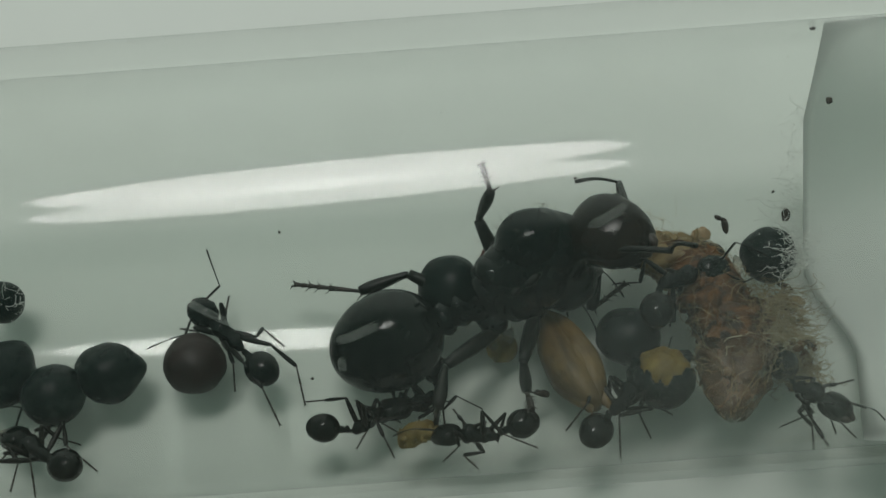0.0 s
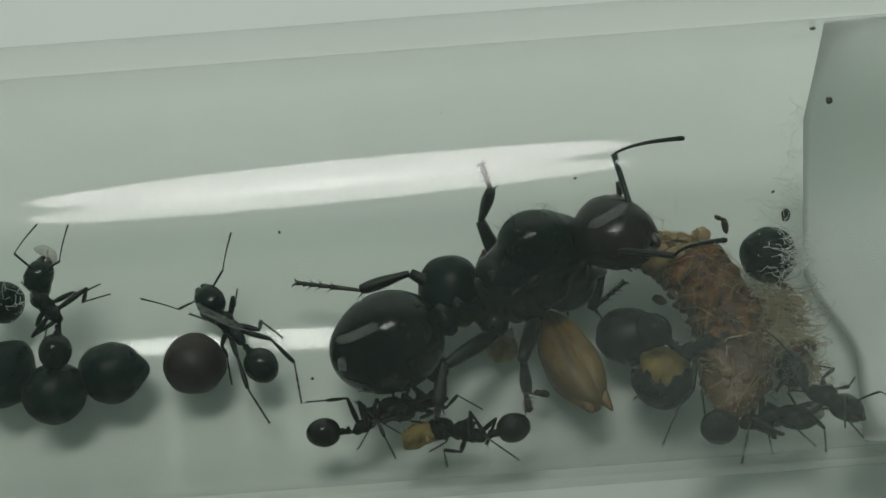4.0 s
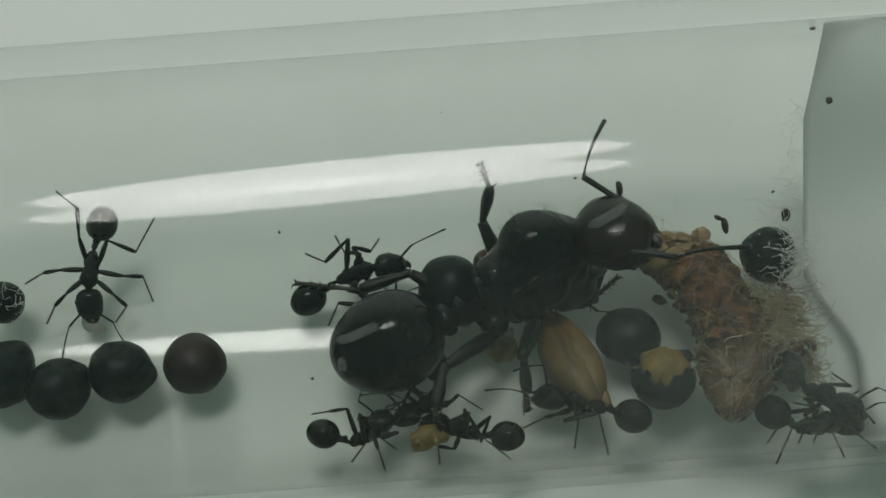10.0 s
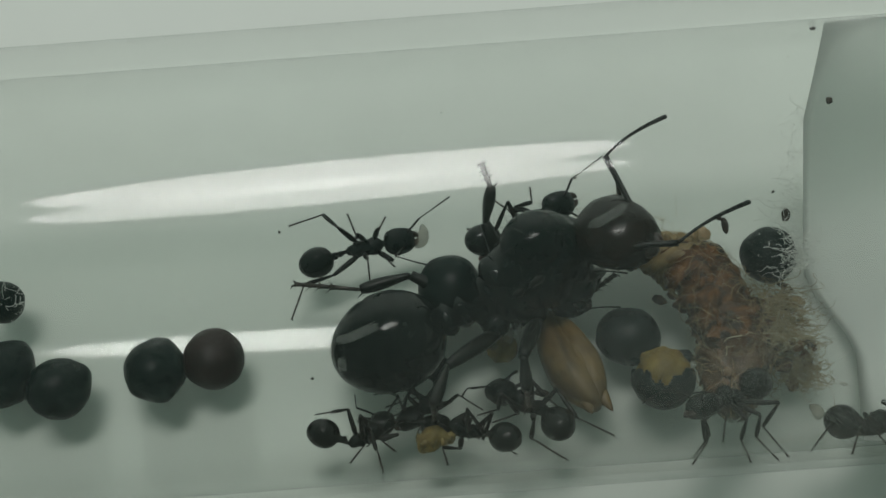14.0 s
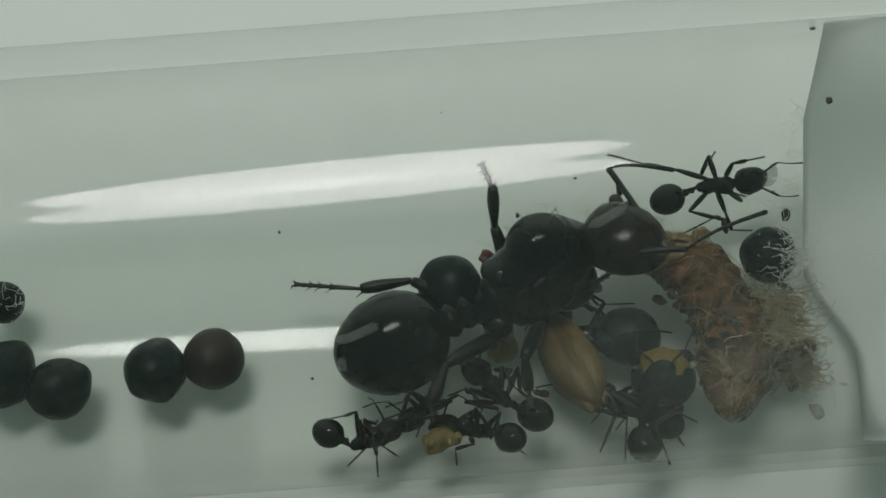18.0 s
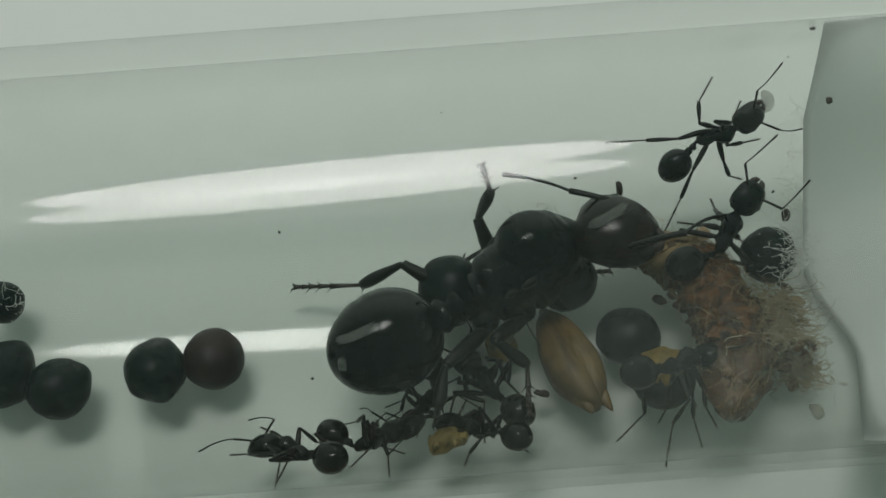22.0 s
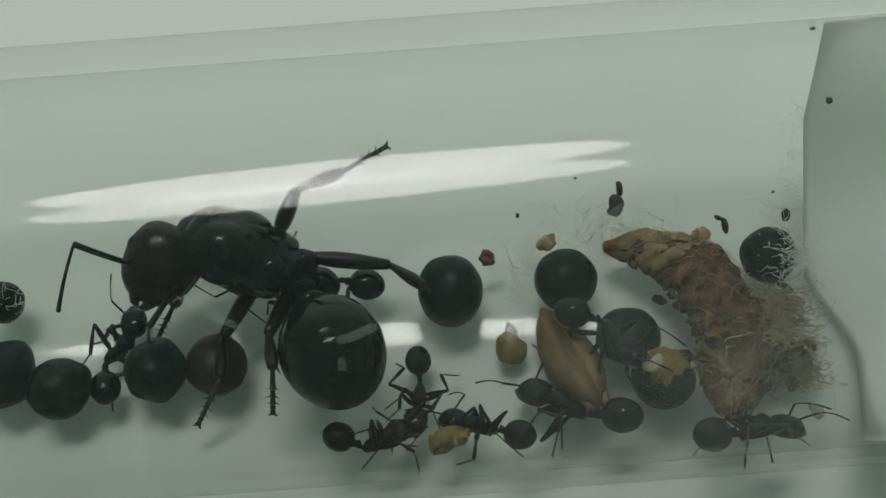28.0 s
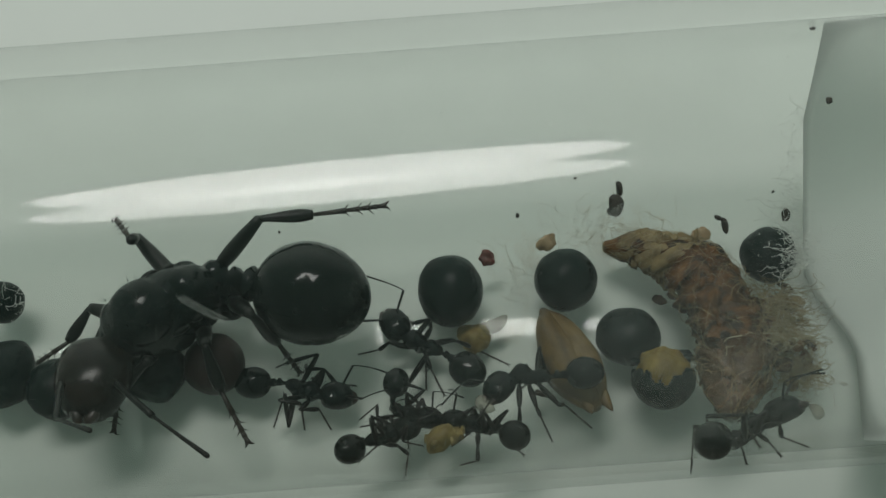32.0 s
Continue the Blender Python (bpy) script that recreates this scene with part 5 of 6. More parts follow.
    go(8.5, -11.90, 40.2, -11, -52, 36, 0, 0)
    go(9, -14.01, 28.5, -77, 3, 30, 0, 0)
    go(9.5, -18.19, 31.7, -141, 50, 11, 0, 0)
    go(10, -17.36, 30.7, -103, 13, -14, 0, 0)
    go(10.5, -13.25, 13.4, -64, 36, 60, 1.5, 0)
    go(11, -9.69, 6.2, -25, 1, -2, 0.6, 0)
    go(11.5, -8.44, 11.6, 1, -1, 2, 0.3, 0)
    go(12, -9.35, 19.3, 35, 17, -19, 0, 0)
    go(13, -8.83, 20.9, 16, -1, 2, 0, 0)
    go(13.5, -6.38, 28.2, 44, -60, -60, 0, 0)
    go(14, -3.81, 31.3, 8, -1, 7, 0, 0)
    go(14.5, -2.75, 36.0, 40, 6, -27, 0, 0)
    go(15.5, 4.66, 46.6, 3, -2, 14, 0, 0)
    go(16.5, 12.27, 48.4, 7, -1, 2, 0, 0)
    go(17, 12.87, 40.7, -5, 1, -3, 0, 0)
    go(18, 13.55, 43.8, 3, 2, 13, 0, 0)
    go(18.5, 13.56, 47.7, 43, -39, -34, 0, 0)
    go(19, 13.45, 52.9, 69, -58, -60, 0, 0)
    go(19.5, 13.92, 63.3, 45, -41, -42, 0, 0)
    go(20, 13.04, 60.4, -9, 39, 51, 0, 0)
    go(20.5, 13.32, 49.2, -1, -4, 6, 0, 0)
    go(21, 12.91, 49.0, -0, -1, 11, 0, 0)
    go(21.5, 13.37, 50.5, -4, -1, 2, 0, 0)
    go(22, 13.44, 62.5, 18, 19, 27, 0, 0)
    go(22.5, 13.43, 68.1, 31, -1, 10, 0, 0)
    go(23, 12.70, 73.5, 24, -41, 60, 0, 0)
    go(23.5, 13.85, 74.1, -0, -18, 60, 0, 0)
    go(24, 11.71, 49.2, -26, -15, 12, 0, 0)
    go(24.5, 10.23, 52.6, -57, -8, 13, 0, 0)
    go(25, 10.38, 43.9, -90, 18, 37, 0, 0)
    go(25.5, 8.90, 27.4, -145, 47, 60, 1.2, 0)
    go(26.5, 7.35, 15.5, -151, 54, 60, 1.6, 0)
    go(27, 6.94, 2.2, -77, 6, -1, 2, -42)
    go(27.5, 7.29, -17.7, -86, 60, 60, 2.6, -15)
    go(28.3, 7.31, -18.6, -86, 60, 60, 2.6, -15)
    go(29, 7.53, -37.7, -71, 5, 7, 2.6, 0)
    go(29.3, 8.22, -51.3, -91, 48, 42, 2.6, 15)
    go(29.6, 8.68, -48.7, -25, -60, -49, 2.6, 0)
    go(29.8, 8.63, -50.2, -76, 19, 6, 2.6, 0)
    go(30, 8.37, -54.5, -76, 27, 11, 2.6, 0)
    go(30.2, 8.00, -58.3, -76, 7, -6, 2.6, 15)
    go(30.4, 6.90, -46.4, -104, -9, -13, 2.4, 0)
    go(30.6, 6.13, -45.7, -115, -19, -7, 2.2, 0)
    go(30.8, 5.56, -42.5, -140, -9, 4, 1.8, 0)
    go(31, 5.17, -33.0, -225, 22, -18, 1.6, 30)
    go(31.5, 3.82, -33.6, -144, -47, -60, 1.6, 0)
    go(32, 3.50, -31.2, -184, 56, -2, 1.6, 0)
    limbs, feelers = {}, {}
    limbs["Lfront"] = [(7, 3.3, -0.13, 0.5, -15, -4, 15), (8, 0.66, 0.81, 0.09, -1, -4, 27), (9, 1.14, 2.84, 0.18, -43, -16, 20), (10, 2.37, 1.42, 0.4, -19, -60, 16), (13, 0.93, 1.29, 0.16, 1, 4, 26), (17, 2.7, 0.68, 0.2, -44, -23, 22), (18, 2.44, 0.97, 0.31, -44, -22, 23), (19, 2.14, -0.43, 0.2, -66, 1, -2), (20, 1.62, 2.47, 0.53, -65, -22, 10), (23, 1.46, 0.66, 0.43, -71, 10, 32)]
    limbs["Lfront"] += [(24, 2.13, 1.72, 1.11, -53, -20, 6), (25, 2.93, 1.14, 0.92, -43, -14, 9)]
    limbs["Lmid"] = [(7, -0.37, 3.24, 0.05, 11, -25, 35), (8, 1.1, 2.41, 0.41, -29, 12, 12), (9, -0.32, 2.41, 0.07, -0, 1, 25), (10, 1.11, 2.99, 0.18, 19, -38, -5), (11, 0.49, 1.62, -0.44, 6, -8, 35), (12, -0.1, 1.67, 0.12, -3, 0, 26), (13, 0.62, 2.51, 0.4, -0, 5, 25), (14, -0.52, 1.7, 0.24, 17, -11, 16), (17, 0.54, 2.12, 0.27, -58, 14, 9), (18, 0.16, 1.46, 0.12, 91, -31, 6)]
    limbs["Lmid"] += [(19, 2.01, 2.83, 0.48, 266, -11, -11), (20, -0.36, 2.83, 0.48, 298, -2, 15), (21, 1.17, 2.66, 0.41, 318, -34, 11), (22, 0.56, 2.89, 0.5, 312, -34, 8), (23, 0.36, 1.64, 0.23, 324, 13, 28), (24, -0.03, 3.41, 0.56, 380, -24, 15), (25, -1.43, 3.24, 0.17, 322, -12, 5)]
    limbs["Lhind"] = [(7, -4.64, 1.77, 0.76, -1, -3, 24), (8, -3.41, 2.78, 0.07, 59, -42, 27), (9, -3.3, -0.43, 0.57, 90, -41, 8), (10, -2.84, 2.57, 0.34, -51, 23, 10), (11, -2.67, 1.04, -0.33, -34, 29, 5), (12, -2.41, 1.51, 0.14, 60, -17, -2), (13, -3.2, 0.59, 0.03, 80, -36, 23), (14, -3.36, 1.75, 0.11, 6, 33, 16), (17, -4.9, 1.94, 0.3, -129, 2, 2), (18, -4.87, 1.98, 0.12, 31, -1, 3)]
    limbs["Lhind"] += [(19, -1.28, 5.02, -0, -86, -1, 5), (20, -4.63, -0.83, 0.05, -6, 3, 34), (21, -4.56, 1.61, 0.16, 7, 9, 25), (22, -4.83, 1.41, 0.45, 15, 4, 14), (23, -4.83, -0.13, 0.28, -15, -14, 21), (24, -2.86, 0.43, 0.15, 75, -36, 9), (25, -4.38, 0.03, 1.22, 42, -16, 31)]
    limbs["Rmid"] = [(7, -1.26, -3.37, 0.79, 53, 6, -1), (8, -2.53, -2.19, 0.58, -0, -0, 23), (9, 2.04, -1.82, 0.33, -5, 57, 19), (10, 1.23, -3.2, 0.09, 18, 16, 20), (11, 1.58, -2.25, -0.16, 56, -32, -11), (12, -0.41, -3.59, 0.59, 72, 3, -11), (13, -0.02, -3.6, 0.71, 52, 12, -8), (14, -0.17, -1.67, 0.18, 6, 1, 24), (17, 0.18, -2.46, 0.35, -24, 62, 19), (18, 1.67, -2.61, 0.38, 3, 38, 25)]
    limbs["Rmid"] += [(19, -0.45, -3.02, 0.13, 21, 29, 27), (21, 0.94, -2.96, 0.52, 6, 40, 23), (22, 0.55, -3.13, 0.49, 13, 20, 31), (23, 1.57, -2.38, 0.14, -16, 23, 20), (24, 0.49, -2.04, 0.27, -2, 2, 26), (25, 1.77, -3.01, 0.4, 58, 14, 6)]
    limbs["Rhind"] = [(7, -2.57, -2.23, 0.63, 63, -32, 4), (8, -3.68, -1.71, 0.57, -53, 43, 5), (9, -3.51, -3.8, 0.38, -24, 4, 18), (10, -3.48, -2.02, 0.9, -11, 41, 37), (12, -2.4, -0.61, 0.21, 39, -30, 13), (13, -2.23, -1.83, 0.33, 75, -50, 0), (14, -4.22, -2.63, 0.6, -56, 26, 6), (17, -1.71, -1.41, 0.11, -3, 3, 27), (18, -1.69, -2.36, 0.38, 59, -27, 20), (19, -4.44, 0.1, 1.02, -13, 41, 4)]
    limbs["Rhind"] += [(20, -1.29, -4.83, 1.42, -79, 3, -28), (21, -1.81, -3.1, 0.57, 41, -14, 4), (22, -3.69, -3.44, 2.1, 43, 0, -19), (23, -1.02, -4.23, 1.17, 4, 14, 32), (24, -4.3, -2.03, -0, 8, -35, 3), (25, -2.06, -2.78, 0.25, 58, -29, 10)]
    feelers["L"] = [(7, -19, 22, -21, -4), (8, 49, -10, 33, -2), (9, 77, -1, -8, -6), (10, 66, 2, 53, 42), (11, 41, 4, 35, -42), (12, 62, 10, 34, 1), (13, 33, 1, 0, -9), (14, 37, -2, 23, -2), (17, 32, 8, 21, 5), (18, 32, 7, -17, -30)]
    feelers["L"] += [(19, 30, -9, 24, 12), (20, 90, -19, 48, 0), (21, 30, 6, -3, -1), (22, 61, -13, 41, 9), (23, 109, -27, 86, 4), (24, 15, 19, -23, -1), (25, 80, 17, 24, -14)]
    feelers["R"] = [(7, -97, -1, -84, -7), (8, -26, 5, -25, -31), (9, -71, 34, -25, -19), (10, -27, 43, -9, -15), (11, -41, -13, -6, 25), (12, -86, 34, -26, -63), (13, -59, 49, -189, -52), (14, -150, 59, -30, -16), (17, -30, 21, -3, -26), (18, -29, 22, -21, -41)]
    feelers["R"] += [(19, -59, 13, -52, -17), (20, -70, 33, 5, 16), (21, -49, 26, -33, 5), (22, -40, 15, -42, -31), (23, 13, -11, 19, -14), (24, -145, 23, -15, -37), (25, -36, 12, -19, 16)]
    limbs["Rfront"] = [(8, 1.6, -1.59, 0.03, 41, -18, 2), (9, 2.25, -1.28, 0.4, 0, 4, 25), (10, 2.92, -1.82, 0.5, 15, 12, 15), (11, 2.55, -1.67, -0.19, -44, 22, -6), (12, 1.7, -1.32, 0.07, 4, -1, 34), (13, 1.23, -1.49, 0.09, -1, -2, 25), (14, 1.13, -1.26, 0.1, 0, -4, 23), (17, 2.63, -1, 0.44, 19, 10, 25), (18, 1.55, -0.96, 0.06, -3, 4, 25), (19, 0.23, -1.7, 0.03, -3, 3, 26)]
    limbs["Rfront"] += [(20, 1.62, -0.84, 0.09, -17, 31, 13), (21, 2.64, -2.03, 0.23, -26, 27, 11), (22, 1.82, -1.03, 0.74, -1, -0, 26), (23, 2.9, -1.74, 0.49, 9, 3, 17), (24, 1.82, -1.02, 0.2, 36, 1, 30), (25, 1.8, -0.28, 0.2, 38, -5, 26)]
    crawl(scout, rows, 2, load=larva_one, limbs=limbs, feelers=feelers)
    # nurse
    rows.clear()
    go(0, -10.71, 3.4, 133, 1, -2, 0.5, 0)
    go(3.5, -10.71, 3.4, 133, 1, -2, 0.5, 0)
    go(4.5, -10.28, 9.8, 113, -2, 6, 0.3, 0)
    go(5.5, -9.69, 11.6, 98, -12, 10, 0, 0)
    go(6, -8.74, 11.5, 75, -20, 14, 0, 0)
    go(7, -7.88, 9.2, 50, -17, 17, 0, 0)
    go(8, -8.01, 9.4, 50, -18, 19, 0, 0)
    go(9, -7.20, 9.7, 56, 1, -2, 0, 0)
    go(9.5, -6.07, 18.7, 27, 17, 41, 0, 0)
    go(10, -4.39, 22.6, 17, -27, 12, 0, 0)
    go(11, -3.53, 25.0, 3, -6, 18, 0, 0)
    go(11.5, -2.08, 30.2, 15, -23, -0, 0, 0)
    go(12, 1.50, 34.3, 28, -23, -25, 0, 0)
    go(13, 2.97, 30.3, 29, 30, -60, 0, 0)
    go(14, 4.34, 34.7, 45, -35, -50, 0, 0)
    go(16.5, 3.37, 29.0, 13, -58, -60, 0, 0)
    go(17, 3.99, 27.3, -51, 60, 61, 0, 0)
    go(18, 4.91, 17.5, -50, 60, 61, 0, 0)
    go(20, 4.32, 14.5, 30, -60, -60, 0, 30)
    go(22, 2.97, 16.3, 1, -50, -10, 0, -42)
    go(23, 1.96, 18.5, 8, -60, -9, 0, -42)
    go(24, 0.17, 15.6, 124, 60, -41, 0, 30)
    go(25, -5.58, 10.6, 205, -60, -47, 0.3, 30)
    go(25.5, -7.40, 6.6, 134, 32, 59, 0.3, 30)
    go(27.5, -8.27, 22.8, 210, -60, -61, 0, 0)
    go(28, -8.27, 22.8, 210, -60, -61, 0, 0)
    go(30, -12.40, 15.6, 142, 60, 61, 0, 15)
    go(32, -12.97, 15.2, 219, -61, -61, 0, 0)
    stand = {"Lhind": (-8.4, -27), "Rhind": (-7.2, -20), "Lmid": (-10.6, -13), "Rmid": (-8.1, 1), "Lfront": (-15.0, 4), "Rfront": (-10.8, 18)}
    limbs, feelers = {}, {}
    limbs["Lfront"] = [(0, 2.24, 1.13, -0.39, -5, -0, 24), (3, 2.25, 1.13, -0.4, 3, 1, 25), (3.4, 2.24, 1.13, -0.4, -1, 6, 23), (6, 1.38, 0.56, 0.18, 37, -33, 27), (7, 1.38, 0.93, 0.17, 28, -18, 25), (8, 1.43, 0.81, 0.22, -36, 14, 26), (9, 1.09, 0.65, 0.26, 39, -5, 39)]
    feelers["L"] = [(0, 115, -5, 66, 5), (3, 87, 0, 52, 9), (3.4, 87, -0, 53, 10), (6, 14, 15, -72, -7), (7, 4, 11, -23, 3), (8, 17, 14, -2, 9), (9, 30, 16, -14, 7)]
    feelers["R"] = [(0, -92, 8, -26, 18), (3, -69, 16, -49, 21), (3.4, -68, 16, -48, 21), (6, -101, -10, -81, -6), (7, -171, 29, -58, -8), (8, -106, 36, -50, -34), (9, -64, 40, -28, 2)]
    limbs["Rfront"] = [(0, 1.66, -1.41, -0.16, -3, -3, 23), (3, 1.65, -1.41, -0.16, 1, -5, 24), (3.4, 1.66, -1.42, -0.16, 4, -0, 27), (6, 1.18, -0.8, 0.07, -2, 12, 26), (7, 1.17, -0.93, 0.02, 3, 5, 25), (8, 1.15, -1.25, 0.02, -2, 3, 22), (9, 1.6, -0.99, 0.05, 0, 5, 24)]
    limbs["Rmid"] = [(0, -1.82, -1.51, -0.46, 50, -28, 14), (3, -1.81, -1.5, -0.46, 30, -14, 5), (3.4, -1.81, -1.51, -0.46, 49, -27, 12), (6, 0.49, -2.21, 0.12, 18, -4, 16), (7, -0.44, -2.95, 0.36, 9, 27, 40), (8, -0.37, -3.05, 0.33, -1, 27, 37), (9, -1.19, -2.47, 0.34, 102, -28, 10)]
    limbs["Rhind"] = [(0, -4.69, -0.18, 0.22, -38, -31, 4), (3, -4.7, -0.18, 0.22, -47, -32, 9), (3.4, -4.71, -0.17, 0.24, -48, -31, 9), (6, -3.79, -2.57, 1.21, 42, -25, 23), (7, -2.62, -3.13, 1.03, -56, 55, -2), (8, -2.93, -2.73, 1.04, 91, -38, 4), (9, -3.64, -1.83, 1.05, -28, 50, 19)]
    limbs["Lmid"] = [(0, -1.83, 1.48, -0.1, -5, -12, 25), (3, -1.83, 1.48, -0.11, 6, 2, 25), (3.4, -1.83, 1.48, -0.11, 1, 5, 24), (6, -1.96, 1.62, 0.13, 8, -13, 14), (7, -1.48, 2.44, 0.3, -2, -2, 28), (8, -1.42, 2.31, 0.36, -4, -2, 29), (9, -1.36, 2.41, 0.48, -3, -1, 26)]
    limbs["Lhind"] = [(0, -4.65, 1.24, 0.72, -4, -8, 24), (3, -4.66, 1.25, 0.75, 6, 5, 25), (3.4, -4.64, 1.25, 0.72, -10, 4, 26), (6, -3.92, 0.86, 0.82, 10, 21, 20), (7, -3.64, 0.65, 0.35, 22, 0, 28), (8, -3.59, 0.53, 0.39, 13, 9, 22), (9, -3.97, 1.52, 0.37, 21, 22, 17)]
    crawl(nurse, rows, 3, stand=stand, limbs=limbs, feelers=feelers)
    # wanderer
    rows.clear()
    go(0, 15.63, -48.6, -69, 5, -12, 1, 0)
    go(1, 15.63, -48.6, -69, 5, -12, 1, 0)
    go(2.5, 16.02, -52.0, -74, -1, -1, 1, 0)
    go(3.2, 16.02, -52.0, -74, -1, -1, 1, 0)
    go(6, 16.20, -55.9, -66, 5, -5, 1, 0)
    go(7, 16.35, -47.6, -72, -2, 5, 1, 0)
    go(8, 15.94, -46.1, -84, -1, 1, 1, 0)
    go(9, 15.75, -48.8, -87, -4, 2, 1, 0)
    go(10, 16.02, -51.1, -68, 7, -6, 1, 0)
    go(11, 14.78, -42.6, -78, -6, 7, 1.6, 0)
    go(12, 14.36, -33.6, -99, -18, 19, 1.6, 0)
    go(13, 13.25, -42.7, -121, -11, 10, 1.6, 0)
    go(14, 11.62, -67.1, -134, -20, 4, 1.6, 0)
    go(15, 12.30, -52.0, -175, 0, 0, 0.8, 0)
    go(16.5, 11.80, -49.4, -213, 6, -47, 0, 0)
    go(17, 10.07, -36.5, -215, -39, -53, 0, 0)
    go(18, 7.88, -36.2, -236, 14, 3, 0, 0)
    go(19, 5.40, -61.5, -190, -53, 60, 0, 0)
    go(19.5, 3.73, -56.3, -194, -18, -59, 0, 0)
    go(20, 2.48, -55.2, -214, 36, -28, 0, 0)
    go(21, -3.55, -55.0, -191, 40, -44, 0, 0)
    go(21.5, -5.76, -50.6, -200, -1, -27, 0, 0)
    go(22, -7.33, -48.0, -217, 4, -6, 0, 0)
    go(22.5, -10.30, -25.6, -212, -5, -4, 0, 0)
    go(23, -12.92, -28.2, -195, -4, -9, 0, 0)
    go(23.5, -15.39, -27.3, -183, -23, -24, 0, 0)
    go(24, -17.20, -31.7, -211, 39, 57, 0, 0)
    go(24.5, -17.35, -32.6, -209, 24, 56, 0, 0)
    go(25, -15.04, -22.3, -226, -6, 23, 0, 0)
    go(25.5, -16.12, -12.5, -244, -3, 5, 0, 0)
    go(26.5, -16.04, -6.0, -254, -2, -9, 0, 0)
    go(27.5, -16.05, 1.6, -313, 54, 47, 0, 0)
    go(28, -16.08, 2.6, -320, 56, 57, 0, 0)
    go(29, -16.17, -0.3, -323, 60, 61, 0, 0)
    go(32, -16.17, -0.3, -323, 60, 61, 0, 0)
    limbs, feelers = {}, {}
    limbs["Rhind late"] = [(22.6, -1.39, -3, 0.22, -28, 14, -4), (24, -1.39, -3, 0.22, -28, 14, -4), (24.4, -1.39, -3, 0.22, -28, 14, -4)]
    limbs["Lfront late"] = [(22.6, 2.13, 2.75, 0.36, 1, 0, 6), (24, 2.13, 2.75, 0.36, 1, 0, 6), (24.4, 2.13, 2.75, 0.36, 1, 0, 6)]
    limbs["Lmid late"] = [(22.6, 0.67, 1.25, 0.05, 6, 4, 25), (24, 0.67, 1.25, 0.05, 6, 4, 25), (24.4, 0.67, 1.25, 0.05, 6, 4, 25)]
    limbs["Lhind late"] = [(22.6, -2.55, -0.85, 0.04, -1, 2, 26), (24, -2.55, -0.85, 0.04, -1, 2, 26), (24.4, -2.55, -0.85, 0.04, -1, 2, 26)]
    limbs["Rfront late"] = [(22.6, 3.25, 0.7, 0.32, -0, 1, 15), (24, 3.25, 0.7, 0.32, -0, 1, 15), (24.4, 3.25, 0.7, 0.32, -0, 1, 15)]
    limbs["Rmid late"] = [(22.6, 1.54, -1.59, 0.29, 4, -5, 24), (24, 1.54, -1.59, 0.29, 4, -5, 24), (24.4, 1.54, -1.59, 0.29, 4, -5, 24)]
    limbs["Lmid"] = [(0, -1.16, 3.4, 0.15, -22, -6, 8), (2.5, -1.89, 3, 0.37, -47, 10, -1), (6, -1.74, 3.14, 0.64, 5, 4, -1), (9, -1.76, 2.84, -0.23, 57, 15, -3), (10, -1.24, 3.22, -0.2, 77, -7, -3)]
    limbs["Rhind"] = [(0, -0.73, -0.89, -0.99, 44, -31, 35), (2.5, -2.58, -0.72, -0.14, -60, -26, 18), (6, -4.01, 0.93, 0.02, 85, -33, 20), (9, -2.97, -0.54, -0.29, 78, -23, 10), (10, -3.59, 0.47, -0.23, 87, -41, 35)]
    limbs["Rmid"] = [(0, 2.87, -1.24, -0.33, 52, -11, -12), (2.5, -1.26, -1.12, -0.64, 90, -23, 14), (6, -0.55, -1.45, -0.27, 33, -46, -7), (9, -0.29, -0.67, 0.17, 31, -26, -3), (10, -0.89, -0.68, 0.2, 34, -13, 7)]
    feelers["L"] = [(0, 13, 5, 106, -36), (2.5, -44, 31, 114, -19)]
    limbs["Lhind"] = [(0, -3.6, 2.64, 0.1, 75, -29, 3), (2.5, -4.25, 2.45, 0.35, -64, 27, 18), (6, -4.09, 3.3, 0.56, -35, 10, 3), (9, -3.69, 2.44, -0.13, -68, 38, -3), (10, -3.12, 3.4, 0.02, -72, 33, 2)]
    feelers["R"] = [(2.5, 11, -40, -25, 11), (3.5, 11, -40, -25, 11)]
    limbs["Rfront"] = [(6, 2.23, -0.12, -0.6, 63, 30, 22), (9, 1.92, -0.61, -0.69, 59, -16, 25), (10, 1.26, -1.37, -0.73, 48, -2, 23)]
    limbs["Lfront"] = [(6, 0.7, 2.51, 0.14, 51, 20, 20), (9, 0.31, 1.51, -0.14, 43, 20, 20), (10, -0.95, 2.37, -0.83, -53, 10, 14)]
    crawl(wanderer, rows, 4, limbs=limbs, feelers=feelers)
    # helper
    rows.clear()
    go(0, 10.88, 7.5, 13, -3, 60, 2.8, 0)
    go(0.5, 11.07, -22.6, -104, 7, 60, 2.8, -15)
    go(1, 10.74, -65.6, -78, 15, 31, 2.4, 30)
    go(2, 12.19, -43.3, -61, 8, -13, 0, -30)
    go(3, 13.57, -47.9, 7, 17, 31, 0, 0)
    go(3.5, 13.78, -51.4, 1, 23, 38, 0, 0)
    go(5.5, 11.24, -53.5, 31, -4, 5, 0, 0)
    go(6, 12.87, -55.0, 9, 2, -25, 0, -15)
    go(7, 13.28, -52.2, 27, -6, -1, 0, 0)
    go(7.5, 10.61, -52.6, 33, -3, 5, 0, 0)
    go(8, 9.55, -40.7, 56, 1, -9, 0, 0)
    go(9, 8.40, -45.1, 102, 46, -31, 0.6, -15)
    go(9.5, 7.24, -40.5, 125, 5, -17, 0.6, 0)
    go(10, 5.98, -34.0, 155, -12, -21, 0, 0)
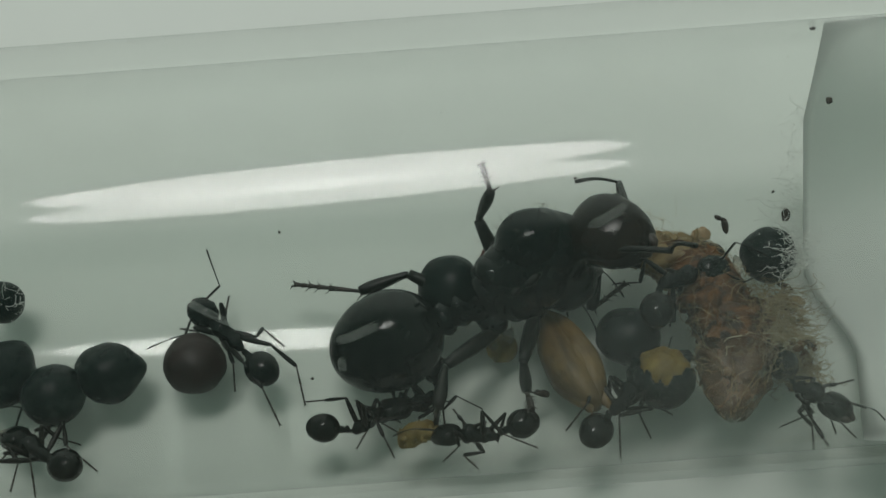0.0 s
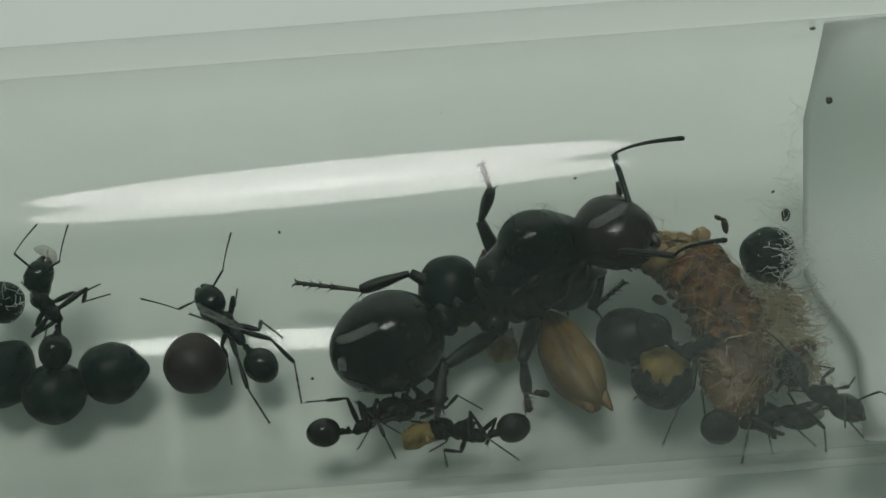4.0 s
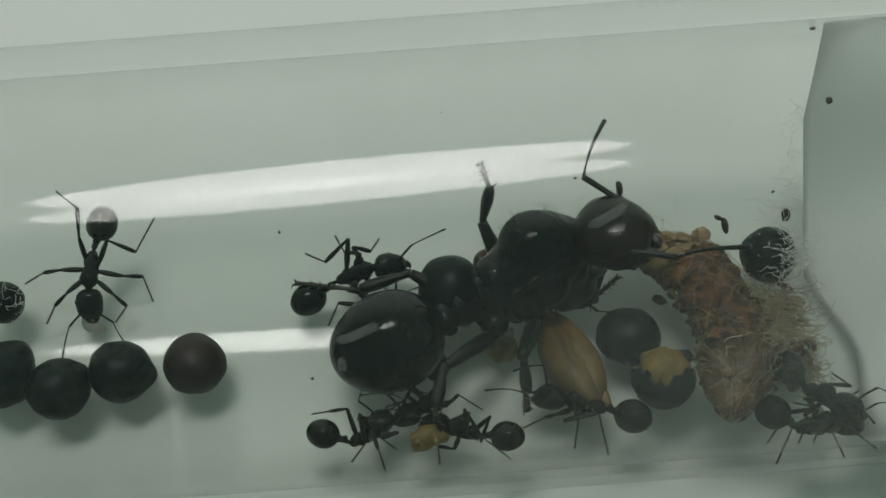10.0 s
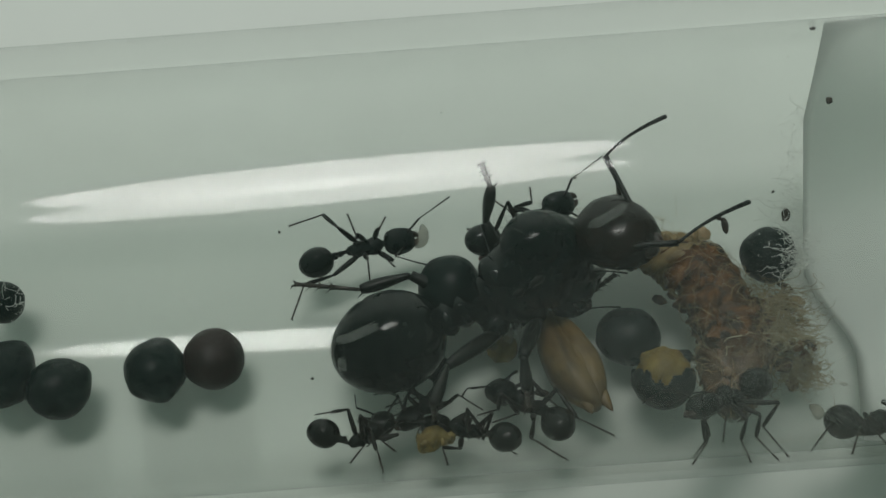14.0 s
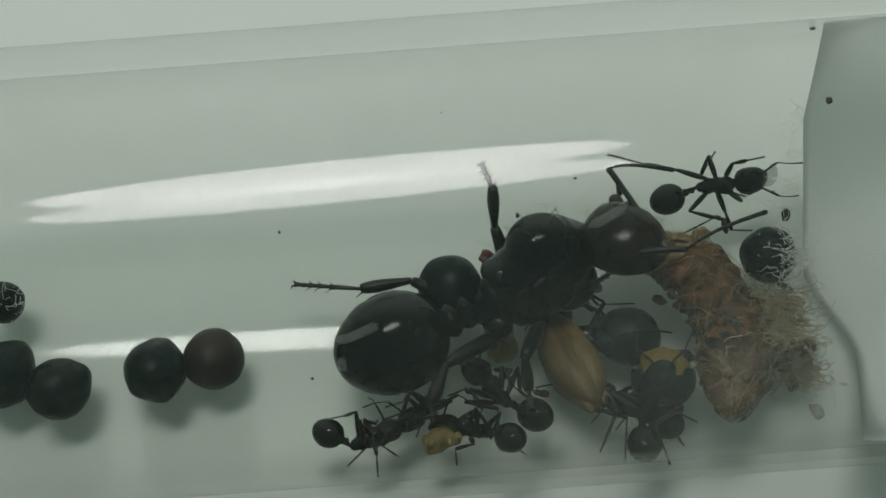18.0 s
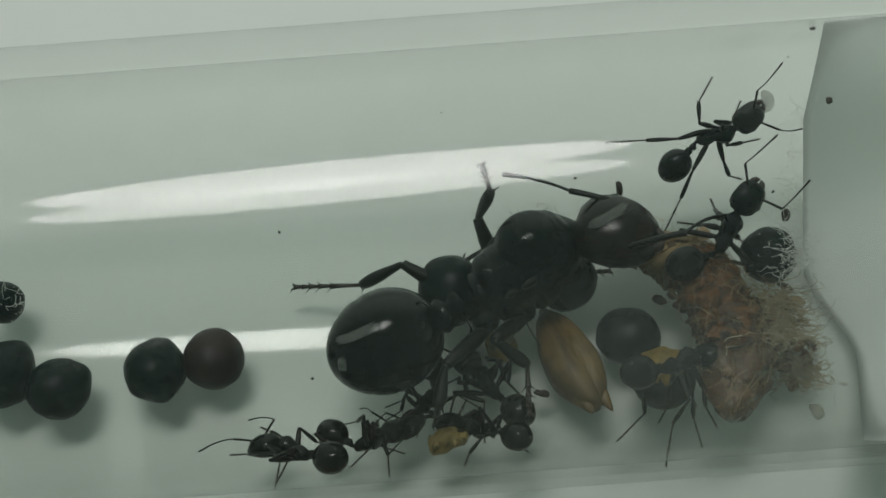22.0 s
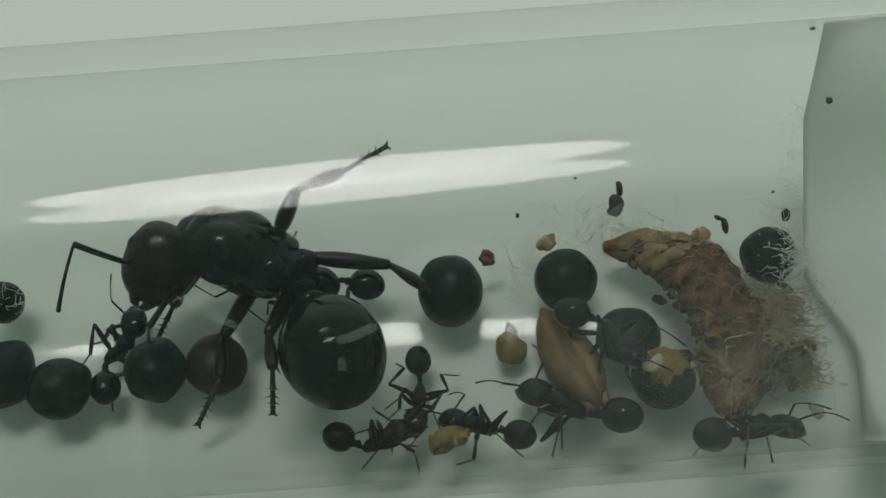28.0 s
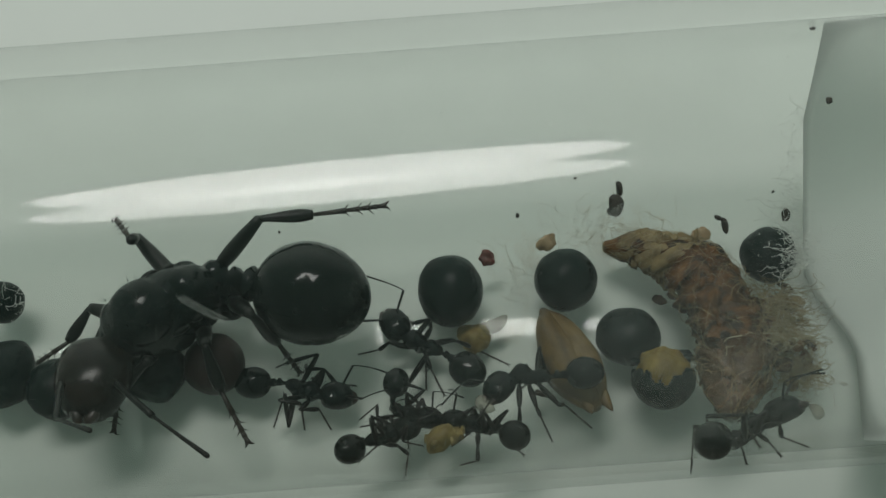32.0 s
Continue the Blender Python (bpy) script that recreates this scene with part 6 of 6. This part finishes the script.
    go(11, 3.86, -33.4, 143, -7, 8, 0, 0)
    go(12, 3.28, -31.4, 147, -17, -36, 0, 0)
    go(14, 3.43, -32.1, 145, -21, -42, 0, 0)
    go(16.5, 2.40, -27.7, 128, -7, 9, 0, 0)
    go(17, 2.65, -28.6, 122, -13, 21, 0, 0)
    go(18, 1.99, -25.2, 123, -7, 12, 0, 0)
    go(19, 1.86, -23.7, 139, -60, -29, 0, 0)
    go(20, 1.76, -25.6, 130, -4, 8, 0, 0)
    go(21, 1.91, -23.8, 116, -9, 15, 0, 0)
    go(22, 1.56, -21.0, 119, 4, 4, 0, 0)
    go(23, 1.05, -18.0, 143, -58, -41, 0, 0)
    go(24, -0.11, -5.1, 160, -61, -61, 0, 0)
    go(24.5, -2.49, 8.1, 126, 49, -3, 0, 30)
    go(25, -3.62, 11.1, 177, -61, -61, 0.4, 0)
    go(25.5, -5.35, 19.5, 200, -60, -61, 0.4, 30)
    go(27.5, -5.85, 15.8, 219, -60, -61, 0, 0)
    go(28, -6.06, 16.8, 226, -60, -61, 0, 0)
    go(29, -8.31, 8.6, 49, -6, 32, 0.6, 30)
    go(30, -8.39, 6.3, 88, 60, -61, 2, 0)
    go(30.5, -7.87, -6.5, -53, -9, 60, 1, -30)
    go(31, -6.79, -18.1, 0, 14, -35, 0, 0)
    go(32, -7.10, -17.9, -32, 40, 31, 0, 0)
    limbs, feelers = {}, {}
    limbs["Rhind"] = [(12, -4, -0.39, 0.2, -10, 12, 16), (14, -3.84, -0.48, 0.23, -10, 23, 31)]
    limbs["Lhind"] = [(12, -3.36, 2.71, 1.07, -36, 41, 20), (14, -3.45, 2.92, 1.36, -16, 36, 11)]
    limbs["Lfront"] = [(12, 1.96, 0.93, 0.02, -0, 2, 25), (14, 2.09, 1.01, 0.03, 0, -3, 25)]
    limbs["Lmid"] = [(12, 1.1, 1.07, 0.04, -1, -3, 24), (14, 1.26, 1.09, 0.01, 1, -2, 22)]
    feelers["L"] = [(12, 70, 26, 108, 28), (14, 54, 16, 110, 28)]
    feelers["R"] = [(12, -163, 37, -45, -48), (14, -168, 47, -38, -49)]
    crawl(helper, rows, 5, load=larva_two, drop=3.0, limbs=limbs, feelers=feelers)
    # leaver
    rows.clear()
    go(0, 7.77, -35.4, 40, 28, 15, 0.3, -15)
    go(1, 7.58, -33.3, 57, -4, -3, 0.3, 0)
    go(1.5, 7.80, -33.1, 39, 21, 22, 2, -15)
    go(2, 8.33, -22.5, 46, -2, -2, 2.8, 0)
    go(3, 10.51, -26.1, 30, -21, -44, 2.8, 0)
    go(5.5, 11.68, -45.6, -35, -60, -60, 2.3, 0)
    go(7, 11.73, -59.0, -73, 13, 4, 2.3, 0)
    go(8, 11.55, -49.7, -34, -60, -57, 2.3, 0)
    go(9, 12.82, -48.9, 123, -15, -37, 1.4, -15)
    go(9.5, 14.11, -45.4, 81, 12, -33, 0, 0)
    go(10, 15.47, -61.6, -6, 57, -60, 0, 0)
    go(11, 16.31, -56.8, 23, -3, 12, 0, 0)
    go(12, 15.73, -76.1, -69, 24, 23, 0, 0)
    go(13, 16.62, -62.5, 47, -29, -14, 0, 0)
    go(14, 17.04, -79.4, -66, -8, -16, 0, 0)
    go(14.5, 18.13, -55.2, 17, 43, 40, 0, -15)
    go(14.8, 17.88, -53.3, 72, 5, -11, 0, -15)
    go(15.1, 17.17, -55.8, 131, -45, -50, 0, -15)
    go(15.6, 15.16, -54.8, 118, 6, -14, 0, 0)
    go(16.1, 12.25, -49.3, 119, -1, -9, 0, 0)
    go(16.5, 8.77, -44.9, 75, -11, 26, 0.3, -15)
    go(17, 7.85, -42.4, 101, -1, 5, 0.3, -15)
    go(18, 8.66, -43.7, 55, 8, 31, 0.6, -30)
    go(19, 9.56, -38.0, 98, 12, -27, 0.6, -42)
    go(20, 9.85, -39.2, 77, 1, -0, 0.6, -30)
    go(21, 9.75, -47.9, 29, 0, 0, 2.7, 0)
    go(22, 10.05, -45.9, 26, 6, 10, 2.7, 0)
    go(23, 10.89, -44.6, 16, 9, 43, 2.7, -30)
    go(24, 9.98, -71.3, -84, 60, 33, 2.4, 0)
    go(24.5, 11.20, -67.9, -87, 60, 60, 2, 0)
    go(25, 12.24, -50.7, -13, 36, 60, 0, 0)
    go(25.5, 12.93, -56.6, 14, 23, 42, 0, 0)
    go(27.5, 11.96, -82.4, -14, -38, 60, 0, -15)
    go(28, 12.86, -60.3, 28, -5, 3, 0, 0)
    go(29, 13.26, -53.7, 39, 0, -8, 0, 0)
    go(30, 12.89, -49.8, 41, 2, -9, 0, 0)
    go(31, 12.38, -57.0, 30, -8, -2, 0, 0)
    go(32, 11.58, -86.3, -2, -30, 60, 0, -30)
    crawl(leaver, rows, 6)
    # carrier
    rows.clear()
    go(0, 4.77, 15.0, 32, -60, -61, 0, 30)
    go(16.5, 4.46, 7.4, -60, 60, 12, 0, -42)
    go(18, 6.43, -5.3, -62, 57, 1, 0, -42)
    go(19, 7.01, -16.1, -55, 18, 7, 2, -42)
    go(20, 8.18, -19.8, 26, -25, -49, 2.6, 0)
    go(20.5, 10.31, -0.9, -6, 56, 60, 2.7, 0)
    go(21, 11.11, 17.1, 6, 46, 51, 2.7, 0)
    go(22, 13.39, 28.5, 62, -16, -47, 2.7, 0)
    go(23, 13.32, 30.8, 48, 60, -20, 2.7, 0)
    go(24, 11.63, 26.5, -27, 60, 61, 2.7, 0)
    go(24.5, 10.53, 10.8, 173, -60, -61, 2.8, 0)
    go(25, 11.64, -8.1, 150, -51, -60, 2.8, 0)
    go(25.5, 11.45, -17.0, 118, -4, -26, 2.8, 0)
    go(26.5, 9.88, -44.5, 105, 28, 2, 2, 0)
    go(27.5, 9.07, -47.6, 184, -60, 57, 0.3, 0)
    go(28, 5.10, -34.7, 138, -3, 23, 0, 0)
    go(28.5, 3.44, -28.1, 140, -12, 14, 0, 0)
    go(29, 2.14, -21.6, 140, 1, 3, 0, 0)
    go(29.5, -0.35, -8.2, 163, -36, -24, 0, 0)
    go(30, -1.40, -1.5, 155, -26, -12, 0, 0)
    go(31, -1.89, 2.0, 143, -37, -17, 0, 0)
    go(32, -1.34, -4.1, 153, -33, -18, 0, 0)
    limbs, feelers = {}, {}
    feelers["L"] = [(22, 33, 5, -23, 10), (23, 101, 41, 106, 62)]
    feelers["R"] = [(30, -85, 22, -45, 2), (31, -60, 23, -37, 22), (32, -86, 24, -1, -1)]
    limbs["Lfront"] = [(30, 2.56, 1.21, 0.01, 0, 0, 25), (32, 2.56, 1.21, 0.01, 0, 0, 25)]
    limbs["Lmid"] = [(30, -1.74, 1.67, 0.36, -3, 1, 29), (32, -1.74, 1.67, 0.36, -3, 1, 29)]
    limbs["Lhind"] = [(30, -4.63, 2.25, 1.04, 136, -7, -17), (31, -3.98, 1.48, 0.84, 266, 43, 5)]
    limbs["Rmid"] = [(23, 0.28, -1.78, -1.84, -44, -29, 33), (24, 0.28, -1.78, -1.84, -44, -29, 33)]
    limbs["Rhind"] = [(30, -3.67, -0.81, 0.04, 15, -9, 14), (32, -3.67, -0.81, 0.04, 15, -9, 14)]
    crawl(carrier, rows, 7, limbs=limbs, feelers=feelers)
    # feeder one
    rows.clear()
    go(0, -4.10, -33.7, 45, -16, -53, 0)
    go(5.5, -4.03, -34.2, 44, -1, -37, 0)
    go(8, -4.08, -40.3, 37, 60, -60, 0)
    go(13, -4.11, -41.3, 34, 60, -61, 0)
    go(19, -3.94, -44.7, 20, 60, -61, 0)
    go(23, -3.74, -45.4, 19, 60, -61, 0)
    go(28, -3.43, -45.8, 27, 60, -61, 0)
    go(30, -3.48, -42.2, 2, 60, 60, 0)
    go(32, -3.31, -43.2, 10, 60, 53, 0)
    stand = {"Rhind": (-4.6, -45), "Rmid": (-3.2, -58), "Rfront": (-1.7, -41), "Lhind": (-6.0, -27), "Lmid": (-4.1, -23), "Lfront": (-2.8, -29)}
    limbs, feelers = {}, {}
    limbs["Lhind"] = [(0, -0.74, 3.88, 0.55, 4, -2, 27), (13, -0.74, 3.88, 0.55, 4, -2, 27), (31, -0.87, 2.14, 0.33, 6, 22, 25), (32, -0.87, 2.14, 0.33, 6, 22, 25)]
    limbs["Lmid"] = [(0, 1.2, 2.1, 0.3, -14, 9, 18), (13, 1.2, 2.1, 0.3, -14, 9, 18), (31, 0.29, 2.33, 0.28, -4, -11, 22), (32, 0.29, 2.33, 0.28, -4, -11, 22)]
    limbs["Rhind"] = [(0, -1.2, -0.46, 0.08, -0, -2, 25), (13, -1.2, -0.46, 0.08, -0, -2, 25), (31, -1.38, -0.73, 0.07, 0, -2, 25), (32, -1.38, -0.73, 0.07, 0, -2, 25)]
    limbs["Rmid"] = [(0, -0.82, -2.75, 0.43, 0, -0, 25), (13, -0.82, -2.75, 0.43, 0, -0, 25), (31, 0.51, -3.33, 0.56, -14, -26, 18), (32, 0.51, -3.33, 0.56, -14, -26, 18)]
    limbs["Rfront"] = [(0, 0.83, -1.32, 0.19, 32, -11, 10), (13, 0.83, -1.32, 0.19, 32, -11, 10), (31, 1.87, -0.13, 0.02, 3, -2, 25), (32, 1.87, -0.13, 0.02, 3, -2, 25)]
    crawl(feeder_one, rows, 8, stand=stand, limbs=limbs, feelers=feelers)
    # feeder two
    rows.clear()
    go(0, 0.90, -46.2, -183, -39, 26, 0)
    go(3, 0.59, -46.9, -207, -11, 60, 0)
    go(5.5, 0.35, -41.1, -210, -13, 16, 0)
    go(9, 0.26, -42.6, -213, -10, 11, 0)
    go(13, 0.30, -42.2, -204, -21, -15, 0)
    go(19, 0.83, -42.5, -201, -22, -33, 0)
    go(23, 1.02, -42.2, -196, -36, -36, 0)
    go(28, 1.07, -41.0, -203, -29, -24, 0)
    go(32, 1.09, -40.7, -199, -34, -41, 0)
    stand = {"Lhind": (3.2, -51), "Lmid": (-0.1, -54), "Lfront": (-1.5, -43), "Rhind": (2.9, -31), "Rmid": (2.0, -27), "Rfront": (-0.1, -26)}
    limbs, feelers = {}, {}
    limbs["Lhind"] = [(0, -2.84, 0.46, 0.18, -4, -1, 25), (13, -2.84, 0.46, 0.18, -4, -1, 25), (31, -2.47, 1.24, 0.22, 0, 2, 24), (32, -2.47, 1.24, 0.22, 0, 2, 24)]
    limbs["Lmid"] = [(0, 0, 2.3, 0.22, -83, 32, 9), (13, 0, 2.3, 0.22, -83, 32, 9), (31, -0.02, 3.4, 0.77, -2, -25, -20), (32, -0.02, 3.4, 0.77, -2, -25, -20)]
    limbs["Lfront"] = [(0, 1.65, 1.08, 0.03, 1, 2, 26), (13, 1.65, 1.08, 0.03, 1, 2, 26), (31, 1.22, 0.91, 0.02, -1, 4, 23), (32, 1.22, 0.91, 0.02, -1, 4, 23)]
    limbs["Rhind"] = [(0, -0.47, -1.84, 0.18, -14, 20, 4), (13, -0.47, -1.84, 0.18, -14, 20, 4), (31, -0.43, -1.23, 0.23, -40, 11, 13), (32, -0.43, -1.23, 0.23, -40, 11, 13)]
    limbs["Rmid"] = [(0, 1.08, -1.11, 0.34, -2, -1, 30), (13, 1.08, -1.11, 0.34, -2, -1, 30), (31, 1.89, -1.29, 0.34, -8, -11, 29), (32, 1.89, -1.29, 0.34, -8, -11, 29)]
    crawl(feeder_two, rows, 9, stand=stand, limbs=limbs, feelers=feelers)
    # feeder three
    rows.clear()
    go(0, -1.40, -25.8, -144, -57, 55, 0)
    go(8, -1.16, -26.0, -126, -60, 37, 0)
    go(20, -1.18, -26.7, -109, -60, 12, 0)
    go(24, -1.46, -25.2, -124, 36, 39, 0)
    go(28, -1.63, -23.9, -96, -7, 8, 0)
    go(29, -1.66, -24.9, -122, 50, 54, 0)
    go(30, -2.11, -27.8, -64, 59, -29, 0)
    go(31, -2.27, -27.9, -54, 60, -43, 0)
    go(32, -2.39, -30.4, -42, 60, -60, 0)
    stand = {"Lhind": (-0.4, -6), "Rhind": (-2.6, -8), "Lmid": (0.9, -18), "Rmid": (-3.1, -23), "Lfront": (0.0, -26), "Rfront": (-3.1, -28)}
    crawl(feeder_three, rows, 10, stand=stand)
    # loose things pushed about
    roll(seed_mid, [(0, -16.33, -8.1, 0), (3.4, -16.33, -8.1, 0), (5.2, -15.76, -8.0, -20), (10, -15.76, -8.0, -20), (10.9, -14.13, -8.6, -75), (32, -14.13, -8.6, -75)], 1.35)
    roll(seed_red, [(0, -12.25, -6.8, 0), (10, -12.25, -6.8, 0), (10.9, -11.36, -5.6, -30), (24, -11.36, -5.4, -30), (24.5, -11.45, -3.8, -30), (25.2, -11.36, -5.6, -30), (26.5, -11.39, -9.6, -35), (27.4, -11.43, -15.4, -40), (28, -11.21, -7.9, -30), (32, -11.32, -7.6, -30)], 1.32)
    roll(seed_low, [(0, -18.88, -15.2, 0), (3.4, -18.88, -15.2, 0), (5.2, -18.69, -12.8, 15), (32, -18.69, -12.8, 15)], 1.3)
    roll(food, [(0, -1.80, -39.7, 10), (9, -1.32, -41.4, 15), (19, -0.61, -43.7, 20), (25, -0.36, -44.3, 20), (32, -0.61, -42.7, 25)], 0.42)
    roll(larva_three, [(0, 2.63, -4.9, 40), (22, 2.63, -4.9, 40), (23.5, 2.57, -3.8, 30), (25, 3.00, -1.9, 70), (27.5, 2.98, -3.4, 80), (28.4, 2.98, -3.8, 80), (29, 2.80, -2.8, 50), (30, 2.25, 1.3, 20), (31, 2.20, 1.6, 20), (32, 2.24, 0.9, 20)], 0.75)
    roll(nugget, [(0, 2.45, -6.3, 40), (22, 2.45, -6.3, 40), (23.5, 2.29, -4.1, 30), (25, 2.61, -4.9, 0), (27.5, 2.89, -6.7, 20), (28.4, 2.88, -7.1, 20), (29, 2.50, -5.3, 5), (30, 1.46, 0.2, 60), (31, 1.30, 0.5, 60), (32, 1.21, -2.1, 60)], 0.42)


motions()
